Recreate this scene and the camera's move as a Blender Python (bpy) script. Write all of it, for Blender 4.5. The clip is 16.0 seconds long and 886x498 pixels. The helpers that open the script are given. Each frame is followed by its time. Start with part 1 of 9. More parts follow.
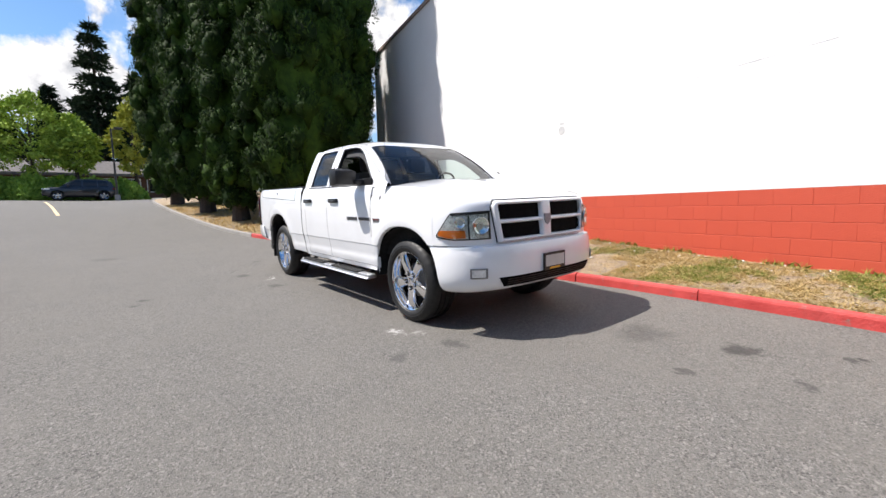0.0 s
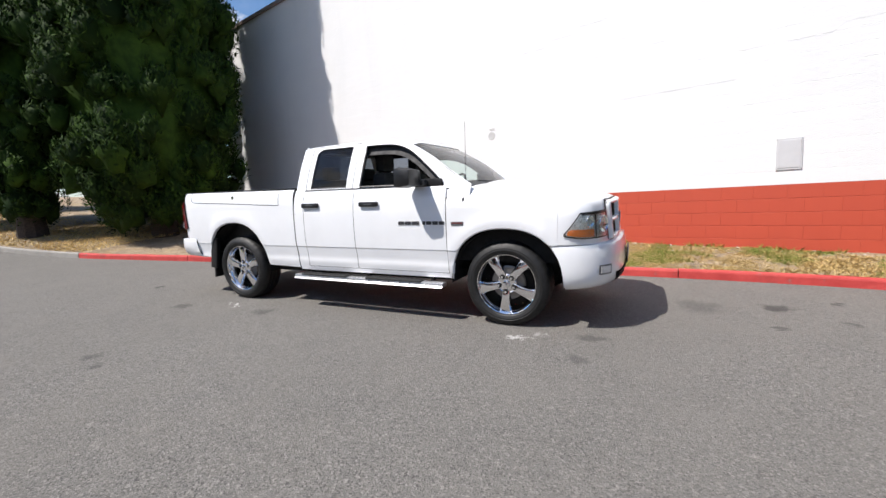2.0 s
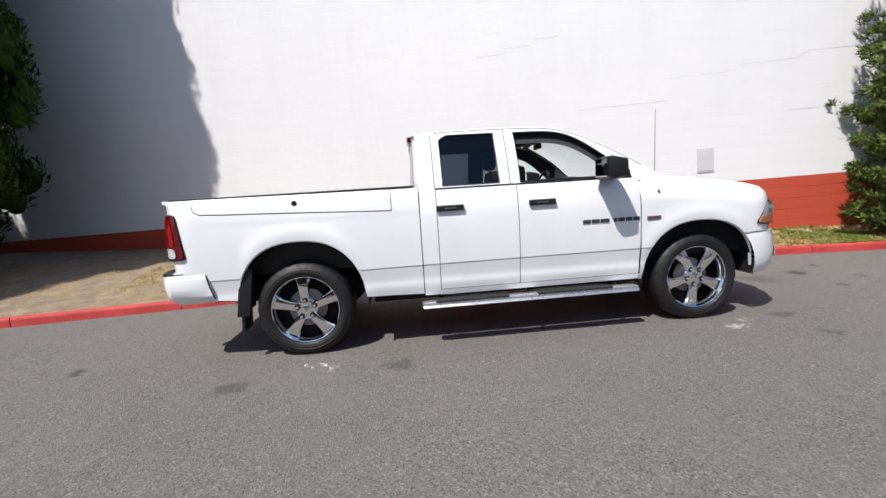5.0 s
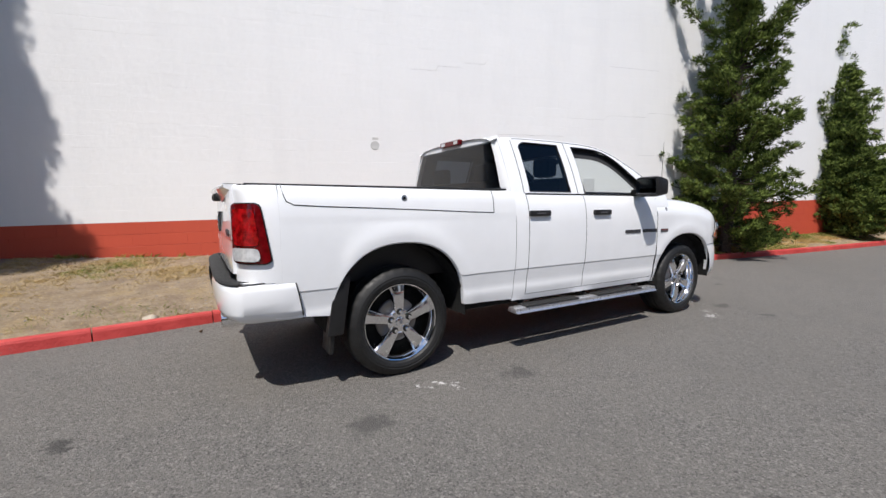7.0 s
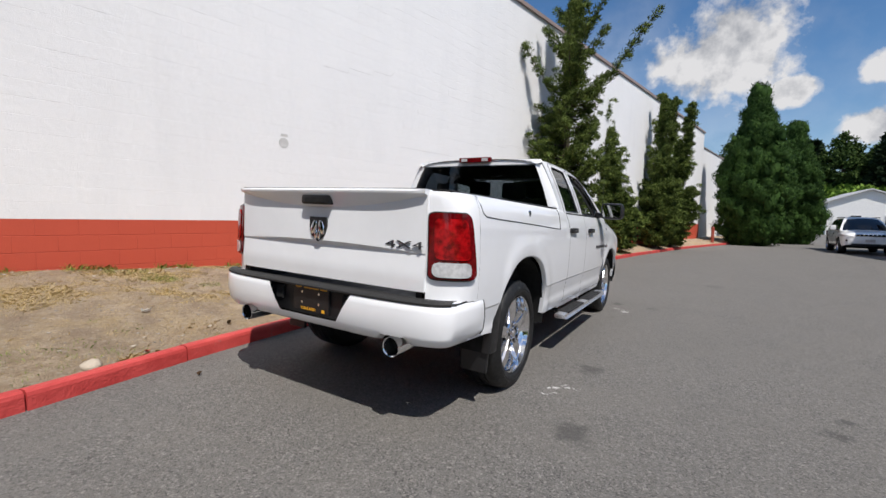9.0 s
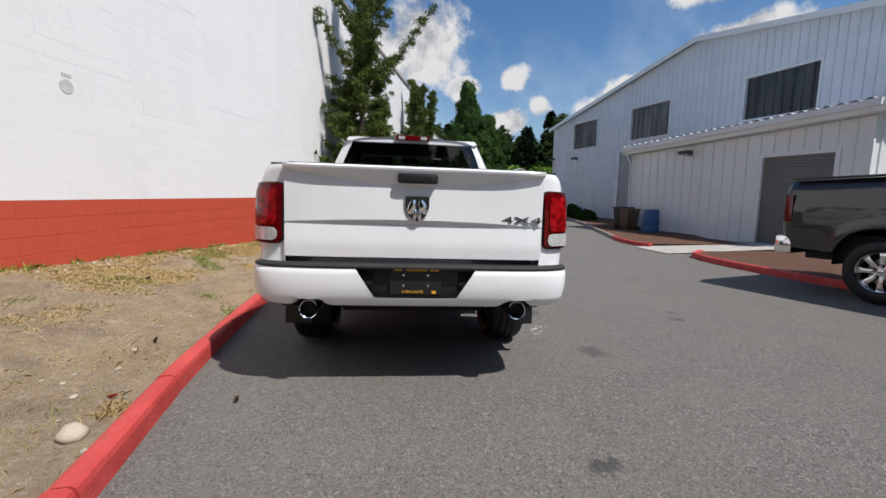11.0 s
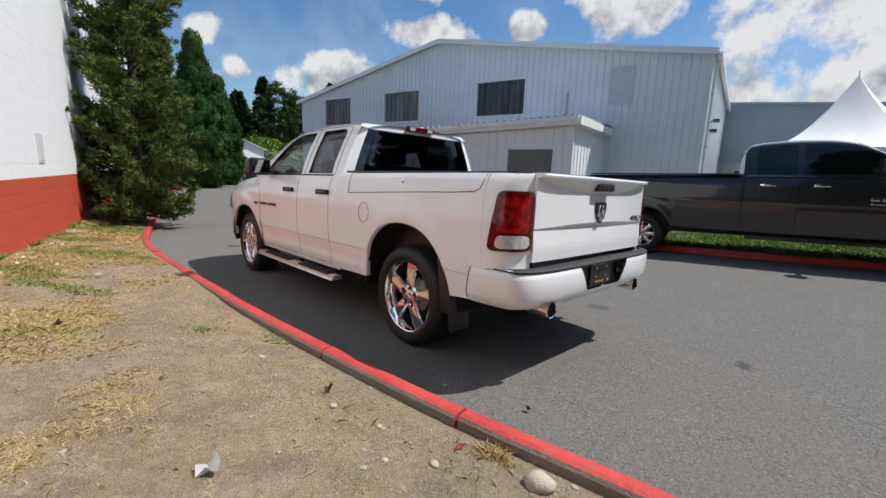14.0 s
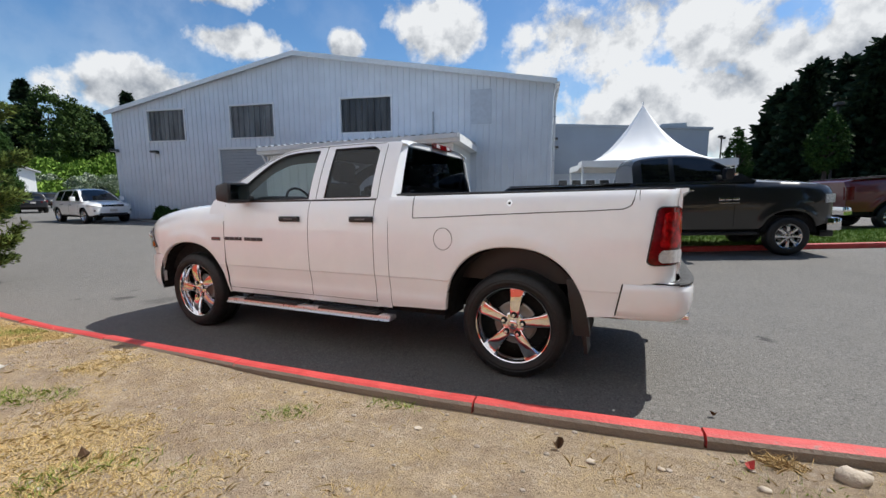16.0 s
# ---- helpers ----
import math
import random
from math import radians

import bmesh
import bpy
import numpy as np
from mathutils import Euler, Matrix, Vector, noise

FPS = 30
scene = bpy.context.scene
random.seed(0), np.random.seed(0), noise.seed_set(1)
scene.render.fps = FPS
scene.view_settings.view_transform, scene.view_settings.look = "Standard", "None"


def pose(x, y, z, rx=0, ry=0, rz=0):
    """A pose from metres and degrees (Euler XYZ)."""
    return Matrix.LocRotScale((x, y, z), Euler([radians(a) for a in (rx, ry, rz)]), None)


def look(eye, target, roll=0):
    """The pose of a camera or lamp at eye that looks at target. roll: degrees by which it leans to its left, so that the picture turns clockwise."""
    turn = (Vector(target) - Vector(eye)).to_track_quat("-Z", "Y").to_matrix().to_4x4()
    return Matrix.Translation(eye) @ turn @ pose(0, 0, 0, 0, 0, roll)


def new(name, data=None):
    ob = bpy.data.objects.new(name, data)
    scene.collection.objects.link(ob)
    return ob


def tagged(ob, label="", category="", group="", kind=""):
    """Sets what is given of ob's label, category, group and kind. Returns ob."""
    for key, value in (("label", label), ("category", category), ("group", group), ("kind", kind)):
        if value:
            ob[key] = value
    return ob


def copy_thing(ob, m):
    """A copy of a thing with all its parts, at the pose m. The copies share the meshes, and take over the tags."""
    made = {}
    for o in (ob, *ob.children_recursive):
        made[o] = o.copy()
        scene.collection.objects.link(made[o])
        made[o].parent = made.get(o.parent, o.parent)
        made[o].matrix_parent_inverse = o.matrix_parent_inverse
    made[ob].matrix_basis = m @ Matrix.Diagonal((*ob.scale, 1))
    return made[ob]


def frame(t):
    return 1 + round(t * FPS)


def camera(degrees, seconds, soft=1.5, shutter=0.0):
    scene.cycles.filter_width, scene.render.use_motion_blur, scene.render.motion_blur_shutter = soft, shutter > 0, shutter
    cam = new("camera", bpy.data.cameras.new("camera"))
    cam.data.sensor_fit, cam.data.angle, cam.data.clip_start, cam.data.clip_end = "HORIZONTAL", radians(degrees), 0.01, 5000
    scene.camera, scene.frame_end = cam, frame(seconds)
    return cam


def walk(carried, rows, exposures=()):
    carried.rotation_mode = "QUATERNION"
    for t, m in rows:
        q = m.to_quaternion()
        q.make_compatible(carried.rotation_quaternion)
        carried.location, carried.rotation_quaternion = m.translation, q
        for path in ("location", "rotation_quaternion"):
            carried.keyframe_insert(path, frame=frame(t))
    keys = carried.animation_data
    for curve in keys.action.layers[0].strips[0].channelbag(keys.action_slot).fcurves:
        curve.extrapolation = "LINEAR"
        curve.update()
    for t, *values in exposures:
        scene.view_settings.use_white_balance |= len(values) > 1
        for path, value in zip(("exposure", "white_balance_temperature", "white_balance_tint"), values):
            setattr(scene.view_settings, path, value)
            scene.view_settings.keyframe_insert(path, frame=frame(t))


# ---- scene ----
cam = camera(93.0, 16.0)
PATH = [
    (0, (5.168, -3.227, 1.079), (3.62, -1.978, 0.875), -1.5),
    (0.5, (4.681, -3.73, 1.106), (3.259, -2.34, 0.898), -2.1),
    (1, (4.177, -4.17, 1.133), (2.965, -2.595, 0.905), -2.1),
    (1.5, (3.591, -4.467, 1.138), (2.52, -2.793, 0.915), -2.0),
    (2, (2.966, -4.733, 1.166), (2.106, -2.941, 0.942), -2.7),
    (2.5, (2.3, -4.854, 1.192), (1.552, -3.015, 0.957), -4.4),
    (3, (1.638, -4.928, 1.201), (1.038, -3.028, 1.022), -3.8),
    (3.5, (0.984, -4.908, 1.194), (0.559, -2.97, 0.944), -4.9),
    (6, (-1.99, -4.28, 1.266), (-1.348, -2.395, 1.084), -3.7),
    (6.5, (-2.538, -4.083, 1.254), (-1.664, -2.296, 1.052), -3.0),
    (7, (-3.043, -3.745, 1.256), (-2.036, -2.027, 1.064), -1.7),
    (7.5, (-3.558, -3.429, 1.273), (-2.322, -1.868, 1.087), -0.7),
    (8, (-3.989, -3.009, 1.285), (-2.605, -1.574, 1.125), 0.3),
    (10.5, (-5.437, -0.512, 1.303), (-3.454, -0.427, 1.061), 0.9),
    (11, (-5.475, 0.058, 1.302), (-3.5, -0.128, 1.043), 0.7),
    (11.5, (-5.484, 0.617, 1.304), (-3.536, 0.216, 1.089), 0.4),
    (12, (-5.441, 1.159, 1.311), (-3.556, 0.542, 1.054), 1.1),
    (12.5, (-5.256, 1.7, 1.359), (-3.439, 0.903, 1.104), 2.8),
    (13, (-5.073, 2.202, 1.397), (-3.415, 1.135, 1.061), 4.0),
    (13.5, (-4.735, 2.591, 1.438), (-3.202, 1.37, 1.036), 1.9),
    (14, (-4.357, 2.977, 1.452), (-2.927, 1.624, 1.1), 2.1),
    (14.5, (-3.961, 3.314, 1.472), (-2.666, 1.823, 1.157), 0.2),
    (15, (-3.517, 3.541, 1.5), (-2.315, 1.967, 1.219), 0.8),
    (15.5, (-3.072, 3.778, 1.502), (-2.044, 2.084, 1.23), -0.1),
    (16, (-2.592, 3.909, 1.457), (-1.757, 2.111, 1.19), -0.2),
]
walk(cam, [(t, look(eye, target, roll)) for t, eye, target, roll in PATH],
     exposures=[(0, 0.64, 6550, 12), (1.5, 0.48, 6500, 12), (3.5, 0.34, 6450, 12), (6, 0.16, 6450, 12), (8, 0.02, 6450, 12), (11, 0.02, 6450, 11), (13, 0.03, 6450, 11), (14.5, 0.12, 6300, 9), (16, 0.22, 6300, 9)])
# ---- light: sun behind the street, blue sky with drifting cumulus ----
SUN_FROM = Vector((-0.42, -0.50, 1.0)).normalized()
sun_data = bpy.data.lights.new("sun", "SUN")
sun_data.energy, sun_data.angle, sun_data.color = 4.8, radians(0.53), (1.0, 0.955, 0.89)
sun = new("sun", sun_data)
sun.matrix_world = look((SUN_FROM * 60), (0, 0, 0))

world = bpy.data.worlds.new("sky")
scene.world = world
world.use_nodes = True
wn, wl = world.node_tree.nodes, world.node_tree.links
wn.clear()
w_out = wn.new("ShaderNodeOutputWorld")
w_bg = wn.new("ShaderNodeBackground")
w_sky = wn.new("ShaderNodeTexSky")
w_sky.sky_type, w_sky.sun_disc = "NISHITA", False
w_sky.sun_elevation = math.asin(SUN_FROM.z)
w_sky.sun_rotation = math.atan2(SUN_FROM.x, SUN_FROM.y)
w_sky.air_density, w_sky.dust_density, w_sky.ozone_density = 1.0, 0.6, 2.5
w_tc = wn.new("ShaderNodeTexCoord")


def sky_node(kind, **props):
    node = wn.new(kind)
    for key, value in props.items():
        node.inputs[key.replace("_", " ")].default_value = value
    return node


def sky_math(op, a, b, clamp=False):
    node = wn.new("ShaderNodeMath")
    node.operation, node.use_clamp = op, clamp
    for k, v in enumerate((a, b)):
        if isinstance(v, (int, float)):
            node.inputs[k].default_value = v
        else:
            wl.new(v, node.inputs[k])
    return node.outputs[0]


def sky_noise(vector, scale, detail, rough):
    node = sky_node("ShaderNodeTexNoise", Scale=scale, Detail=detail, Roughness=rough)
    wl.new(vector, node.inputs["Vector"])
    return node


w_dir = w_tc.outputs["Generated"]
w_fbm = sky_noise(w_dir, 9.0, 9.0, 0.60)
w_big = sky_noise(w_dir, 3.4, 8.0, 0.55)
w_up = wn.new("ShaderNodeVectorMath")
w_up.inputs[1].default_value = (0.0, 0.0, 0.035)
wl.new(w_dir, w_up.inputs[0])
w_fbm_up = sky_noise(w_up.outputs[0], 9.0, 9.0, 0.60)
w_big_up = sky_noise(w_up.outputs[0], 3.4, 8.0, 0.55)
# single cumulus heaps: azimuth, elevation, half width and half height in degrees
CUMULUS = ((-1.5, 17.6, 7.0, 4.6), (-8.0, 13.6, 2.6, 1.5), (-14.3, 14.4, 2.0, 1.6), (-17.8, 11.2, 1.7, 1.5), (-13.7, 9.4, 3.4, 1.9), (-37.5, 22.0, 5.5, 2.0), (-40.4, 17.0, 5.8, 1.9),
           (-53.2, 17.8, 2.1, 1.7), (-64.0, 20.0, 7.0, 4.2), (-29.0, 11.4, 6.6, 2.9), (-88.0, 17.5, 14.0, 5.5), (-92.0, 9.0, 20.0, 5.0), (-110.0, 13.0, 14.0, 9.0), (-176.0, 12.5, 9.0, 4.0), (150.0, 21.0, 9.0, 5.0))
w_cover = None
w_rough_edge = sky_math("MULTIPLY", sky_math("SUBTRACT", w_fbm.outputs["Fac"], 0.5), 3.0)
for az, el, ha, hb in CUMULUS:
    mp = wn.new("ShaderNodeMapping")
    mp.vector_type = "TEXTURE"
    a, e = radians(az), radians(el)
    mp.inputs["Location"].default_value = (math.cos(a) * math.cos(e), math.sin(a) * math.cos(e), math.sin(e))
    mp.inputs["Rotation"].default_value = (0.0, -e, a)
    mp.inputs["Scale"].default_value = (0.6, math.sin(radians(ha)), math.sin(radians(hb)))
    wl.new(w_dir, mp.inputs["Vector"])
    ln = wn.new("ShaderNodeVectorMath")
    ln.operation = "LENGTH"
    wl.new(mp.outputs[0], ln.inputs[0])
    near = sky_math("SUBTRACT", 1.05, ln.outputs["Value"])
    w_cover = near if w_cover is None else sky_math("MAXIMUM", w_cover, near)
# broken cover over the street behind, thinning out over the shed
w_dot = wn.new("ShaderNodeVectorMath")
w_dot.operation = "DOT_PRODUCT"
w_dot.inputs[1].default_value = (-0.80, -0.60, 0.0)
wl.new(w_dir, w_dot.inputs[0])
w_broken = sky_math("ADD", sky_math("MULTIPLY", sky_math("SUBTRACT", w_big.outputs["Fac"], 0.55), 7.0), sky_math("MULTIPLY", w_dot.outputs["Value"], 1.0))
w_broken = sky_math("SUBTRACT", w_broken, 0.55)
w_cover = sky_math("MAXIMUM", w_cover, w_broken)
w_alpha = sky_math("MULTIPLY", sky_math("ADD", w_cover, w_rough_edge), 2.6, True)
# wisps thin the blue
w_wisp = sky_math("MULTIPLY", sky_math("SUBTRACT", w_big.outputs["Fac"], 0.46), 0.9, True)
w_alpha = sky_math("MAXIMUM", w_alpha, w_wisp)
# lit tops, grey undersides
w_lit = sky_math("ADD", sky_math("MULTIPLY", sky_math("SUBTRACT", w_fbm.outputs["Fac"], w_fbm_up.outputs["Fac"]), 2.6), sky_math("MULTIPLY", sky_math("SUBTRACT", w_big.outputs["Fac"], w_big_up.outputs["Fac"]), 4.5))
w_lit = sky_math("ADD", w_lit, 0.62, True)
w_c = wn.new("ShaderNodeValToRGB")
w_c.color_ramp.elements[0].color, w_c.color_ramp.elements[1].color = (3.9, 4.2, 4.7, 1), (9.8, 9.8, 9.8, 1)
w_c.color_ramp.elements[0].position, w_c.color_ramp.elements[1].position = 0.05, 0.80
wl.new(w_lit, w_c.inputs[0])
w_mix = wn.new("ShaderNodeMix"); w_mix.data_type = "RGBA"
wl.new(w_alpha, w_mix.inputs["Factor"])
w_hsv = wn.new("ShaderNodeHueSaturation"); w_hsv.inputs["Saturation"].default_value = 1.22; w_hsv.inputs["Value"].default_value = 1.5
wl.new(w_sky.outputs[0], w_hsv.inputs["Color"]); wl.new(w_hsv.outputs[0], w_mix.inputs[6]); wl.new(w_c.outputs[0], w_mix.inputs[7])
wl.new(w_mix.outputs[2], w_bg.inputs["Color"])
w_bg.inputs["Strength"].default_value = 0.075
wl.new(w_bg.outputs[0], w_out.inputs["Surface"])

# ---- materials ----
class Mat:
    """A node material with short calls; every texture is in object metres."""

    def __init__(self, name, rough=0.6, metal=0.0, spec=0.5):
        self.m = bpy.data.materials.new(name)
        self.m.use_nodes = True
        self.n, self.l = self.m.node_tree.nodes, self.m.node_tree.links
        self.b = self.n["Principled BSDF"]
        self.b.inputs["Roughness"].default_value = rough
        self.b.inputs["Metallic"].default_value = metal
        self.b.inputs["Specular IOR Level"].default_value = spec
        self.tc = self.n.new("ShaderNodeTexCoord")

    def noise(self, scale, detail=4.0, rough=0.55, stretch=(1, 1, 1), lo=0.35, hi=0.65, kind="Object"):
        mp = self.n.new("ShaderNodeMapping")
        mp.inputs["Scale"].default_value = stretch
        self.l.new(self.tc.outputs[kind], mp.inputs["Vector"])
        t = self.n.new("ShaderNodeTexNoise")
        t.inputs["Scale"].default_value, t.inputs["Detail"].default_value, t.inputs["Roughness"].default_value = scale, detail, rough
        self.l.new(mp.outputs[0], t.inputs["Vector"])
        return self.span(t.outputs["Fac"], lo, hi)

    def cells(self, scale, feature="F1", lo=0.0, hi=1.0, out="Distance"):
        t = self.n.new("ShaderNodeTexVoronoi")
        t.feature = feature
        t.inputs["Scale"].default_value = scale
        self.l.new(self.tc.outputs["Object"], t.inputs["Vector"])
        return t.outputs[out] if out == "Color" else self.span(t.outputs[out], lo, hi)

    def span(self, fac, lo, hi):
        r = self.n.new("ShaderNodeMapRange")
        r.inputs["From Min"].default_value, r.inputs["From Max"].default_value = lo, hi
        self.l.new(fac, r.inputs["Value"])
        return r.outputs["Result"]

    def rgb(self, c):
        r = self.n.new("ShaderNodeRGB")
        r.outputs[0].default_value = (*c, 1)
        return r.outputs[0]

    def mix(self, fac, a, b, kind="MIX", amount=1.0):
        x = self.n.new("ShaderNodeMix")
        x.data_type, x.blend_type = "RGBA", kind
        if isinstance(fac, (int, float)):
            x.inputs["Factor"].default_value = fac
        elif amount != 1.0:
            self.l.new(self.times(fac, amount), x.inputs["Factor"])
        else:
            self.l.new(fac, x.inputs["Factor"])
        for k, v in ((6, a), (7, b)):
            if isinstance(v, tuple):
                x.inputs[k].default_value = (*v, 1)
            else:
                self.l.new(v, x.inputs[k])
        return x.outputs[2]

    def times(self, a, b, op="MULTIPLY"):
        x = self.n.new("ShaderNodeMath")
        x.operation = op
        for k, v in ((0, a), (1, b)):
            if isinstance(v, (int, float)):
                x.inputs[k].default_value = v
            else:
                self.l.new(v, x.inputs[k])
        return x.outputs[0]

    def island(self):
        return self.n.new("ShaderNodeNewGeometry").outputs["Random Per Island"]

    def chance(self):
        return self.n.new("ShaderNodeObjectInfo").outputs["Random"]

    def axis(self, k):
        s = self.n.new("ShaderNodeSeparateXYZ")
        self.l.new(self.tc.outputs["Object"], s.inputs[0])
        return s.outputs[k]

    def color(self, v):
        if isinstance(v, tuple):
            self.b.inputs["Base Color"].default_value = (*v, 1)
        else:
            self.l.new(v, self.b.inputs["Base Color"])
        return self

    def rough(self, v, lo=0.0, hi=1.0):
        r = self.n.new("ShaderNodeMapRange")
        r.inputs["To Min"].default_value, r.inputs["To Max"].default_value = lo, hi
        self.l.new(v, r.inputs["Value"])
        self.l.new(r.outputs[0], self.b.inputs["Roughness"])
        return self

    def bump(self, h, strength=0.4, dist=0.01):
        x = self.n.new("ShaderNodeBump")
        x.inputs["Strength"].default_value, x.inputs["Distance"].default_value = strength, dist
        self.l.new(h, x.inputs["Height"])
        prev = self.b.inputs["Normal"].links
        if prev:
            self.l.new(prev[0].from_socket, x.inputs["Normal"])
        self.l.new(x.outputs[0], self.b.inputs["Normal"])
        return self

    def coat(self, w, r=0.03):
        self.b.inputs["Coat Weight"].default_value, self.b.inputs["Coat Roughness"].default_value = w, r
        return self

    def done(self):
        return self.m


def plain(name, c, rough=0.5, metal=0.0, spec=0.5, vary=0.12, scale=6.0):
    """A nearly even surface with slight mottling and an uneven gloss."""
    m = Mat(name, rough, metal, spec)
    n = m.noise(scale, 5)
    dark = tuple(v * (1 - vary) for v in c)
    m.color(m.mix(n, dark, c))
    m.rough(m.noise(scale * 3, 3), max(0.0, rough - 0.08), min(1.0, rough + 0.08))
    return m.done()


def make_asphalt():
    m = Mat("asphalt", 0.85, 0, 0.35)
    fine = m.noise(160, 3, 0.7)
    mid = m.noise(38, 4, 0.6)
    big = m.noise(0.45, 5, 0.6, lo=0.3, hi=0.7)
    patch = m.noise(1.7, 6, 0.6, lo=0.35, hi=0.7)
    c = m.mix(fine, (0.072, 0.069, 0.064), (0.258, 0.246, 0.226))
    c = m.mix(mid, c, (0.156, 0.148, 0.137), amount=0.4)
    grit = m.n.new("ShaderNodeSeparateColor")
    m.l.new(m.cells(110, out="Color"), grit.inputs[0])
    c = m.mix(m.span(grit.outputs[0], 0.80, 0.95), c, (0.38, 0.36, 0.33), amount=0.55)
    c = m.mix(m.span(grit.outputs[1], 0.80, 0.9), c, (0.028, 0.027, 0.026), amount=0.65)
    grit = m.n.new("ShaderNodeSeparateColor")
    m.l.new(m.cells(64, out="Color"), grit.inputs[0])
    c = m.mix(m.span(grit.outputs[0], 0.965, 0.98), c, (0.44, 0.42, 0.38), amount=0.30)
    c = m.mix(m.span(grit.outputs[1], 0.93, 0.96), c, (0.03, 0.029, 0.028), amount=0.25)
    c = m.mix(big, c, (0.130, 0.124, 0.114), amount=0.45)
    c = m.mix(patch, c, (0.192, 0.180, 0.160), amount=0.38)
    # oil spots and pale splashes, each with its own place
    warp = m.noise(7.0, 6, 0.7, lo=0.0, hi=1.0)
    for sx, sy, sr, tone, amt in ((-1.03, -1.37, 0.17, 0.05, 0.55), (-2.24, -1.5, 0.16, 0.05, 0.55), (4.2, 0.43, 0.19, 0.035, 0.75), (3.5, 0.3, 0.34, 0.055, 0.45), (2.57, -1.05, 0.12, 0.05, 0.55),
                                  (2.52, -1.55, 0.09, 0.06, 0.5), (-3.75, -0.88, 0.09, 0.04, 0.7), (-1.3, -2.9, 0.10, 0.05, 0.6), (-1.0, -3.0, 0.07, 0.05, 0.6), (4.75, 0.75, 0.06, 0.04, 0.7), (4.6, 0.05, 0.07, 0.05, 0.6),
                                  (4.05, -0.25, 0.06, 0.05, 0.6), (2.12, -1.08, 0.09, 0.55, 0.35), (2.0, -1.22, 0.07, 0.62, 0.55), (-1.6, -1.25, 0.11, 0.7, 0.9), (-1.75, -1.2, 0.06, 0.65, 0.8), (6.2, -2.5, 0.3, 0.06, 0.3), (-6.5, -3.2, 0.35, 0.06, 0.35)):
        v = m.n.new("ShaderNodeVectorMath")
        v.operation = "DISTANCE"
        v.inputs[1].default_value = (sx, sy, 0.0)
        flat = m.n.new("ShaderNodeVectorMath")
        flat.operation = "MULTIPLY"
        flat.inputs[1].default_value = (1, 1, 0)
        m.l.new(m.tc.outputs["Object"], flat.inputs[0])
        m.l.new(flat.outputs[0], v.inputs[0])
        d = m.times(v.outputs["Value"], m.times(m.times(warp, -1.1), 1.15, "ADD"), "ADD") if tone > 0.3 else m.times(v.outputs["Value"], m.times(m.times(warp, -0.5), 0.25, "ADD"), "ADD")
        f = m.span(d, sr * (0.9 if tone < 0.3 else 0.9) + (0.0 if tone < 0.3 else 0.52), sr * 0.35 + (0.0 if tone < 0.3 else 0.5))
        c = m.mix(f, c, (tone, tone * 0.98, tone * 0.95), amount=amt)
    m.color(c)
    m.rough(mid, 0.78, 0.98)
    m.bump(fine, 0.6, 0.005).bump(m.cells(75), 0.5, 0.006)
    return m.done()


def make_wall_paint(name, c, dark):
    m = Mat(name, 0.62, 0, 0.4)
    a = m.noise(0.35, 5, 0.6)
    b = m.noise(9, 4, 0.6)
    streak = m.noise(1.6, 5, 0.65, stretch=(1, 1, 0.16), lo=0.5, hi=0.8)
    col = m.mix(a, c, dark, amount=0.45)
    col = m.mix(streak, col, tuple(v * 0.86 for v in dark), amount=0.30)
    col = m.mix(m.times(m.times(m.chance(), m.island(), "ADD"), 0.16), col, dark)
    m.color(col)
    m.bump(b, 0.22, 0.006).bump(m.noise(70, 3), 0.2, 0.003)
    return m.done()


def make_soil():
    m = Mat("dry_soil", 0.95, 0, 0.2)
    a = m.noise(0.9, 7, 0.65, lo=0.42, hi=0.58)
    b = m.noise(5.0, 7, 0.7, lo=0.38, hi=0.62)
    f = m.noise(85, 4, 0.7, lo=0.38, hi=0.62)
    straw = m.noise(1.7, 8, 0.72, lo=0.49, hi=0.61)
    c = m.mix(b, (0.36, 0.268, 0.172), (0.55, 0.432, 0.298))
    c = m.mix(straw, c, (0.58, 0.42, 0.20), amount=0.55)
    c = m.mix(a, c, (0.46, 0.37, 0.27), amount=0.4)
    c = m.mix(f, c, (0.29, 0.22, 0.155), amount=0.30)
    c = m.mix(m.noise(2.6, 6, 0.6, lo=0.50, hi=0.66), c, (0.30, 0.225, 0.16), amount=0.55)
    grit = m.n.new("ShaderNodeSeparateColor")
    m.l.new(m.cells(45, out="Color"), grit.inputs[0])
    c = m.mix(m.span(grit.outputs[0], 0.86, 0.92), c, (0.64, 0.57, 0.48), amount=0.22)
    c = m.mix(m.span(grit.outputs[1], 0.88, 0.93), c, (0.18, 0.13, 0.09), amount=0.28)
    m.color(c)
    m.bump(b, 0.6, 0.03).bump(f, 0.8, 0.015)
    return m.done()


def make_kerb_paint():
    m = Mat("red_kerb_paint", 0.6, 0, 0.4)
    a = m.noise(3.2, 6, 0.65)
    wear = m.noise(7.5, 8, 0.7, lo=0.60, hi=0.70)
    c = m.mix(a, (0.42, 0.042, 0.038), (0.56, 0.072, 0.064))
    c = m.mix(wear, c, (0.19, 0.15, 0.13), amount=0.8)
    soot = m.noise(1.3, 5, 0.6, lo=0.6, hi=0.75)
    c = m.mix(soot, c, (0.06, 0.035, 0.03), amount=0.6)
    m.color(c)
    m.bump(m.noise(45, 4), 0.35, 0.006)
    return m.done()


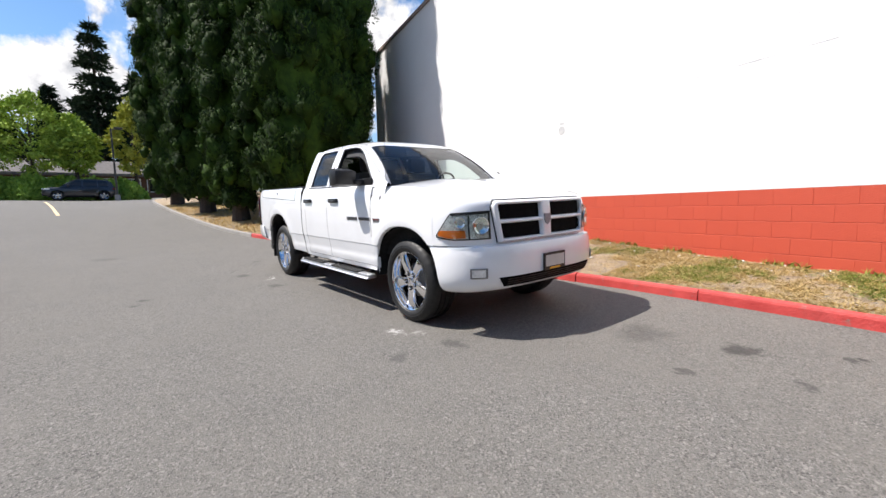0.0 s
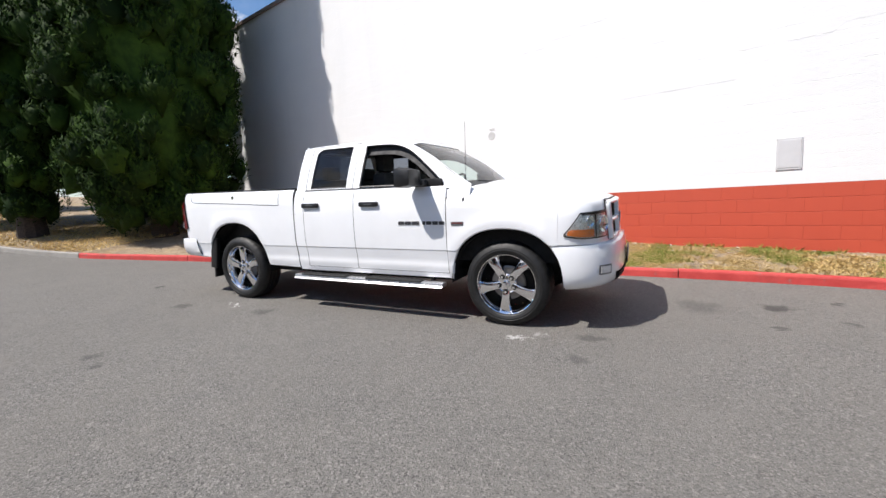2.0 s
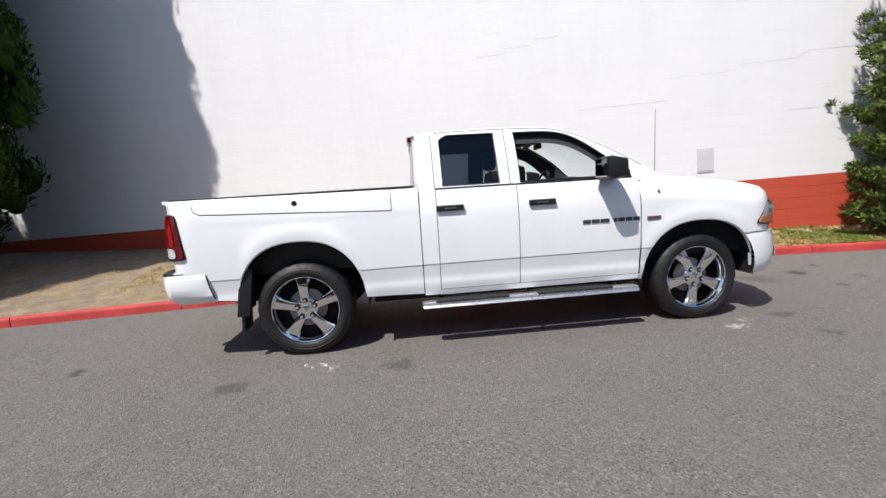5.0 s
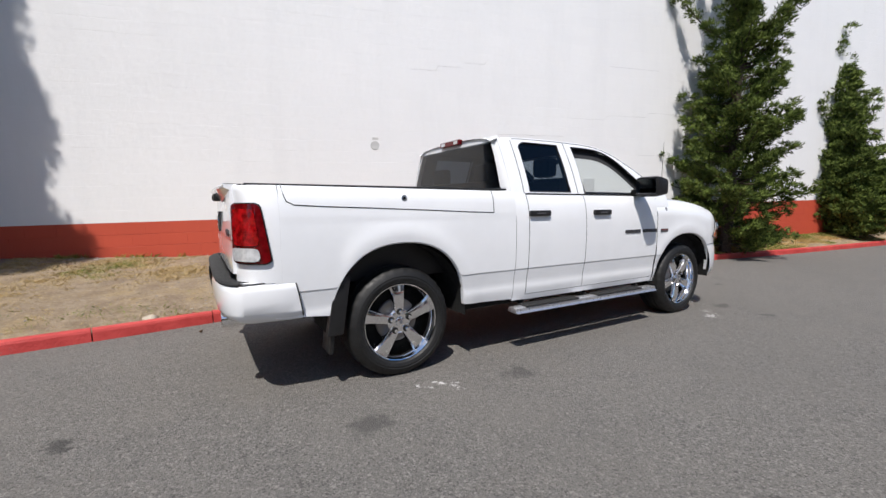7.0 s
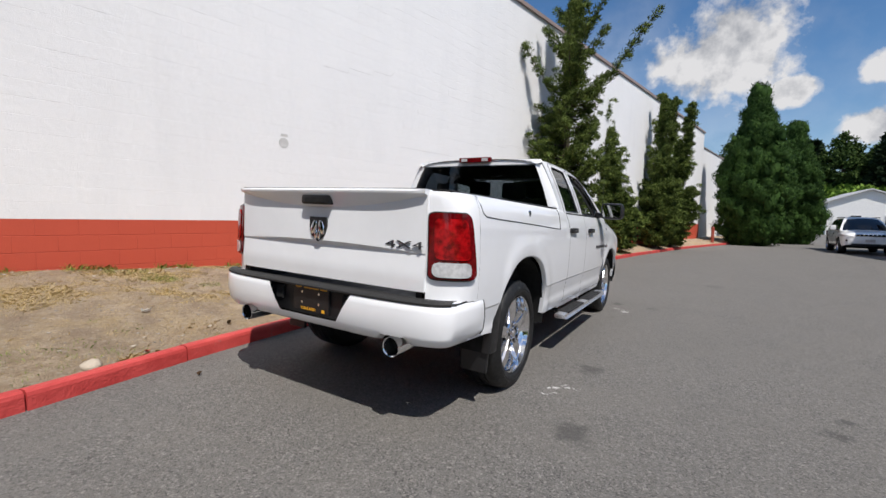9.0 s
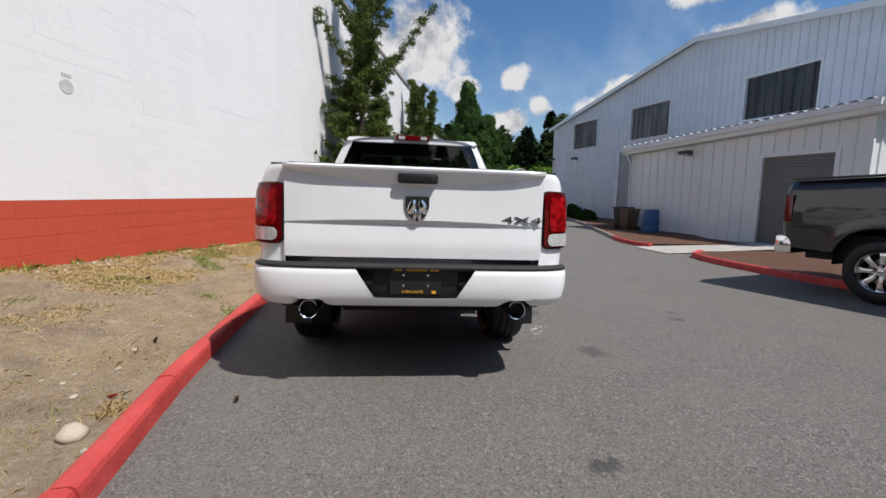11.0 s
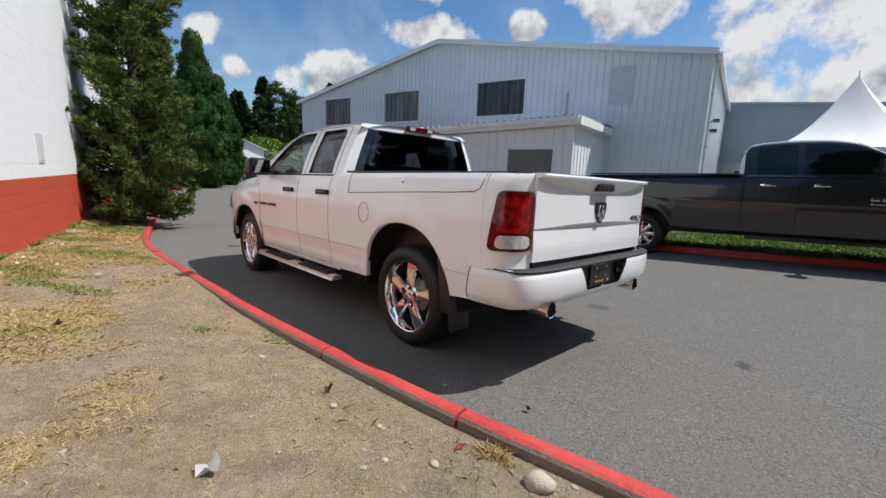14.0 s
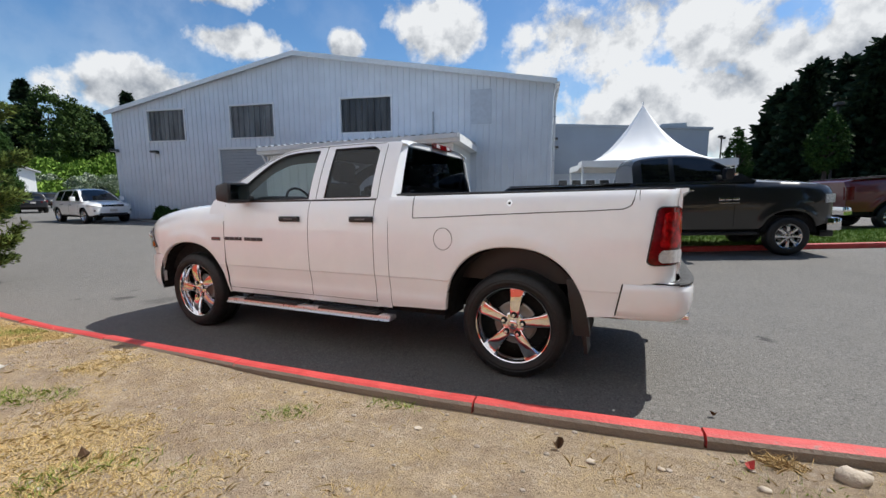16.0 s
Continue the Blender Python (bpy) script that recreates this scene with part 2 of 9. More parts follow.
def make_concrete(name="kerb_concrete", c=(0.36, 0.34, 0.31)):
    m = Mat(name, 0.85, 0, 0.3)
    a = m.noise(2.4, 6, 0.65)
    f = m.noise(60, 4)
    col = m.mix(a, tuple(v * 0.72 for v in c), c)
    col = m.mix(f, col, tuple(v * 0.8 for v in c), amount=0.5)
    m.color(col)
    m.bump(f, 0.4, 0.006)
    return m.done()


def make_paint(name, c, flake=False):
    m = Mat(name, 0.32, 0.0 if not flake else 0.15, 0.5)
    dirt = m.noise(2.5, 5, 0.6, lo=0.4, hi=0.8)
    m.color(m.mix(dirt, c, tuple(v * 0.93 for v in c)))
    m.coat(1.0, 0.02)
    return m.done()


def make_leaf(name, dark, light, rough=0.6):
    m = Mat(name, max(rough, 0.75), 0, 0.12)
    c = m.mix(m.island(), dark, light)
    c = m.mix(m.noise(0.9, 4, lo=0.3, hi=0.7), c, tuple(v * 0.6 for v in dark), amount=0.45)
    c = m.mix(m.noise(4.5, 3, lo=0.40, hi=0.62), c, dark, amount=0.45)
    m.color(c)
    m.b.inputs["Subsurface Weight"].default_value = 0.0
    return m.done()


ASPHALT = make_asphalt()
WALL_WHITE = make_wall_paint("white_block_paint", (0.80, 0.80, 0.80), (0.72, 0.725, 0.73))
WALL_RED = make_wall_paint("red_block_paint", (0.51, 0.080, 0.040), (0.42, 0.060, 0.034))
SOIL = make_soil()
KERB_RED = make_kerb_paint()
CONCRETE = make_concrete()
SLAB = make_concrete("slab_concrete", (0.50, 0.47, 0.43))
TRUCK_WHITE = make_paint("white_car_paint", (0.87, 0.885, 0.90))
TRUCK_DARK = make_paint("dark_grey_car_paint", (0.016, 0.016, 0.017), True)
SUV_WHITE = make_paint("white_suv_paint", (0.88, 0.88, 0.87))
CAR_BLACK = make_paint("black_car_paint", (0.012, 0.012, 0.014))
CAR_RED = make_paint("dark_red_car_paint", (0.12, 0.006, 0.008))
CHROME = plain("chrome", (0.86, 0.86, 0.87), 0.07, 1.0, vary=0.03)
ALLOY = plain("polished_alloy", (0.70, 0.70, 0.71), 0.16, 1.0, vary=0.05)
RUBBER = plain("tyre_rubber", (0.010, 0.010, 0.010), 0.58, vary=0.4, scale=14)
BLACK_PLASTIC = plain("black_plastic", (0.014, 0.014, 0.015), 0.42, vary=0.3)
# near-black: stands in for shade in hollows and gaps; also underbody parts
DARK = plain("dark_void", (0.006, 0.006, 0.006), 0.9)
GLASS_DARK = Mat("tinted_window_glass", 0.0, 0.0, 0.7).color((0.005, 0.006, 0.007)).done()
RED_LENS = plain("red_lamp_lens", (0.15, 0.003, 0.005), 0.06, vary=0.5, scale=30)
AMBER_LENS = plain("amber_lamp_lens", (0.75, 0.17, 0.02), 0.08, vary=0.25, scale=40)
CLEAR_LENS = plain("clear_lamp_lens", (0.82, 0.83, 0.84), 0.10, 0.35, vary=0.3, scale=40)

# ---- building helpers ----
def put(name, verts, faces, material, parent=None, label="", smooth=False, mats=None, idx=None):
    me = bpy.data.meshes.new(name)
    me.from_pydata([tuple(v) for v in verts], [], faces)
    for mm in (mats or [material]):
        me.materials.append(mm)
    if idx is not None:
        me.polygons.foreach_set("material_index", idx)
    if smooth:
        me.polygons.foreach_set("use_smooth", [True] * len(me.polygons))
    me.update()
    ob = new(name, me)
    if parent:
        ob.parent = parent
    if label:
        ob["label"] = label
    return ob


def part(name, bm, material, parent=None, label="", smooth=False, angle=40):
    me = bpy.data.meshes.new(name)
    bmesh.ops.recalc_face_normals(bm, faces=bm.faces)
    if smooth:
        for f in bm.faces:
            f.smooth = True
        for e in bm.edges:
            if len(e.link_faces) == 2 and e.calc_face_angle(0) > radians(angle):
                e.smooth = False
    bm.to_mesh(me)
    bm.free()
    for mm in material if isinstance(material, (list, tuple)) else [material]:
        me.materials.append(mm)
    ob = new(name, me)
    if parent:
        ob.parent = parent
    if label:
        ob["label"] = label
    return ob


def box(bm, lo, hi, bevel=0.0, m=None):
    c = [(a + b) / 2 for a, b in zip(lo, hi)]
    s = [b - a for a, b in zip(lo, hi)]
    r = bmesh.ops.create_cube(bm, size=1.0)
    vs = r["verts"]
    bmesh.ops.scale(bm, vec=s, verts=vs)
    bmesh.ops.translate(bm, vec=c, verts=vs)
    if m is not None:
        bmesh.ops.transform(bm, matrix=m, verts=vs)
    if bevel:
        es = list({e for v in vs for e in v.link_edges})
        bmesh.ops.bevel(bm, geom=es, offset=bevel, segments=2, affect="EDGES", profile=0.6)
    return bm


def tube(bm, a, b, r1, r2=None, seg=12, caps=True):
    a, b = Vector(a), Vector(b)
    r2 = r1 if r2 is None else r2
    q = (b - a).to_track_quat("Z", "Y").to_matrix()
    lo, hi = [], []
    for k in range(seg):
        t = 2 * math.pi * k / seg
        d = q @ Vector((math.cos(t), math.sin(t), 0))
        lo.append(bm.verts.new(a + d * r1))
        hi.append(bm.verts.new(b + d * r2))
    for k in range(seg):
        n = (k + 1) % seg
        bm.faces.new((lo[k], lo[n], hi[n], hi[k]))
    if caps:
        bm.faces.new(lo[::-1])
        bm.faces.new(hi)
    return bm


def lathe_z(bm, profile, seg=28):
    """Spins (radius, z) round the z axis."""
    rings = [[bm.verts.new((r * math.cos(2 * math.pi * k / seg), r * math.sin(2 * math.pi * k / seg), z)) for r, z in profile] for k in range(seg)]
    for k in range(seg):
        p, q = rings[k], rings[(k + 1) % seg]
        for j in range(len(profile) - 1):
            bm.faces.new((p[j], q[j], q[j + 1], p[j + 1]))
    bmesh.ops.remove_doubles(bm, verts=bm.verts, dist=1e-6)
    return bm


def anchor(name, m=None, label="", category="", group="", kind=""):
    ob = new(name)
    ob.empty_display_size = 0.2
    if m is not None:
        ob.matrix_world = m
    return tagged(ob, label, category, group, kind)


def soft(v, w):
    return w * math.log1p(math.exp(v / w)) if v / w < 40 else v


def ground_z(x, y):
    """The street: it falls towards the shed and climbs away behind the truck."""
    p = -0.01903 * x + 0.02147 * (-2.6 + soft(y + 2.6, 0.8))
    rise = 0.02 * (soft(-y - 3.6, 0.4) - soft(-y - 8.5, 0.4)) / (1 + math.exp(max(-30.0, min(30.0, (x - 3.0) / 1.5))))
    return -0.13 + soft(p + 0.13, 0.04) + 0.085 * soft(-x - 10, 2.0) - 0.065 * soft(-x - 24, 3.0) + rise


def wall_y(x):
    return 4.010 - 0.2109 * x


KERB = [(-70, 9.0), (-42, 1.6), (-36, 0.35), (-31.5, -0.2), (-26, -0.5), (-20.3, -0.5), (-15.9, -0.25), (-12.4, 0.05), (-9, 0.46), (-7, 0.86), (-5.4, 1.13), (-3.9, 1.34),
        (-2.9, 1.5), (-1.75, 1.62), (-0.8, 1.69), (0.3, 1.75), (1.95, 1.80), (3.3, 1.83), (5, 1.74), (6.8, 1.44), (8.4, 1.11), (10.5, 0.72),
        (12.5, 0.34), (14.5, 0.0), (16.5, -0.45), (20, -1.2), (24, -2.35), (27, -3.3), (32, -5.2), (38, -9.6)]
KERB = [(x, y - 0.095) for x, y in KERB]
KERB_H = 0.12


def spline(pts, x):
    """Monotone-ish cubic through the points, by x."""
    n = len(pts)
    if x <= pts[0][0]:
        return pts[0][1]
    if x >= pts[-1][0]:
        return pts[-1][1]
    i = max(k for k in range(n - 1) if pts[k][0] <= x)
    def slope(k):
        if k in (0, n - 1):
            a, b = (pts[0], pts[1]) if k == 0 else (pts[-2], pts[-1])
        else:
            a, b = pts[k - 1], pts[k + 1]
        return (b[1] - a[1]) / (b[0] - a[0])
    (x0, y0), (x1, y1) = pts[i], pts[i + 1]
    h = x1 - x0
    t = (x - x0) / h
    return ((2 * t**3 - 3 * t**2 + 1) * y0 + (t**3 - 2 * t**2 + t) * h * slope(i) + (-2 * t**3 + 3 * t**2) * y1 + (t**3 - t**2) * h * slope(i + 1))


def kerb_y(x):
    return spline(KERB, x)


def wall_base(x):
    return 0.20 + 0.05 * soft(4.3 - x, 1.0)


def verge_z(x, y):
    """The dry grass between kerb and wall."""
    a, b = kerb_y(x) + 0.115, wall_y(x)
    f = min(1.0, max(0.0, (y - a) / max(0.3, b - a)))
    za = ground_z(x, kerb_y(x)) + KERB_H - 0.02 - 0.05 / (1 + math.exp(max(-30.0, min(30.0, (x - 0.4) / 0.4))))
    zb = max(wall_base(x), za) if x > -14 else za + 0.3
    lump = 0.02 * noise.noise((x * 1.3, y * 1.3, 3.0)) + 0.012 * noise.noise((x * 4, y * 4, 7.0))
    return za + (zb - za) * f + lump * min(1.0, f * 6)

# ---- ground, kerbs and verges ----
def graded(lo, hi, fine, near_lo, near_hi, grow=1.35):
    """Coordinates that are fine in the middle and widen outwards."""
    out = list(np.arange(near_lo, near_hi + 1e-6, fine))
    s, v = fine, near_hi
    while v < hi:
        s *= grow
        v = min(hi, v + s)
        out.append(v)
    s, v = fine, near_lo
    while v > lo:
        s *= grow
        v = max(lo, v - s)
        out.insert(0, v)
    return [float(v) for v in out]


def make_ground():
    xs, ys = graded(-900, 900, 0.5, -45, 40), graded(-900, 900, 0.5, -14, 8)
    verts = [(x, y, ground_z(max(x, -75), y)) for x in xs for y in ys]
    n = len(ys)
    faces = [(i * n + j, (i + 1) * n + j, (i + 1) * n + j + 1, i * n + j + 1) for i in range(len(xs) - 1) for j in range(n - 1)]
    return tagged(put("ground", verts, faces, ASPHALT, smooth=True), "worn grey asphalt street and car park", "ground", kind="structure")


make_ground()


def ribbon(name, line, profile, material, parent=None, label="", smooth=False, cap=True):
    """Sweeps a cross-section (outward offset, height) along points (x, y, z)."""
    verts, faces, k = [], [], len(profile)
    for i, p in enumerate(line):
        a, b = Vector(line[max(0, i - 1)][:2]), Vector(line[min(len(line) - 1, i + 1)][:2])
        t = (b - a).normalized()
        nrm = Vector((-t.y, t.x))
        verts += [(p[0] + nrm.x * o, p[1] + nrm.y * o, p[2] + h) for o, h in profile]
    for i in range(len(line) - 1):
        faces += [(i * k + j, (i + 1) * k + j, (i + 1) * k + j + 1, i * k + j + 1) for j in range(k - 1)]
    if cap:
        faces += [tuple(range(k)), tuple(range(len(verts) - 1, len(verts) - k - 1, -1))]
    return put(name, verts, faces, material, parent, label, smooth)


KERB_BACK = make_concrete("kerb_bare_back", (0.27, 0.22, 0.175))
KERB_SECTION = [(0.0, -0.12), (0.010, 0.085), (0.018, 0.107), (0.036, 0.119), (0.090, 0.119), (0.112, 0.111), (0.126, 0.094), (0.138, -0.12)]


def kerb_piece(x0, x1, material, parent, seed):
    rng = random.Random(seed)
    n = max(3, int((x1 - x0) / 0.25))
    jog, lift = rng.uniform(-0.006, 0.006), rng.uniform(-0.004, 0.005)
    line = []
    for i in range(n + 1):
        x = x0 + 0.006 + (x1 - x0 - 0.012) * i / n
        y = kerb_y(x) + jog + 0.004 * noise.noise((x * 3, 0, 1))
        line.append((x, y, ground_z(x, y) + lift + 0.004 * noise.noise((x * 2, 5, 1))))
    ob = ribbon("kerb_stone", line, KERB_SECTION, material, parent)
    if material is KERB_RED:
        ob.data.materials.append(KERB_BACK)
        k = len(KERB_SECTION) - 1
        for p in ob.data.polygons:
            if p.index < n * k and p.index % k >= k - 2:
                p.material_index = 1
    return ob


kerb = anchor("kerb", label="red-painted concrete kerb along the dry verge", category="kerb", kind="structure")
joints = [-70, -60, -50, -44, -38, -34, -30, -27, -24, -21, -18.5, -16.2, -14, -12, -10.3, -8.9, -7.3, -5.85, -3.95, -2.95, -1.73, 0.2, 1.9, 3.4, 5.6, 7.9,
          10.2, 12.6, 15, 17.5, 20, 23, 26, 29, 32, 35, 38]
for i, (a, b) in enumerate(zip(joints, joints[1:])):
    kerb_piece(a, b, KERB_RED if a >= -9 else CONCRETE, kerb, i)


def make_verge():
    """Soil sheet from the kerb's back to the wall, and on behind the trees."""
    xs = sorted(set(list(np.arange(-70, -14, 0.8)) + list(np.arange(-14, 12, 0.12)) + list(np.arange(12, 38.01, 0.5))))
    verts, faces, m = [], [], 26
    for x in xs:
        a = kerb_y(x) + 0.10
        b = wall_y(x) + 0.05 if x > -11 else a + 22.0
        if x > 28:
            b = max(b, a + 2.5) if x < 32 else a + 6
        for j in range(m + 1):
            y = a + (b - a) * (j / m) ** 1.0
            if x > -11:
                z = verge_z(x, y)
            else:
                f = j / m
                z = ground_z(x, kerb_y(x)) + KERB_H - 0.015 + min(f * 22, 5) * 0.10 + 0.05 * noise.noise((x * 0.5, y * 0.5, 2))
            verts.append((x, y, z))
    k = m + 1
    for i in range(len(xs) - 1):
        faces += [(i * k + j, (i + 1) * k + j, (i + 1) * k + j + 1, i * k + j + 1) for j in range(m)]
    return tagged(put("verge", verts, faces, SOIL, smooth=True), "bare dry soil and straw-coloured grass verge", "verge", kind="structure")


make_verge()

# ---- the painted block building ----
WALL_X0, WALL_X1, WALL_TOP, RED_TOP = -11.0, 29.5, 7.42, 1.18
WALL_DIR = Vector((1, -0.2109, 0)).normalized()
WALL_IN = Vector((0.2109, 1, 0)).normalized()
WALL_M = Matrix((( WALL_DIR.x, WALL_IN.x, 0, 0), (WALL_DIR.y, WALL_IN.y, 0, 4.010), (0, 0, 1, 0), (0, 0, 0, 1)))
U = math.hypot(1, 0.2109)


def wall_u(x):
    """Distance along the wall from the point where it crosses x = 0."""
    return x * U


def make_hall():
    hall = anchor("wall_hall", WALL_M, "tall white block wall with a red painted foot", "wall", kind="structure")
    u0, u1 = wall_u(WALL_X0), wall_u(WALL_X1)
    bm = bmesh.new()
    box(bm, (u0, 0.0055, -1.0), (u1, 24, WALL_TOP))
    part("core", bm, WALL_WHITE, hall)
    bm = bmesh.new()
    box(bm, (u0 - 0.05, -0.05, WALL_TOP), (u1 + 0.05, 24, WALL_TOP + 0.05), 0.006)
    box(bm, (u0 - 0.05, -0.06, WALL_TOP - 0.05), (u1 + 0.05, -0.012, WALL_TOP + 0.06), 0.004)
    part("coping", bm, plain("wall_flashing", (0.30, 0.23, 0.20), 0.5), hall, "thin brown metal coping")
    bm = bmesh.new()
    box(bm, (u1 + 0.01, 0.3, -1.0), (u1 + 16, 24, WALL_TOP - 0.8))
    part("low_wing", bm, WALL_WHITE, hall, "lower white rendered wing")
    bm = bmesh.new()
    box(bm, (u1 + 0.01, 0.24, WALL_TOP - 0.8), (u1 + 16, 24, WALL_TOP - 0.74))
    part("coping", bm, bpy.data.materials["wall_flashing"], hall)
    return hall


HALL = make_hall()

# ---- the corrugated metal shed ----
SHED_DIR = Vector((-1, -0.213, 0)).normalized()
SHED_OUT = Vector((-0.213, 1, 0)).normalized()


def shed_m(x, offset=0.0):
    """Frame on the gable wall at world x: local x runs to the wall's right as seen from the street, local y outwards."""
    p = Vector((x, -14.8 + 0.213 * (x - 8.9), 0)) + SHED_OUT * offset
    return Matrix(((SHED_DIR.x, SHED_OUT.x, 0, p.x), (SHED_DIR.y, SHED_OUT.y, 0, p.y), (0, 0, 1, 0), (0, 0, 0, 1)))


SL = math.hypot(1, 0.213)
SHED_M = shed_m(26.0)


def su(x):
    """Local coordinate on the gable of a world x."""
    return (26.0 - x) * SL


SHED_METAL = plain("shed_sheet_metal", (0.71, 0.745, 0.785), 0.45, 0.0, vary=0.10, scale=0.8)
SHED_TRIM = plain("shed_trim", (0.80, 0.81, 0.80), 0.5, vary=0.08)
PORCH_METAL = plain("porch_sheet_metal", (0.80, 0.825, 0.82), 0.45, 0.0, vary=0.10, scale=0.8)
DOOR_GREY = plain("roller_door_grey", (0.20, 0.20, 0.195), 0.5, vary=0.1)
DOOR_PALE = plain("roller_door_pale", (0.36, 0.38, 0.39), 0.5, vary=0.1)


def sheet_wall(name, outline, x0, x1, pitch, depth, material, parent, holes=(), base=-0.3, label=""):
    """Ribbed sheet between x0 and x1 up to outline(x), cut round the holes (x0, x1, z0, z1)."""
    cuts = {x0, x1}
    for h in holes:
        cuts |= {h[0], h[1]}
    rib = [0.0, 0.30, 0.36, 0.44, 0.50]
    hgt = [0.0, 0.0, 1.0, 1.0, 0.0]
    pts = []
    n = int(math.ceil((x1 - x0) / pitch))
    for i in range(n + 1):
        for r, h in zip(rib, hgt):
            x = x0 + (i + r) * pitch
            if x < x1:
                pts.append((x, h * depth))
    for c in cuts:
        pts.append((c, 0.0))
        if x0 < c < x1:
            pts.append((c + 1e-4, 0.0))
    pts = sorted(set(pts))
    verts, faces = [], []

    def quad(a, b, za0, za1, zb0, zb1):
        k = len(verts)
        verts.extend([(a[0], a[1], za0), (b[0], b[1], zb0), (b[0], b[1], zb1), (a[0], a[1], za1)])
        faces.append((k, k + 1, k + 2, k + 3))

    for a, b in zip(pts, pts[1:]):
        mid = (a[0] + b[0]) / 2
        inside = sorted([h for h in holes if h[0] < mid < h[1]], key=lambda h: h[2])
        z = base
        for h in inside:
            if h[2] > z:
                quad(a, b, z, h[2], z, h[2])
            z = h[3]
        quad(a, b, z, outline(a[0]), z, outline(b[0]))
    ob = put(name, verts, faces, material, parent, label)
    return ob


def make_shed():
    shed = anchor("metal_shed", SHED_M, "pale grey corrugated metal shed with a shallow gable", "shed")
    w = su(1.25)
    pk = su(14.05)

    def top(u):
        return 6.15 + (8.55 - 6.15) * (u / pk) if u < pk else 8.55 - (8.55 - 6.42) * ((u - pk) / (w - pk))

    windows = [(su(23.5), su(21.0), 4.47, 6.20), (su(18.1), su(15.42), 4.48, 6.22), (su(11.64), su(8.92), 4.54, 6.27)]
    garage = (su(18.85), su(15.1), -0.3, 3.86)
    sheet_wall("wall", top, 0.0, w, 0.305, 0.032, SHED_METAL, shed, windows + [garage])
    # side and back, and the roof
    bm = bmesh.new()
    v = [bm.verts.new(p) for p in ((0, -0.02, 6.15), (pk, -0.02, 8.55), (w, -0.02, 6.42), (w, -26, 6.42), (pk, -26, 8.55), (0, -26, 6.15),
                                   (0, -0.02, -0.4), (w, -0.02, -0.4), (w, -26, -0.4), (0, -26, -0.4))]
    for f in ((2, 7, 8, 3), (0, 5, 9, 6), (3, 8, 9, 5, 4)):
        bm.faces.new([v[i] for i in f])
    part("wall", bm, SHED_METAL, shed)
    bm = bmesh.new()
    for a, b in (((0 - 0.25, 6.17), (pk, 8.62)), ((pk, 8.62), (w + 0.15, 6.45))):
        q = [bm.verts.new((x, y, z + d)) for x, z in (a, b) for y in (0.25, -26.2) for d in (0, 0.05)]
        for f in ((0, 2, 6, 4), (1, 5, 7, 3), (0, 4, 5, 1), (2, 3, 7, 6), (0, 1, 3, 2), (4, 6, 7, 5)):
            bm.faces.new([q[i] for i in f])
    part("roof", bm, SHED_METAL, shed)
    for a, b in (((-0.25, 6.10), (pk, 8.56)), ((pk, 8.56), (w + 0.15, 6.40))):
        bm = bmesh.new()
        q = [bm.verts.new((x, y, z + d)) for x, z in (a, b) for y in (0.26, 0.29) for d in (-0.10, 0.14)]
        for f in ((0, 2, 6, 4), (1, 5, 7, 3), (0, 4, 5, 1), (2, 3, 7, 6), (0, 1, 3, 2), (4, 6, 7, 5)):
            bm.faces.new([q[i] for i in f])
        part("barge_board", bm, SHED_TRIM, shed, "pale metal edge trim")
    return shed, windows, garage, w


SHED, SHED_WINDOWS, SHED_GARAGE, SHED_W = make_shed()

PORCH_M = shed_m(12.94, 4.28)


def make_porch():
    porch = anchor("shed_porch", PORCH_M, "low corrugated lean-to with a grey roller door", "lean-to")
    w = (12.05 - 4.12) * SL
    door = ((12.05 - 6.66) * SL, (12.05 - 4.82) * SL, -0.3, 2.52)

    def top(u):
        return 3.05 + 0.30 * u / w

    sheet_wall("wall", top, 0.0, w, 0.40, 0.03, PORCH_METAL, porch, [door])
    for x, out in ((0.0, -1), (w, 1)):
        v, f = [], []
        for i in range(11):
            y = -0.01 - 0.40 * i
            for a, b in ((0.0, 0.0), (0.0, 0.26), (0.03, 0.29), (0.03, 0.36)):
                v += [(x + out * a, y - b, -0.3), (x + out * a, y - b, top(x) + 0.03)]
        f = [(2 * j, 2 * j + 1, 2 * j + 3, 2 * j + 2) for j in range(len(v) // 2 - 1)]
        put("side_wall", v, f, PORCH_METAL, porch)
    return porch, w, door, top


PORCH, PORCH_W, PORCH_DOOR, PORCH_TOP = make_porch()


# ---- shed fittings, lean-to roof, annex, tent, yard beds ----
PANEL_CLOUDY = Mat("cloudy_window_sheet", 0.35)
PANEL_CLOUDY.color(PANEL_CLOUDY.mix(PANEL_CLOUDY.noise(1.4, 5, 0.6, stretch=(1, 1, 0.25)), (0.05, 0.05, 0.05), (0.19, 0.19, 0.183)))
PANEL_CLOUDY = PANEL_CLOUDY.done()
PANEL_DARK = Mat("dark_window_sheet", 0.3)
PANEL_DARK.color(PANEL_DARK.mix(PANEL_DARK.noise(1.4, 5, 0.6, stretch=(1, 1, 0.25)), (0.018, 0.018, 0.019), (0.07, 0.07, 0.069)))
PANEL_DARK = PANEL_DARK.done()
WINDOW_BLACK = plain("dark_window_pane", (0.012, 0.014, 0.016), 0.08, vary=0.2)
LAMP_BRONZE = plain("dark_bronze_metal", (0.03, 0.028, 0.026), 0.5)
LAMP_LENS = plain("frosted_lamp_glass", (0.55, 0.55, 0.52), 0.2)
GALV = plain("galvanised_steel", (0.42, 0.44, 0.46), 0.4, 0.6)


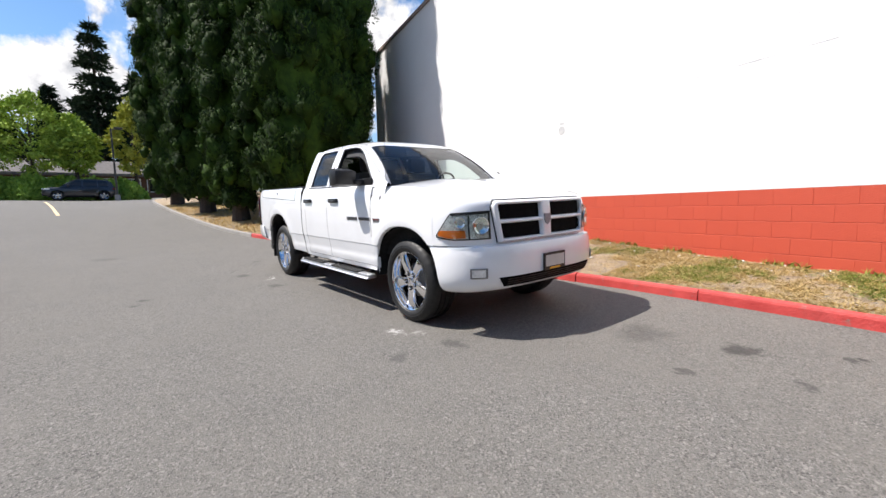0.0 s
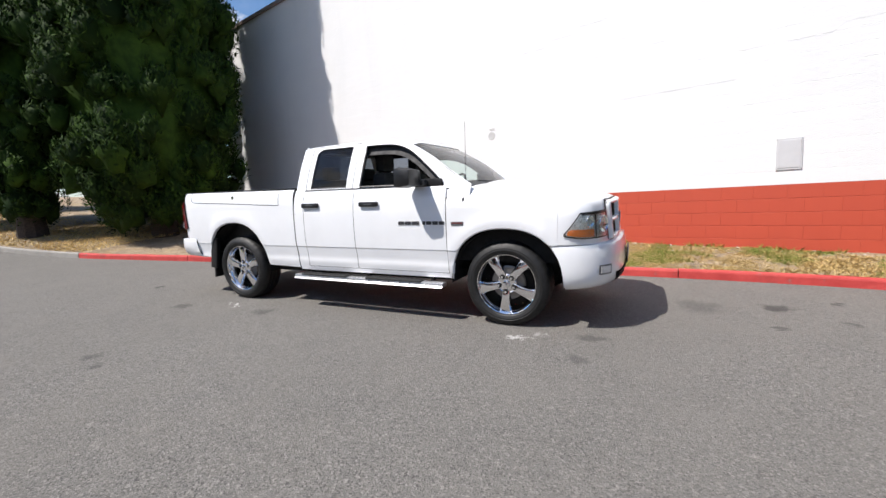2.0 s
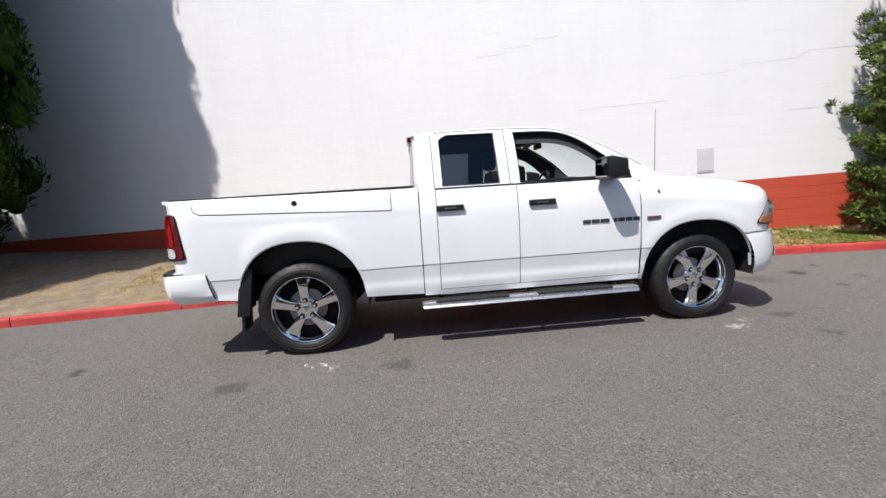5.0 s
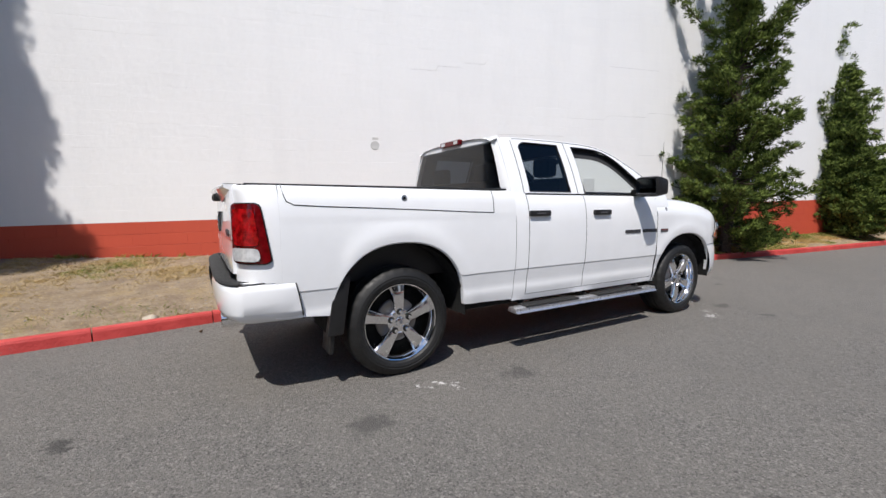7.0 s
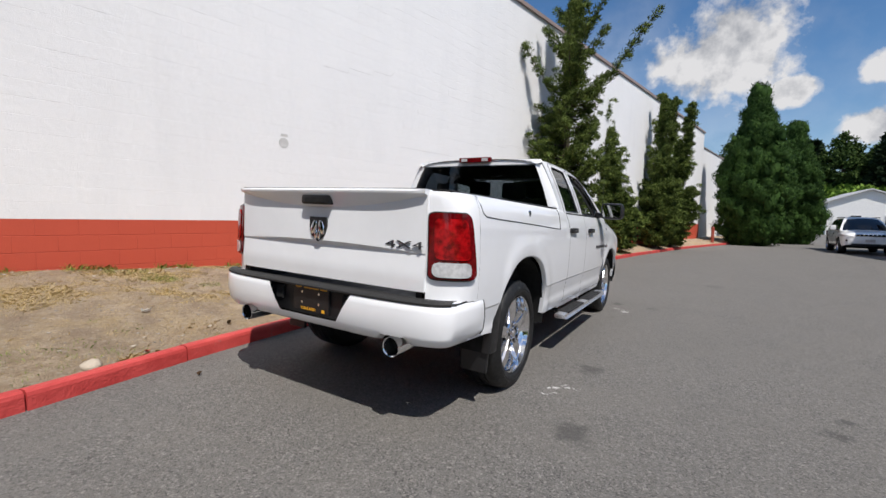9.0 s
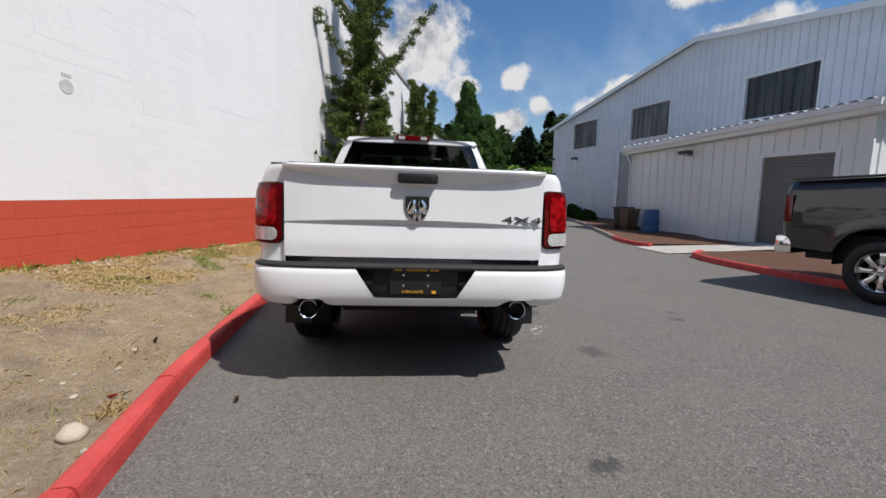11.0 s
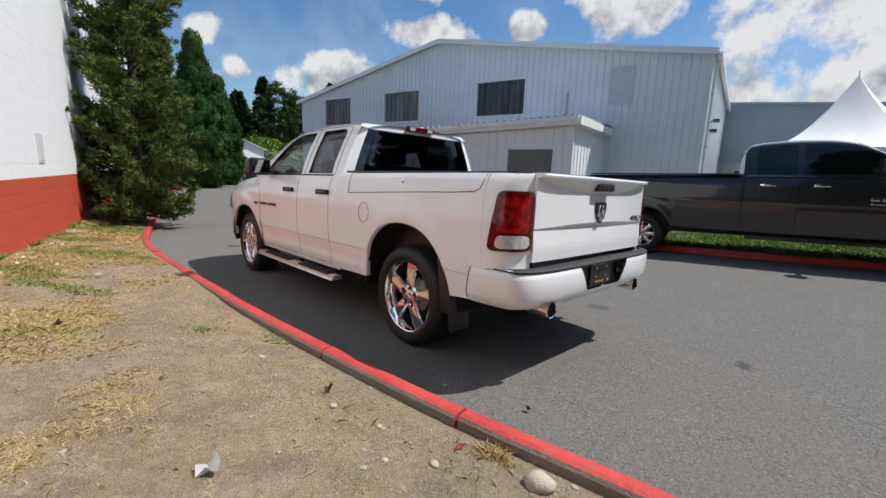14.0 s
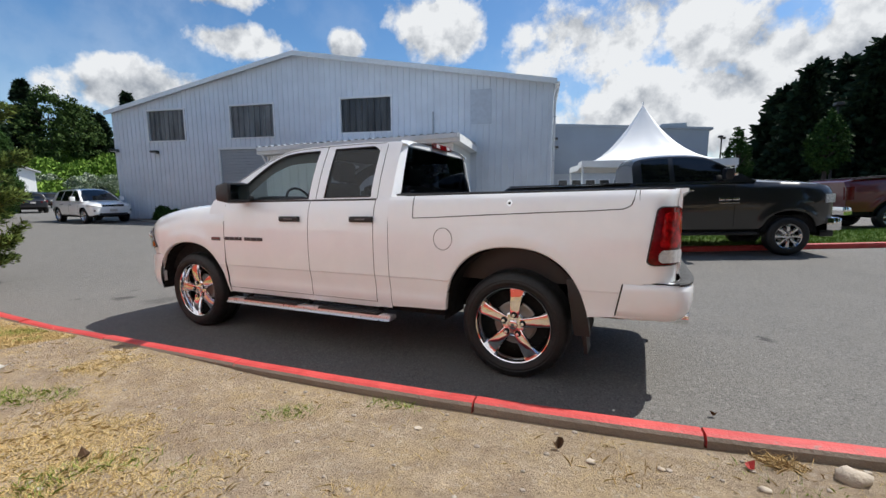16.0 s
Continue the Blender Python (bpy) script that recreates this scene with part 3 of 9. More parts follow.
def shed_window(k, hole, sheet, label):
    x0, x1, z0, z1 = hole
    W = anchor("shed_window", SHED.matrix_world @ Matrix.Translation((x0, 0, z0)), label, "window", "shed windows", "structure")
    w, h = x1 - x0, z1 - z0
    for name, lo, hi in (("window_frame", (-0.05, -0.12, h - 0.05), (w + 0.05, 0.045, h + 0.03)), ("window_sill", (-0.06, -0.12, -0.06), (w + 0.06, 0.07, 0.0)),
                         ("window_frame", (-0.05, -0.12, 0.0), (0.03, 0.045, h - 0.05)), ("window_frame", (w - 0.03, -0.12, 0.0), (w + 0.05, 0.045, h - 0.05))):
        part(name, box(bmesh.new(), lo, hi, 0.006), SHED_TRIM, W)
    n = 8
    rng = random.Random(k)
    for i in range(n):
        a, b = 0.03 + (w - 0.06) * i / n, 0.03 + (w - 0.06) * (i + 1) / n
        v, f = [], []
        m = 7
        for j in range(m + 1):
            t = j / m
            x = a + (b - a) * t
            y = -0.10 + 0.055 * (1 if 0.16 < t < 0.40 else 0) + 0.012 * rng.uniform(-1, 1)
            v += [(x, y, 0.0), (x, y, h - 0.05)]
        f = [(2 * j, 2 * j + 2, 2 * j + 3, 2 * j + 1) for j in range(m)]
        put("pane", v, f, sheet, W)
    # near-black board in place of the unlit room behind the panes
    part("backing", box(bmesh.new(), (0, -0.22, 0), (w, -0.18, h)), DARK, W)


shed_window(1, SHED_WINDOWS[0], PANEL_CLOUDY, "window of cloudy corrugated sheets in the shed gable")
shed_window(2, SHED_WINDOWS[1], PANEL_CLOUDY, "window of cloudy corrugated sheets in the shed gable")
shed_window(3, SHED_WINDOWS[2], PANEL_DARK, "window of dark grey corrugated sheets above the lean-to")


def roller_door(name, m, w, h, material, label, slat=0.10):
    D = anchor(name, m, label, "roller door", kind="structure")
    n = int(h / slat)
    for i in range(n):
        z0, z1 = h * i / n, h * (i + 1) / n - 0.006
        bm = bmesh.new()
        v = [bm.verts.new((x, y, z)) for x in (0, w) for y, z in ((-0.05, z0), (-0.035, z0 + 0.015), (-0.035, z1 - 0.015), (-0.05, z1))]
        for j in range(3):
            bm.faces.new((v[j], v[4 + j], v[5 + j], v[1 + j]))
        part("slat", bm, material, D)
    # near-black board for the unlit space behind the slats
    part("backing", box(bmesh.new(), (0, -0.09, 0), (w, -0.06, h)), DARK, D)
    for lo, hi in (((-0.11, -0.06, -0.02), (-0.0, 0.05, h + 0.11)), ((w, -0.06, -0.02), (w + 0.11, 0.05, h + 0.11)), ((0, -0.06, h), (w, 0.05, h + 0.11))):
        part("door_frame", box(bmesh.new(), lo, hi, 0.006), SHED_TRIM, D, "pale metal door trim")
    return D


g0, g1, gb, gt = SHED_GARAGE
roller_door("garage_door", SHED.matrix_world @ Matrix.Translation((g0, 0, -0.13)), g1 - g0, gt + 0.13, DOOR_PALE, "pale grey roller shutter in the shed gable", 0.16)
d0, d1, db, dt = PORCH_DOOR
roller_door("porch_door", PORCH.matrix_world @ Matrix.Translation((d0, 0, -0.12)), d1 - d0, dt + 0.12, DOOR_GREY, "dark grey roller door in the lean-to", 0.075)


def wall_lamp(m, label="small dark bronze floodlight on the metal wall"):
    L = anchor("wall_lamp", m, label, "lamp", "wall floodlights")
    bm = bmesh.new()
    box(bm, (-0.10, 0.0, -0.06), (0.10, 0.05, 0.06), 0.01)
    tube(bm, (0, 0.04, 0), (0, 0.14, 0.02), 0.022)
    part("bracket", bm, LAMP_BRONZE, L)
    bm = bmesh.new()
    box(bm, (-0.22, 0.10, -0.02), (0.22, 0.36, 0.10), 0.03)
    part("housing", bm, LAMP_BRONZE, L, "", True)
    part("lens", box(bmesh.new(), (-0.18, 0.14, -0.035), (0.18, 0.33, -0.02), 0.005), LAMP_LENS, L)


wall_lamp(SHED.matrix_world @ Matrix.Translation((su(22.95), 0.03, 3.80)))
wall_lamp(SHED.matrix_world @ Matrix.Translation((su(25.75), 0.03, 3.95)))
wall_lamp(PORCH.matrix_world @ Matrix.Translation(((12.05 - 9.26) * SL, 0.03, 2.86)))
for k, z in enumerate((3.6, 4.15)):
    wall_lamp(SHED.matrix_world @ Matrix.Translation((SHED_W, -1.3 - 1.2 * k, z)) @ Matrix.Rotation(radians(-90), 4, "Z"))

# conduit stub above the lean-to and the corner downspout
c = anchor("conduit", SHED.matrix_world @ Matrix.Translation((su(6.8), 0.06, 4.1)), "short grey conduit pipe on the shed gable", "pipe")
part("pipe", tube(bmesh.new(), (0, 0, 0), (0, 0, 1.2), 0.04), GALV, c, "", True)
part("cap", tube(bmesh.new(), (0, 0, 1.2), (0, 0, 1.27), 0.055, 0.03), GALV, c)
for z in (0.2, 0.9):
    part("clip", box(bmesh.new(), (-0.06, -0.05, z - 0.02), (0.06, 0.045, z + 0.02), 0.004), GALV, c)
c = anchor("downspout", SHED.matrix_world @ Matrix.Translation((SHED_W + 0.10, -0.15, -0.1)), "white downspout at the shed corner", "downspout")
bm = bmesh.new()
box(bm, (-0.05, -0.05, 0), (0.05, 0.05, 5.9), 0.01)
part("pipe", bm, SHED_TRIM, c)
bm = bmesh.new()
tube(bm, (0, 0, 5.88), (0.12, 0.0, 6.28), 0.055)
part("elbow", bm, SHED_TRIM, c)
for z in (1.0, 3.0, 5.0):
    part("strap", box(bmesh.new(), (-0.065, -0.065, z), (0.065, 0.065, z + 0.03)), GALV, c)
c = anchor("gutter", SHED.matrix_world @ Matrix.Translation((SHED_W + 0.12, 0, 6.28)), "white eaves gutter along the shed side", "gutter")
bm = bmesh.new()
box(bm, (0.02, -26, 0.0), (0.16, 0.25, 0.13), 0.02)
part("trough", bm, SHED_TRIM, c)
# ribs on the shed's side wall
v, f = [], []
for i in range(66):
    y = -0.25 - 0.39 * i
    k = len(v)
    for a, b in ((0.0, 0.0), (0.03, 0.03), (0.03, 0.07), (0.0, 0.10)):
        v += [(SHED_W + a, y - b, -0.3), (SHED_W + a, y - b, 6.35)]
    f += [(k + 2 * j, k + 2 * j + 1, k + 2 * j + 3, k + 2 * j + 2) for j in range(3)]
put("wall_rib", v, f, SHED_METAL, SHED, "ribs of the side wall")
# patch sheet on the gable
bm = bmesh.new()
box(bm, (su(5.0), 0.034, 4.7), (su(4.0), 0.042, 6.3), 0.003)
part("patch_sheet", bm, plain("patch_sheet_metal", (0.545, 0.585, 0.63), 0.5), SHED)


def porch_roof():
    w = PORCH_W
    P = PORCH

    def roof_z(u, y):
        return PORCH_TOP(u) + 0.36 - y * 0.0 + (0.028 * math.sin(u * 2 * math.pi / 0.30)) + 0.09 * (-y / 4.3)
    us = list(np.arange(-0.30, w + 0.32, 0.0375))
    rows = [[(u, y, roof_z(u, y)) for u in us] for y in (0.44, 0.38, -4.26)]
    grid_part_thin("roof", rows, SHED_METAL, P, "corrugated sheet roof of the lean-to")
    # fascia box with gutter: two stacked boards and a return at the corner
    for name, y0, y1, h0, h1 in (("fascia", 0.24, 0.32, 0.02, 0.30), ("gutter_lip", 0.32, 0.42, 0.16, 0.33)):
        v = []
        for u in (-0.28, w + 0.28):
            t = PORCH_TOP(u)
            v += [(u, y0, t + h0), (u, y1, t + h0), (u, y1, t + h1), (u, y0, t + h1)]
        put(name, v, [(0, 1, 2, 3), (7, 6, 5, 4), (0, 4, 5, 1), (1, 5, 6, 2), (2, 6, 7, 3), (3, 7, 4, 0)], SHED_TRIM, P, "white metal eaves fascia")
    for y0, y1, h0, h1, x in ((-4.2, 0.32, 0.02, 0.30, w + 0.28), (-4.2, 0.32, 0.02, 0.30, -0.36)):
        t = PORCH_TOP(w)if x > 0 else PORCH_TOP(0)
        bm = bmesh.new()
        box(bm, (x, y0, t + h0 + 0.01), (x + 0.08, y1, t + h1 + 0.02), 0.006)
        part("fascia", bm, SHED_TRIM, P)
    v = []
    for u in (-0.27, w + 0.28):
        for y in (-4.2, 0.30):
            v.append((u, y, PORCH_TOP(u) + 0.015))
    put("soffit", v, [(0, 1, 3, 2)], SHED_TRIM, P)
    for u in (0.0, w):
        bm = bmesh.new()
        box(bm, (u - 0.05, -0.03, -0.3), (u + 0.05, 0.045, PORCH_TOP(u)), 0.005)
        part("corner_trim", bm, SHED_TRIM, P)
    bm = bmesh.new()
    tube(bm, (-0.10, 0.34, PORCH_TOP(0) + 0.05), (-0.06, 0.08, PORCH_TOP(0) - 0.35), 0.04)
    tube(bm, (-0.06, 0.08, PORCH_TOP(0) - 0.35), (-0.06, 0.08, 0.0), 0.04)
    part("downspout", bm, SHED_TRIM, P, "", True)


def grid_part_thin(name, rows, material, parent, label=""):
    n, m = len(rows), len(rows[0])
    v = [p for r in rows for p in r] + [(p[0], p[1], p[2] - 0.01) for r in rows for p in r]
    f = []
    for i in range(n - 1):
        for j in range(m - 1):
            a = i * m + j
            f += [(a, a + 1, a + m + 1, a + m), (n * m + a, n * m + a + m, n * m + a + m + 1, n * m + a + 1)]
    for j in range(m - 1):
        f.append((j, n * m + j, n * m + j + 1, j + 1))
    return put(name, v, f, material, parent, label)


porch_roof()

# blue-grey annex behind the tent
ANNEX_PAINT = plain("annex_blue_grey", (0.33, 0.37, 0.42), 0.6, vary=0.10, scale=0.5)
ANNEX_LOW = plain("annex_pale_band", (0.50, 0.52, 0.54), 0.6, vary=0.12, scale=0.7)
annex = anchor("annex_building", Matrix.Translation((6.5, -31.2, 0)) @ Matrix.Rotation(radians(180 + 6), 4, "Z"), "flat-roofed blue-grey annex with small dark windows", "building")
bm = bmesh.new()
v = [bm.verts.new(p) for p in ((0, 0, 2.9), (13.5, 0, 2.9), (13.5, 0, 5.9), (0, 0, 6.9), (0, 18, 2.9), (13.5, 18, 2.9), (13.5, 18, 5.9), (0, 18, 6.9))]
for q in ((0, 1, 2, 3), (1, 5, 6, 2), (3, 2, 6, 7), (0, 3, 7, 4), (4, 7, 6, 5)):
    bm.faces.new([v[i] for i in q])
part("wall", bm, ANNEX_PAINT, annex)
part("lower_wall", box(bmesh.new(), (0, 0.08, -0.5), (13.5, 18, 2.9)), ANNEX_LOW, annex, "pale lower wall")
bm = bmesh.new()
v = [bm.verts.new((x, y, z + d)) for x, z in ((-0.2, 6.92), (13.7, 5.88)) for y in (-0.2, 18) for d in (0, 0.16)]
for q in ((0, 4, 6, 2), (1, 3, 7, 5), (0, 1, 5, 4), (2, 6, 7, 3), (0, 2, 3, 1), (4, 5, 7, 6)):
    bm.faces.new([v[i] for i in q])
part("roof", bm, ANNEX_PAINT, annex)
for i in range(8):
    x = 3.0 + 1.05 * i
    win = part("window", box(bmesh.new(), (x, 0.03, 1.75), (x + 0.8, 0.07, 2.45)), SHED_TRIM, annex)
    part("pane", box(bmesh.new(), (x + 0.06, 0.02, 1.81), (x + 0.74, 0.028, 2.39)), WINDOW_BLACK, win)
bm = bmesh.new()
box(bm, (10.6, 2.0, 6.0), (12.4, 4.0, 6.75), 0.02)
part("roof_unit", bm, GALV, annex, "grey roof unit")

# white peaked tent
TENT_CLOTH = plain("white_tent_cloth", (0.80, 0.80, 0.79), 0.55, vary=0.05, scale=1.2)
tent = anchor("marquee_tent", Matrix.Translation((-2.5, -23.0, 0)) @ Matrix.Rotation(radians(13), 4, "Z"), "white peaked marquee tent on slim white poles", "tent")
rows, n, H = [], 18, 3.55
for i in range(n + 1):
    r = i / n
    ring = []
    for k in range(48):
        a = 2 * math.pi * k / 48 + math.pi / 4
        sq = 1 / max(abs(math.cos(a)), abs(math.sin(a)))
        sag = 1 - 0.05 * r * (1 - abs(math.sin(2 * a)))
        rr = H * r * sq
        z = 3.02 + 3.25 * (1 - r) ** 2.15 + 0.16 * r * (1 - r) * (abs(math.sin(2 * a)) ** 4) * -1.5
        ring.append((math.cos(a) * rr * sag, math.sin(a) * rr * sag, z))
    rows.append(ring + [ring[0]])
grid_part_tent = [p for r in rows for p in r]
m = 49
put("canopy", grid_part_tent, [(i * m + j, (i + 1) * m + j, (i + 1) * m + j + 1, i * m + j + 1) for i in range(n) for j in range(m - 1)], TENT_CLOTH, tent, smooth=True)
edge = rows[-1]
v = []
for k, p in enumerate(edge):
    v += [(p[0], p[1], p[2]), (p[0] * 1.003, p[1] * 1.003, p[2] - 0.30 - 0.05 * abs(math.sin(k * 0.8)))]
put("valance", v, [(2 * k, 2 * k + 1, 2 * k + 3, 2 * k + 2) for k in range(48)], TENT_CLOTH, tent)
for sx in (-1, 1):
    for sy in (-1, 1):
        part("pole", tube(bmesh.new(), (sx * H * 0.98, sy * H * 0.98, -0.2), (sx * H * 0.98, sy * H * 0.98, 3.0), 0.05), SHED_TRIM, tent, "", True)
part("centre_mast", tube(bmesh.new(), (0, 0, 4.6), (0, 0, 6.45), 0.05, 0.02), SHED_TRIM, tent)

# ---- yard kerbs, beds and lawn ----
MULCH = Mat("bark_mulch", 0.95)
MULCH.color(MULCH.mix(MULCH.noise(18, 6, 0.7), (0.085, 0.038, 0.022), (0.21, 0.105, 0.06)))
MULCH.bump(MULCH.noise(30, 5, 0.7), 0.8, 0.03)
MULCH = MULCH.done()
LAWN = Mat("lawn_soil", 0.95)
LAWN.color(LAWN.mix(LAWN.noise(3, 6, 0.65), (0.07, 0.13, 0.02), (0.17, 0.25, 0.045)))
LAWN.bump(LAWN.noise(40, 5, 0.7), 0.7, 0.03)
LAWN = LAWN.done()
YARD_KERB = [(-60, -15.5), (-30, -12.2), (-14, -10.15), (-9.5, -9.0), (-6.3, -8.05), (-4, -7.2), (-1.9, -6.55), (0.2, -6.3), (2.2, -6.28), (3.55, -6.55), (4.1, -7.1)]
BED_KERB = [(5.6, -6.75), (6.3, -6.6), (7.4, -6.75), (9.0, -7.2), (11, -7.75), (13.2, -8.45), (17, -9.3), (21.5, -10.3), (25.5, -10.9)]


def yard_line(pts, k=8):
    out = []
    for (xa, ya), (xb, yb) in zip(pts, pts[1:]):
        for i in range(k):
            x = xa + (xb - xa) * i / k
            out.append((x, spline(pts, x), ground_z(x, spline(pts, x))))
    x, y = pts[-1]
    return out + [(x, y, ground_z(x, y))]


def kerb_run(name, pts, paint, label):
    K = anchor(name, label=label, category="kerb", kind="structure")
    line = yard_line(pts)
    i = 0
    while i < len(line) - 1:
        j, s = i, 0.0
        while j < len(line) - 1 and s < 2.4:
            s += (Vector(line[j + 1]) - Vector(line[j])).length
            j += 1
        ribbon("kerb_stone", line[i:j + 1], [(-a, h) for a, h in KERB_SECTION], paint(line[i][0]), K)
        i = j


kerb_run("lawn_kerb", YARD_KERB, lambda x: KERB_RED, "red-painted kerb in front of the green lawn")
kerb_run("bed_kerb", BED_KERB, lambda x: KERB_RED if x < 6.8 else CONCRETE, "grey kerb with a red end before the mulch bed")


def bed(name, pts, depth, x0, x1, material, label, lift=0.075, n=60, m=14, category="bed"):
    v = []
    for i in range(n + 1):
        x = x0 + (x1 - x0) * i / n
        y = spline(pts, x) - 0.13
        d = depth(x)
        for j in range(m + 1):
            yy = y - d * j / m
            v.append((x, yy, ground_z(x, yy) + lift + 0.025 * noise.noise((x * 1.5, yy * 1.5, 4)) * min(1, j)))
    f = [(i * (m + 1) + j, i * (m + 1) + j + 1, (i + 1) * (m + 1) + j + 1, (i + 1) * (m + 1) + j) for i in range(n) for j in range(m)]
    return tagged(put(name, v, f, material, smooth=True), label, category, kind="structure")


bed("lawn", YARD_KERB, lambda x: 3.55, -30.0, -0.4, LAWN, "bright green mown lawn behind the red kerb", category="lawn")
bed("mulch_bed", YARD_KERB, lambda x: 3.4, -0.4, 4.08, MULCH, "red-brown bark mulch beside the lawn")
bed("mulch_bed", BED_KERB, lambda x: 3.1 if x < 12.2 else 2.6 + 0.0 * x, 5.7, 25.5, MULCH, "red-brown bark mulch along the metal shed")
# concrete apron before the roller door
v, n = [], 24
for i in range(n + 1):
    y = -6.35 - (10.55 - 6.35) * i / n
    for x in (4.12 + 0.02 * i, 5.62 + 0.045 * i):
        v.append((x, y, ground_z(x, y) + 0.02 + 0.06 * i / n))
apron = tagged(put("door_apron", v, [(2 * i, 2 * i + 2, 2 * i + 3, 2 * i + 1) for i in range(n)], SLAB), "pale concrete apron before the roller door", "apron", kind="structure")


def blades(name, at, length, width, material, label, category, seed, lean=0.5):
    """Grass: n bent blades of two faces each, at (n,3)."""
    rng = np.random.default_rng(seed)
    n = len(at)
    a = rng.uniform(0, 2 * math.pi, n)
    side = np.stack([np.cos(a), np.sin(a), np.zeros(n)], 1) * width * rng.uniform(0.6, 1.3, (n, 1))
    L = length * rng.uniform(0.45, 1.35, (n, 1))
    tilt = rng.normal(0, lean, (n, 2))
    d = np.concatenate([tilt, np.ones((n, 1))], 1)
    d /= np.linalg.norm(d, axis=1, keepdims=True)
    mid = at + d * L * 0.55
    d2 = d + np.concatenate([tilt * 0.9, -0.35 * np.ones((n, 1))], 1)
    tip = mid + d2 * L * 0.5
    v = np.stack([at - side, at + side, mid + side * 0.75, tip, mid - side * 0.75], 1).reshape(-1, 3)
    me = bpy.data.meshes.new(name)
    me.vertices.add(len(v))
    me.vertices.foreach_set("co", v.ravel())
    me.loops.add(n * 5)
    me.loops.foreach_set("vertex_index", np.arange(n * 5, dtype=np.int32))
    me.polygons.add(n)
    me.polygons.foreach_set("loop_start", np.arange(0, n * 5, 5, dtype=np.int32))
    me.update(calc_edges=True)
    me.materials.append(material)
    return tagged(new(name, me), label, category, kind="stuff")


LAWN_GRASS = make_leaf("lawn_grass", (0.10, 0.19, 0.025), (0.26, 0.36, 0.07))
rng = np.random.default_rng(5)
at = []
for _ in range(26000):
    x = -11.5 + 11.0 * rng.random()
    y = spline(YARD_KERB, x) - 0.16 - 3.4 * rng.random() ** 1.2
    at.append((x, y, ground_z(x, y) + 0.06))
blades("lawn_grass", np.array(at), 0.085, 0.007, LAWN_GRASS, "bright green mown grass", "grass", 6, 0.35)

# bins on the mulch beside the lean-to
BIN_BROWN, BIN_BLACK, BIN_BLUE = (plain(n, c, 0.5, vary=0.15) for n, c in (("brown_bin_plastic", (0.10, 0.055, 0.035)), ("black_bin_plastic", (0.016, 0.016, 0.017)), ("blue_barrel_plastic", (0.03, 0.10, 0.26))))


def bin_(x, y, material, label, rz, s=1.0):
    B = anchor("wheelie_bin", Matrix.Translation((x, y, ground_z(x, y) + 0.06)) @ Matrix.Rotation(radians(rz), 4, "Z") @ Matrix.Scale(s, 4), label, "bin", "bins beside the lean-to")
    bm = bmesh.new()
    box(bm, (-0.27, -0.30, 0.03), (0.27, 0.30, 0.86), 0.03)
    for v in bm.verts:
        f = 0.80 + 0.2 * v.co.z / 0.86
        v.co.x *= f
        v.co.y *= f
    part("body", bm, material, B, "", True)
    bm = bmesh.new()
    box(bm, (-0.30, -0.33, 0.86), (0.30, 0.34, 0.92), 0.025)
    part("lid", bm, material, B, "", True)
    for s_ in (-1, 1):
        part("wheel", tube(bmesh.new(), (s_ * 0.20, -0.27, 0.09), (s_ * 0.27, -0.27, 0.09), 0.09, seg=16), RUBBER, B)
    part("handle", tube(bmesh.new(), (-0.2, -0.36, 0.85), (0.2, -0.36, 0.85), 0.015), material, B)


bin_(11.7, -9.25, BIN_BLACK, "black wheeled bin on the mulch bed", 12)
bin_(11.0, -9.15, BIN_BROWN, "brown wheeled bin on the mulch bed", 8, 0.95)
B = anchor("blue_barrel", Matrix.Translation((9.8, -9.35, ground_z(9.8, -9.35) + 0.06)), "blue plastic barrel beside the lean-to", "barrel", "bins beside the lean-to")
part("body", lathe_z(bmesh.new(), [(0.0, 0.0), (0.25, 0.0), (0.28, 0.05), (0.29, 0.28), (0.275, 0.30), (0.29, 0.32), (0.29, 0.55), (0.275, 0.57), (0.28, 0.60), (0.27, 0.84), (0.25, 0.87)]), BIN_BLUE, B, "", True)
part("lid", lathe_z(bmesh.new(), [(0.0, 0.885), (0.23, 0.885), (0.255, 0.875), (0.255, 0.85)]), BIN_BLUE, B, "", True)
# ---- the white pickup truck: x forward, y to its left, z up, on its own sloping ground ----
TRUCK_M = Matrix.Rotation(radians(1.09), 4, "Y") @ Matrix.Rotation(radians(1.23), 4, "X")


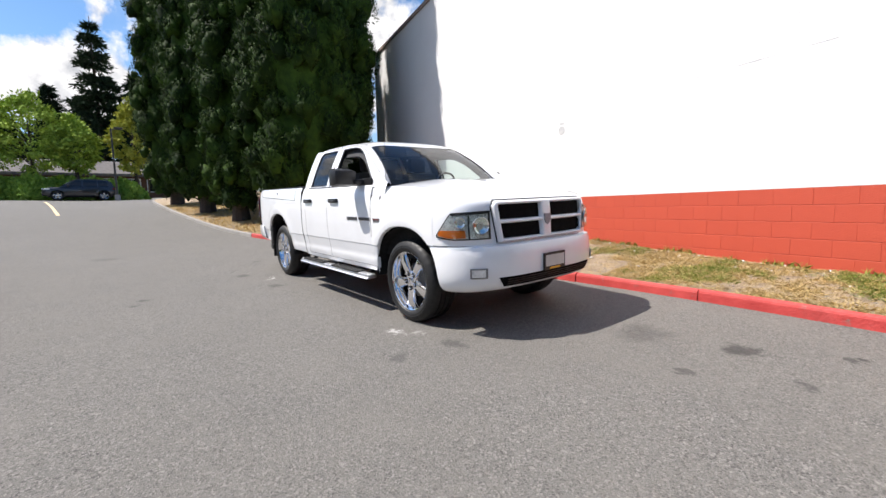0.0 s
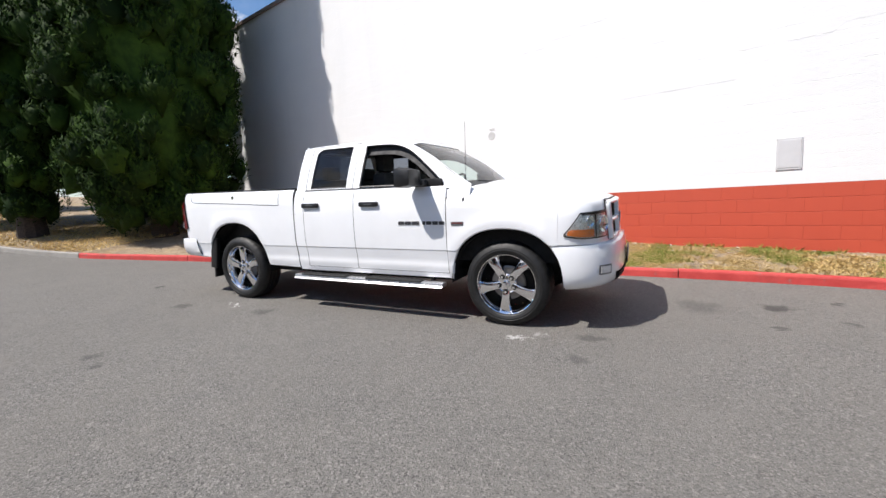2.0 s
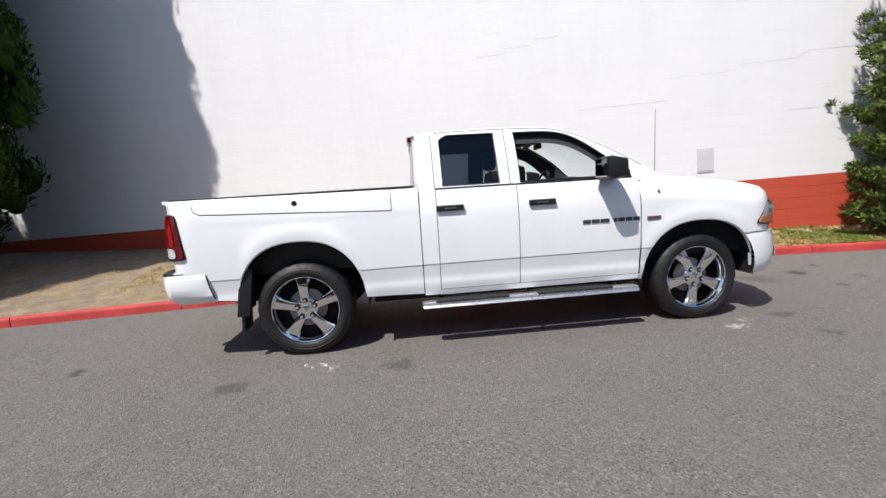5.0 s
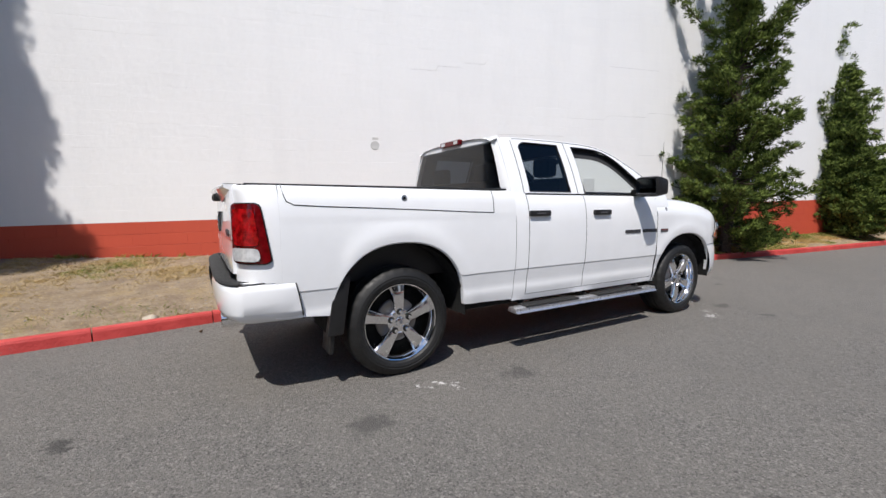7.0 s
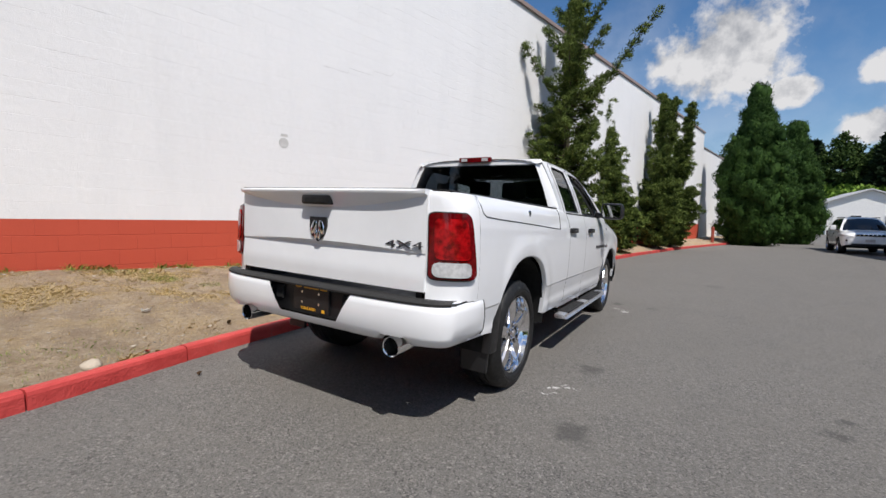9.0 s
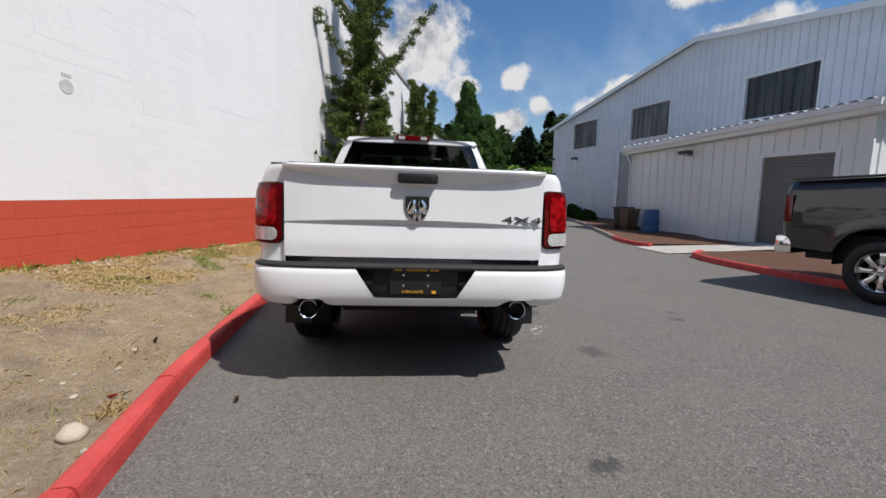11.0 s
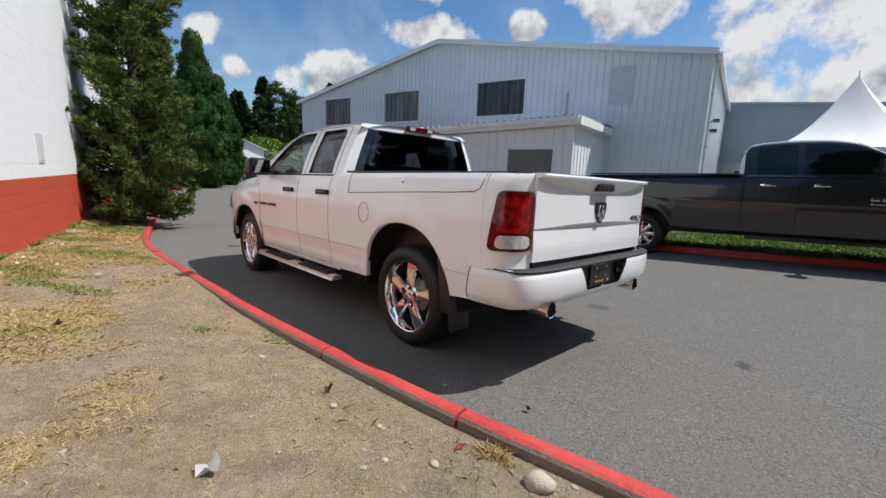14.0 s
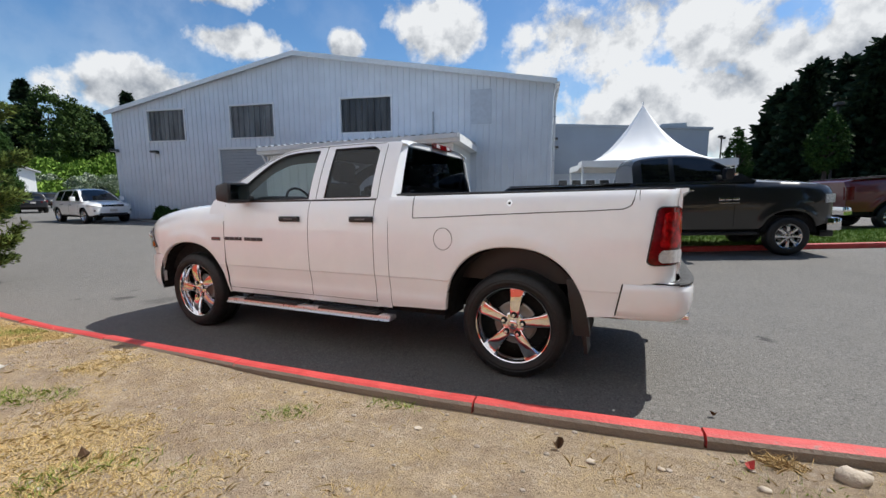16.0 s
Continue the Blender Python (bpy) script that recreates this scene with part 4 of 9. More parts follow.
def pane_material(name, tint, clear):
    """Thin sheet glass: see-through, with gloss that grows at grazing angles."""
    m = bpy.data.materials.new(name)
    m.use_nodes = True
    n, l = m.node_tree.nodes, m.node_tree.links
    n.clear()
    out, mixn = n.new("ShaderNodeOutputMaterial"), n.new("ShaderNodeMixShader")
    tr, gl, fr = n.new("ShaderNodeBsdfTransparent"), n.new("ShaderNodeBsdfGlossy"), n.new("ShaderNodeLayerWeight")
    tr.inputs["Color"].default_value = (*tint, 1)
    gl.inputs["Roughness"].default_value = 0.0
    fr.inputs["Blend"].default_value = 0.5
    pw, ma = n.new("ShaderNodeMath"), n.new("ShaderNodeMath")
    pw.operation, ma.operation = "POWER", "MULTIPLY_ADD"
    pw.inputs[1].default_value = 4.5
    ma.inputs[1].default_value, ma.inputs[2].default_value = 0.85, clear
    l.new(fr.outputs["Facing"], pw.inputs[0]); l.new(pw.outputs[0], ma.inputs[0])
    l.new(ma.outputs[0], mixn.inputs[0]); l.new(tr.outputs[0], mixn.inputs[1]); l.new(gl.outputs[0], mixn.inputs[2])
    l.new(mixn.outputs[0], out.inputs[0])
    return m


PANE_CLEAR = pane_material("clear_car_glass", (0.74, 0.84, 0.80), 0.025)
PANE_SCREEN = pane_material("windscreen_glass", (0.86, 0.92, 0.91), 0.07)
PANE_TINT = pane_material("tinted_car_glass", (0.22, 0.25, 0.29), 0.05)
STEP_CHROME = plain("brushed_step_steel", (0.74, 0.74, 0.75), 0.34, 0.85, vary=0.08, scale=20)
EMBLEM_GREY = plain("emblem_pale_grey", (0.30, 0.30, 0.31), 0.4, vary=0.2, scale=60)
BADGE_DARK = plain("badge_dark_grey", (0.045, 0.045, 0.05), 0.35, vary=0.1)
LAMP_CORE = plain("red_lamp_core", (0.42, 0.006, 0.008), 0.12, vary=0.75, scale=24)
REFLECTOR = plain("lamp_reflector", (0.74, 0.75, 0.76), 0.30, 0.55, vary=0.30, scale=26)
PANE_REAR = pane_material("dark_rear_glass", (0.12, 0.14, 0.16), 0.06)
MIRROR = plain("mirror_glass", (0.9, 0.9, 0.9), 0.01, 1.0, vary=0.0)
SEAT = plain("grey_seat_cloth", (0.035, 0.034, 0.033), 0.9, vary=0.3, scale=30)
DASH = plain("dark_dashboard", (0.03, 0.03, 0.032), 0.7, vary=0.2)
GRILLE_BLACK = plain("black_grille_mesh", (0.004, 0.004, 0.004), 0.9, 0.0, 0.1, vary=0.2)
BADGE_GREY = plain("badge_grey_metal", (0.16, 0.16, 0.17), 0.38, 0.4, vary=0.1)
BADGE_RED = plain("badge_dark_red", (0.20, 0.03, 0.03), 0.35, 0.3, vary=0.1)
YELLOW = plain("dealer_plate_yellow", (0.80, 0.40, 0.02), 0.5, vary=0.08)
PLATE_WHITE = plain("temporary_plate_white", (0.62, 0.58, 0.54), 0.6, vary=0.12)
STEP_TREAD = plain("black_step_tread", (0.02, 0.02, 0.02), 0.7, vary=0.3, scale=40)


def outward(ob, y=None, x=None):
    """Turns a pane so that its faces look out of the car."""
    p = ob.data.polygons[len(ob.data.polygons) // 2]
    if (y is not None and p.normal.y * y < 0) or (x is not None and p.normal.x * x < 0):
        ob.data.flip_normals()
    return ob


def lerp_list(pts, x):
    if x <= pts[0][0]:
        return pts[0][1]
    for (a, u), (b, v) in zip(pts, pts[1:]):
        if x <= b:
            return u + (v - u) * (x - a) / (b - a)
    return pts[-1][1]


def grid_part(name, rows, material, parent, label="", flip=False, smooth=True, angle=35, thick=0.0, keep=None):
    """A sheet from rows of points; thick pushes a second skin inwards and closes the edges."""
    bm = bmesh.new()
    vs = [[bm.verts.new(p) for p in r] for r in rows]
    for i in range(len(rows) - 1):
        for j in range(len(rows[0]) - 1):
            q = (vs[i][j], vs[i + 1][j], vs[i + 1][j + 1], vs[i][j + 1])
            bm.faces.new(q if not flip else q[::-1])
    bmesh.ops.remove_doubles(bm, verts=bm.verts, dist=1e-5)
    if thick:
        bm.normal_update()
        bmesh.ops.solidify(bm, geom=list(bm.faces), thickness=thick)
    me = bpy.data.meshes.new(name)
    if smooth:
        bm.normal_update()
        for f in bm.faces:
            f.smooth = True
        for e in bm.edges:
            if len(e.link_faces) == 2 and e.calc_face_angle(0) > radians(angle):
                e.smooth = False
    bm.to_mesh(me)
    bm.free()
    me.materials.append(material)
    ob = new(name, me)
    ob.parent = parent
    if label:
        ob["label"] = label
    return ob


def strip_mesh(name, strips, yf, side, material, parent, step=0.03, rows=14, label="", angle=17):
    """Panels of a body side: strips (x0, x1, zlo(x), zhi(x)) on the surface y = yf(x, z), mirrored by side."""
    bm = bmesh.new()
    share = (3, 2, 4, 1, rows)
    for x0, x1, lo, hi in strips:
        n = max(2, int(math.ceil(abs(x1 - x0) / step)))
        cols = []
        for i in range(n + 1):
            x = x0 + (x1 - x0) * i / n
            a, b = lo(x), hi(x)
            marks = [a] + [min(max(c, a), b) for c in CREASES] + [b]
            zs = [p + (q - p) * k / m for p, q, m in zip(marks, marks[1:], share) for k in range(m)] + [b]
            cols.append([bm.verts.new((x, side * yf(x, z), z)) for z in zs])
        for i in range(n):
            for j in range(len(cols[0]) - 1):
                q = (cols[i][j], cols[i + 1][j], cols[i + 1][j + 1], cols[i][j + 1])
                bm.faces.new(q if side < 0 else q[::-1])
    bmesh.ops.remove_doubles(bm, verts=bm.verts, dist=2e-4)
    return part(name, bm, material, parent, label, True, angle)


def lathe(bm, profile, seg=48, axis_y=True, m=None):
    """Spins (radius, y) round the y axis."""
    rings = []
    for k in range(seg):
        a = 2 * math.pi * k / seg
        rings.append([bm.verts.new((r * math.cos(a), y, r * math.sin(a))) for r, y in profile])
    for k in range(seg):
        p, q = rings[k], rings[(k + 1) % seg]
        for j in range(len(profile) - 1):
            if profile[j][0] < 1e-6 and profile[j + 1][0] < 1e-6:
                continue
            bm.faces.new((p[j], q[j], q[j + 1], p[j + 1]))
    bmesh.ops.remove_doubles(bm, verts=bm.verts, dist=1e-6)
    return bm


def make_wheel(name="wheel", tyre_r=0.412, rim_r=0.285, width=0.27, spokes=5, rim_mat=None, label="chrome five-spoke wheel", seg=96):
    """A wheel whose outer face looks to -y, with its centre at the origin of its face."""
    rim_mat = rim_mat or CHROME
    bm = bmesh.new()
    lathe(bm, [(rim_r - 0.012, 0.02), (rim_r - 0.004, -0.012), (rim_r + 0.003, -0.016), (rim_r + 0.006, -0.006), (rim_r - 0.008, 0.012), (rim_r - 0.02, 0.03),
               (rim_r - 0.03, 0.10), (rim_r - 0.045, 0.20), (rim_r - 0.02, width)], 64 if seg > 60 else 32)
    lathe(bm, [(0.0, 0.016), (0.052, 0.016), (0.082, 0.020), (0.094, 0.030), (0.096, 0.08)], 40)
    wheel = part(name, bm, rim_mat, None, label, True, 30)
    # spokes: broad wedges that narrow towards the hub and dish inwards
    for k in range(spokes):
        a = math.pi / 2 + 2 * math.pi * k / spokes
        ca, sa = math.cos(a), math.sin(a)
        bm = bmesh.new()
        secs = []
        for r, w, y in ((0.045, 0.040, 0.018), (0.085, 0.042, 0.012), (0.14, 0.045, 0.006), (0.20, 0.050, 0.005), (rim_r - 0.045, 0.057, 0.010), (rim_r - 0.012, 0.066, 0.016)):
            ring = []
            for du, dy in ((-1.0, 0.060), (-1.0, 0.020), (-0.80, 0.003), (-0.62, 0.0), (0.62, 0.0), (0.80, 0.003), (1.0, 0.020), (1.0, 0.060)):
                u = du * w * (1.0 if spokes < 7 else 0.72)
                ring.append(bm.verts.new((r * ca - u * sa, y + dy, r * sa + u * ca)))
            secs.append(ring)
        for p, q in zip(secs, secs[1:]):
            for j in range(7):
                bm.faces.new((p[j], q[j], q[j + 1], p[j + 1]))
        part("spoke", bm, rim_mat, wheel, "", True, 30)
    bm = bmesh.new()
    lathe(bm, [(0.0, -0.004), (0.022, -0.004), (0.033, 0.000), (0.036, 0.006), (0.036, 0.02)], 24)
    part("hub_cap", bm, rim_mat, wheel, "", True)
    bm = bmesh.new()
    lathe(bm, [(0.0, -0.0055), (0.012, -0.0055), (0.016, -0.0042)], 5)
    part("cap_emblem", bm, BADGE_GREY, wheel)
    for k in range(5):
        a = math.pi / 2 + 2 * math.pi * k / 5
        c = Vector((0.077 * math.cos(a), 0, 0.077 * math.sin(a)))
        # flat near-black disc stands in for the shaded recess round the nut
        bm = bmesh.new()
        tube(bm, c + Vector((0, 0.0125, 0)), c + Vector((0, 0.0095, 0)), 0.0255, 0.0235, 14)
        part("lug_recess", bm, DARK, wheel)
        bm = bmesh.new()
        bmesh.ops.create_cone(bm, cap_ends=True, segments=6, radius1=0.0165, radius2=0.013, depth=0.036, matrix=Matrix.Translation(c + Vector((0, 0.004, 0))) @ Matrix.Rotation(radians(90), 4, "X"))
        part("lug_nut", bm, CHROME, wheel)
    bm = bmesh.new()
    lathe(bm, [(0.0, 0.075), (0.15, 0.075), (0.165, 0.08), (0.165, 0.10), (0.0, 0.10)], 40)
    part("brake_disc", bm, plain("brake_disc_steel", (0.22, 0.21, 0.20), 0.4, 0.9) if "brake_disc_steel" not in bpy.data.materials else bpy.data.materials["brake_disc_steel"], wheel)
    # near-black disc stands in for the shade inside the rim
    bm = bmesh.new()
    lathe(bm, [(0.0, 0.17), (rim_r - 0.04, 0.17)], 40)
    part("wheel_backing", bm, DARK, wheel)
    # tyre with shoulder lugs
    R, w = tyre_r, width
    bm = bmesh.new()
    prof = [(rim_r - 0.006, 0.016), (rim_r + 0.006, -0.010), (rim_r + 0.022, -0.026), (rim_r + 0.045, -0.034), (rim_r + 0.058, -0.031), (rim_r + 0.063, -0.034),
            (R - 0.055, -0.030), (R - 0.030, -0.018), (R - 0.014, -0.004), (R - 0.005, 0.014), (R, 0.045)]
    groove = []
    for y0 in (0.075, 0.13, 0.185):
        groove += [(R, y0 - 0.006), (R - 0.010, y0 - 0.004), (R - 0.010, y0 + 0.004), (R, y0 + 0.006)]
    prof += groove + [(R - 0.004, w - 0.03), (R - 0.02, w - 0.005), (R - 0.06, w + 0.01), (rim_r, w - 0.01)]
    lathe(bm, prof, seg)
    for v in bm.verts:
        r = math.hypot(v.co.x, v.co.z)
        if r > R - 0.032 and (v.co.y < 0.05 or v.co.y > w - 0.06):
            k = round(math.atan2(v.co.z, v.co.x) / (2 * math.pi) * seg)
            if k % 3 == 0 and seg > 60:
                f = 1 - 0.005 / r
                v.co.x *= f
                v.co.z *= f
    part("tyre", bm, RUBBER, wheel, "black all-season tyre", True, 25)
    return wheel


def plan_point(th, xc, a, b, n):
    c, s = math.cos(th), math.sin(th)
    return xc + math.copysign(abs(c) ** (2 / n) * abs(a), c * a), math.copysign(abs(s) ** (2 / n) * b, s)


CREASES = (0.565, 0.605, 0.722, 0.733)
SIDE_LOW = [(0.40, 0.925), (0.45, 0.942), (0.50, 0.956), (0.545, 0.966), (0.565, 0.968), (0.605, 0.967), (0.66, 0.976), (0.722, 0.987), (0.733, 0.993)]
SIDE_HIGH = [(0.733, 0.993), (0.80, 0.997), (0.95, 1.002), (1.12, 0.999), (1.22, 0.988), (1.30, 0.970), (1.36, 0.944), (1.38, 0.932), (1.42, 0.90)]


def side_profile(z):
    """Half width of the body by height: a sharp lower crease with a hollow beneath it."""
    return lerp_list(SIDE_LOW, z) if z < 0.733 else spline(SIDE_HIGH, z)


FEND_TOP = [(1.15, 1.335), (1.5, 1.325), (1.9, 1.30), (2.2, 1.255), (2.45, 1.19), (2.62, 1.135), (2.8, 1.08)]
HOOD_Z = [(1.30, 1.405), (1.5, 1.400), (1.7, 1.392), (2.0, 1.365), (2.3, 1.315), (2.5, 1.262), (2.62, 1.215), (2.70, 1.16)]


def door_y(x, z):
    return side_profile(z)


def bulge(x, z, cx, top):
    """A soft flare above a wheel opening."""
    d = math.hypot((x - cx) / 0.62, (z - 0.42) / (top - 0.36))
    return 0.011 * math.exp(-((d - 1.0) / 0.12) ** 2) * min(1.0, max(0.0, (2.26 - abs(x)) / 0.10))


def fender_y(x, z):
    t = spline(FEND_TOP, x)
    y = side_profile(min(z, 1.12))
    k = (z - (t - 0.20)) / 0.20
    if k > 0:
        y = min(y, 1.0) - 0.105 * k ** 2.2
    return y + bulge(x, z, 1.785, 0.955)


def bed_y(x, z):
    y = side_profile(min(z, 1.16)) + 0.005
    k = (z - 1.20) / 0.20
    if k > 0:
        y -= 0.022 * k + 0.040 * min(1.0, k) ** 5
    return y + bulge(x, z, -1.785, 1.02)


def green_y(x, z):
    d = z - 1.37
    return 0.925 - 0.315 * d - 0.25 * d * d - 0.02 * max(0, (x - 0.9)) ** 2


def arch(cx, half, height):
    def f(x, base):
        d = abs(x - cx) / half
        return base if d >= 1 else max(base, 0.42 + height * (1 - d ** 2.35) ** (1 / 2.35))
    return f


ARCH_F, ARCH_R = arch(1.785, 0.535, 0.535), arch(-1.785, 0.535, 0.595)


def roof_edge(x):
    """Lower edge of the roof skin, and along the windscreen pillar."""
    return spline([(-0.80, 1.84), (-0.70, 1.868), (-0.4, 1.885), (0.2, 1.885), (0.50, 1.865), (0.72, 1.800), (0.95, 1.685), (1.20, 1.535), (1.40, 1.405), (1.46, 1.372)], x)


def window_top(x):
    return min(spline([(0.10, 1.835), (0.45, 1.828), (0.60, 1.800), (0.75, 1.728), (0.95, 1.575), (1.10, 1.445), (1.17, 1.375)], x), roof_edge(x) - 0.035)


def seam(name, pts, parent, r=0.0035, material=None):
    """A thin dark groove line along points."""
    bm = bmesh.new()
    pts = [Vector(p) for p in pts]
    for a, b in zip(pts, pts[1:]):
        if (b - a).length > 1e-4:
            tube(bm, a, b, r, seg=5, caps=False)
    return part(name, bm, material or DARK, parent)


def make_truck():
    T = anchor("pickup_truck", TRUCK_M, "white four-door pickup truck with chrome five-spoke wheels", "truck")
    W = TRUCK_WHITE

    # chassis, and near-black boxes standing in for unlit insides behind the panels
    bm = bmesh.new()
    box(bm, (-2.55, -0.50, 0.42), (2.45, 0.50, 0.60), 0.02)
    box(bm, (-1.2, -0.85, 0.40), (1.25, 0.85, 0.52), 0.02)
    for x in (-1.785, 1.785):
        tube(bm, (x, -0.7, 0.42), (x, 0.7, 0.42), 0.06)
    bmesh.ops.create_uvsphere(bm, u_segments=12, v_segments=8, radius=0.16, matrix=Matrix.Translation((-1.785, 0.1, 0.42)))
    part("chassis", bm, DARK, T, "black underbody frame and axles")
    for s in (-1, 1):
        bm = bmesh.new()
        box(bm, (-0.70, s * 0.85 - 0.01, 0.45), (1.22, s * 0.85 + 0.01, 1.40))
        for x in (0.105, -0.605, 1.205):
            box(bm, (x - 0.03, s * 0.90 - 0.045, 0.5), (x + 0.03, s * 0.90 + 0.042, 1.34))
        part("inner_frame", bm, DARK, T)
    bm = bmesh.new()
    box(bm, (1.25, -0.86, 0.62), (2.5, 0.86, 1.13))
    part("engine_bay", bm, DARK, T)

    for s in (-1, 1):
        # front fender, doors, cab corner and bed side
        base = lambda x: 0.43 if x < 1.5 else 0.42
        strip_mesh("fender", [(1.215, 1.25, lambda x: 0.44, lambda x: spline(FEND_TOP, x)),
                              (1.25, 2.275, lambda x: max(ARCH_F(x, base(x)), 0.80 if x > 1.9 else 0.0), lambda x: spline(FEND_TOP, x))], fender_y, s, W, T, 0.02, 18)
        strip_mesh("front_door", [(0.108, 1.207, lambda x: 0.498, lambda x: 1.362)], door_y, s, W, T, 0.05, 26)
        strip_mesh("rear_door", [(-0.60 + 0.0, 0.102, lambda x: 0.498, lambda x: 1.362)], door_y, s, W, T, 0.03, 26)
        strip_mesh("cab_side", [(-0.746, -0.606, lambda x: 0.45, lambda x: 1.375), (-0.606, 1.215, lambda x: 0.445, lambda x: 0.494)], door_y, s, W, T, 0.04, 8)
        strip_mesh("bed_side", [(-2.62, -0.754, lambda x: ARCH_R(x, spline([(-2.62, 0.565), (-2.32, 0.54), (-2.25, 0.50), (-1.25, 0.485), (-0.765, 0.47)], x)), lambda x: 1.40 - 0.012 * (x + 2.6) / 1.9)],
                   bed_y, s, W, T, 0.02, 26)
        # arch lips and liners
        for cx, f, lo in ((1.785, ARCH_F, 0.42), (-1.785, ARCH_R, 0.48)):
            fy = fender_y if cx > 0 else bed_y
            rows = []
            for i in range(49):
                x = cx - 0.533 + 1.066 * i / 48
                z = f(x, lo)
                y = fy(x, z)
                rows.append([(x, s * y, z), (x, s * (y - 0.006), z - 0.010), (x, s * (y - 0.035), z - 0.010)])
            grid_part("arch_lip", rows, W if cx > 0 else W, T, flip=s > 0, angle=60)
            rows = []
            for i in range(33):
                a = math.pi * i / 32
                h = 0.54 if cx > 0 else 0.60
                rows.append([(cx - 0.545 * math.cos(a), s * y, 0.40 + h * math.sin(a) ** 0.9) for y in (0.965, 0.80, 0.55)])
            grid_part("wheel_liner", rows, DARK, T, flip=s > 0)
        # greenhouse
        belt = lambda x: 1.372
        strip_mesh("cab_pillar", [(-0.745, -0.535, belt, roof_edge), (-0.535, -0.030, lambda x: 1.842 - 0.045 * max(0, (-x - 0.45) / 0.085) ** 2, roof_edge), (-0.535, -0.03, belt, lambda x: 1.392),
                                   (-0.030, 0.150, belt, roof_edge), (0.150, 1.165, window_top, roof_edge), (0.15, 1.165, belt, lambda x: 1.386), (1.165, 1.455, belt, roof_edge)],
                   green_y, s, W, T, 0.03, 6)
        rows = []
        for x in np.linspace(1.168, 1.455, 12):
            foot = min(1.25, spline(FEND_TOP, x) - 0.03)
            a, b = Vector((x, s * (green_y(x, 1.374) + 0.001), 1.374)), Vector((x, s * (fender_y(max(x, 1.215), foot) + 0.0015), foot))
            mid = Vector((x, s * max(abs(a.y), abs(b.y) - 0.02) , (a.z + b.z) / 2 + 0.01))
            rows.append([tuple(a), tuple(a.lerp(mid, 0.5)), tuple(mid), tuple(mid.lerp(b, 0.5)), tuple(b)])
        grid_part("pillar_foot", rows, W, T, flip=s < 0)
        def inset(x, z):
            return green_y(x, z) - 0.012
        outward(strip_mesh("rear_side_window", [(-0.533, -0.032, lambda x: 1.393, lambda x: 1.841 - 0.045 * max(0, (-x - 0.45) / 0.085) ** 2)], inset, s, PANE_TINT, T, 0.04, 6, "dark tinted side window"), s)
        if s > 0:
            outward(strip_mesh("front_side_window", [(0.152, 1.163, lambda x: 1.387, window_top)], inset, s, PANE_CLEAR, T, 0.04, 6, "clear front side window"), s)
        strip_mesh("pillar_trim", [(-0.70, -0.54, belt, lambda x: roof_edge(x) - 0.02), (-0.54, -0.03, lambda x: 1.80, lambda x: roof_edge(x) - 0.02), (-0.03, 0.15, belt, lambda x: roof_edge(x) - 0.02),
                                    (0.15, 1.10, lambda x: window_top(x) - 0.10, lambda x: roof_edge(x) - 0.025)], lambda x, z: green_y(x, z) - 0.055, s, DASH, T, 0.05, 4)
        # black rubber round the windows
        fr = []
        for i in range(30):
            x = 0.152 + 1.01 * i / 29
            fr.append((x, s * (green_y(x, window_top(x)) - 0.002), window_top(x)))
        seam("window_seal", [(0.155, s * (green_y(0.155, 1.388) + 0.001), 1.388)] + fr + [(0.155, s * (green_y(0.155, 1.388) + 0.001), 1.388)], T, 0.008, BLACK_PLASTIC)
        fr = [(x, s * (green_y(x, 1.841) - 0.002), 1.841 - 0.045 * max(0, (-x - 0.45) / 0.085) ** 2) for x in np.linspace(-0.533, -0.032, 14)]
        seam("window_seal", [(-0.533, s * green_y(0, 1.393), 1.393)] + fr + [(-0.032, s * green_y(0, 1.393), 1.393), (-0.533, s * green_y(0, 1.393), 1.393)], T, 0.006, BLACK_PLASTIC)
        bm = bmesh.new()
        for x0, x1 in ((-0.60, 0.10), (0.112, 1.17)):
            box(bm, (x0, s * 0.921 - 0.006, 1.366), (x1, s * 0.921 + 0.006, 1.378))
        part("belt_seal", bm, BLACK_PLASTIC, T)
        # door outline grooves above the belt
        for x in (0.06,):
            seam("door_seam", [(x, s * (green_y(x, z) + 0.001), z) for z in np.linspace(1.375, 1.872, 8)], T, 0.003)
        seam("door_seam", [(x, s * (green_y(x, roof_edge(x) - 0.012) + 0.001), roof_edge(x) - 0.012) for x in np.linspace(-0.58, 1.28, 30)], T, 0.0028)
        seam("door_seam", [(-0.605, s * (green_y(0, z) + 0.001), z) for z in np.linspace(1.375, 1.85, 8)], T, 0.003)
        # handles, mirror, step, flap
        for x in (0.315, -0.49):
            bm = bmesh.new()
            y = door_y(x, 1.20)
            box(bm, (x - 0.118, s * (y + 0.016) - 0.016, 1.178), (x + 0.118, s * (y + 0.016) + 0.016, 1.228), 0.012)
            h = part("door_handle", bm, BLACK_PLASTIC, T, "black pull handle", True)
            bm = bmesh.new()
            box(bm, (x - 0.05, s * (y + 0.033) - 0.002, 1.198), (x + 0.05, s * (y + 0.033) + 0.003, 1.208), 0.001)
            part("handle_slot", bm, BADGE_GREY, h)
            bm = bmesh.new()
            bmesh.ops.create_uvsphere(bm, u_segments=16, v_segments=8, radius=1.0, matrix=Matrix.Translation((x, s * (y + 0.0005), 1.192)) @ Matrix.Diagonal((0.105, 0.004, 0.042, 1)))
            part("handle_bowl", bm, W, T, smooth=True)
        bm = bmesh.new()
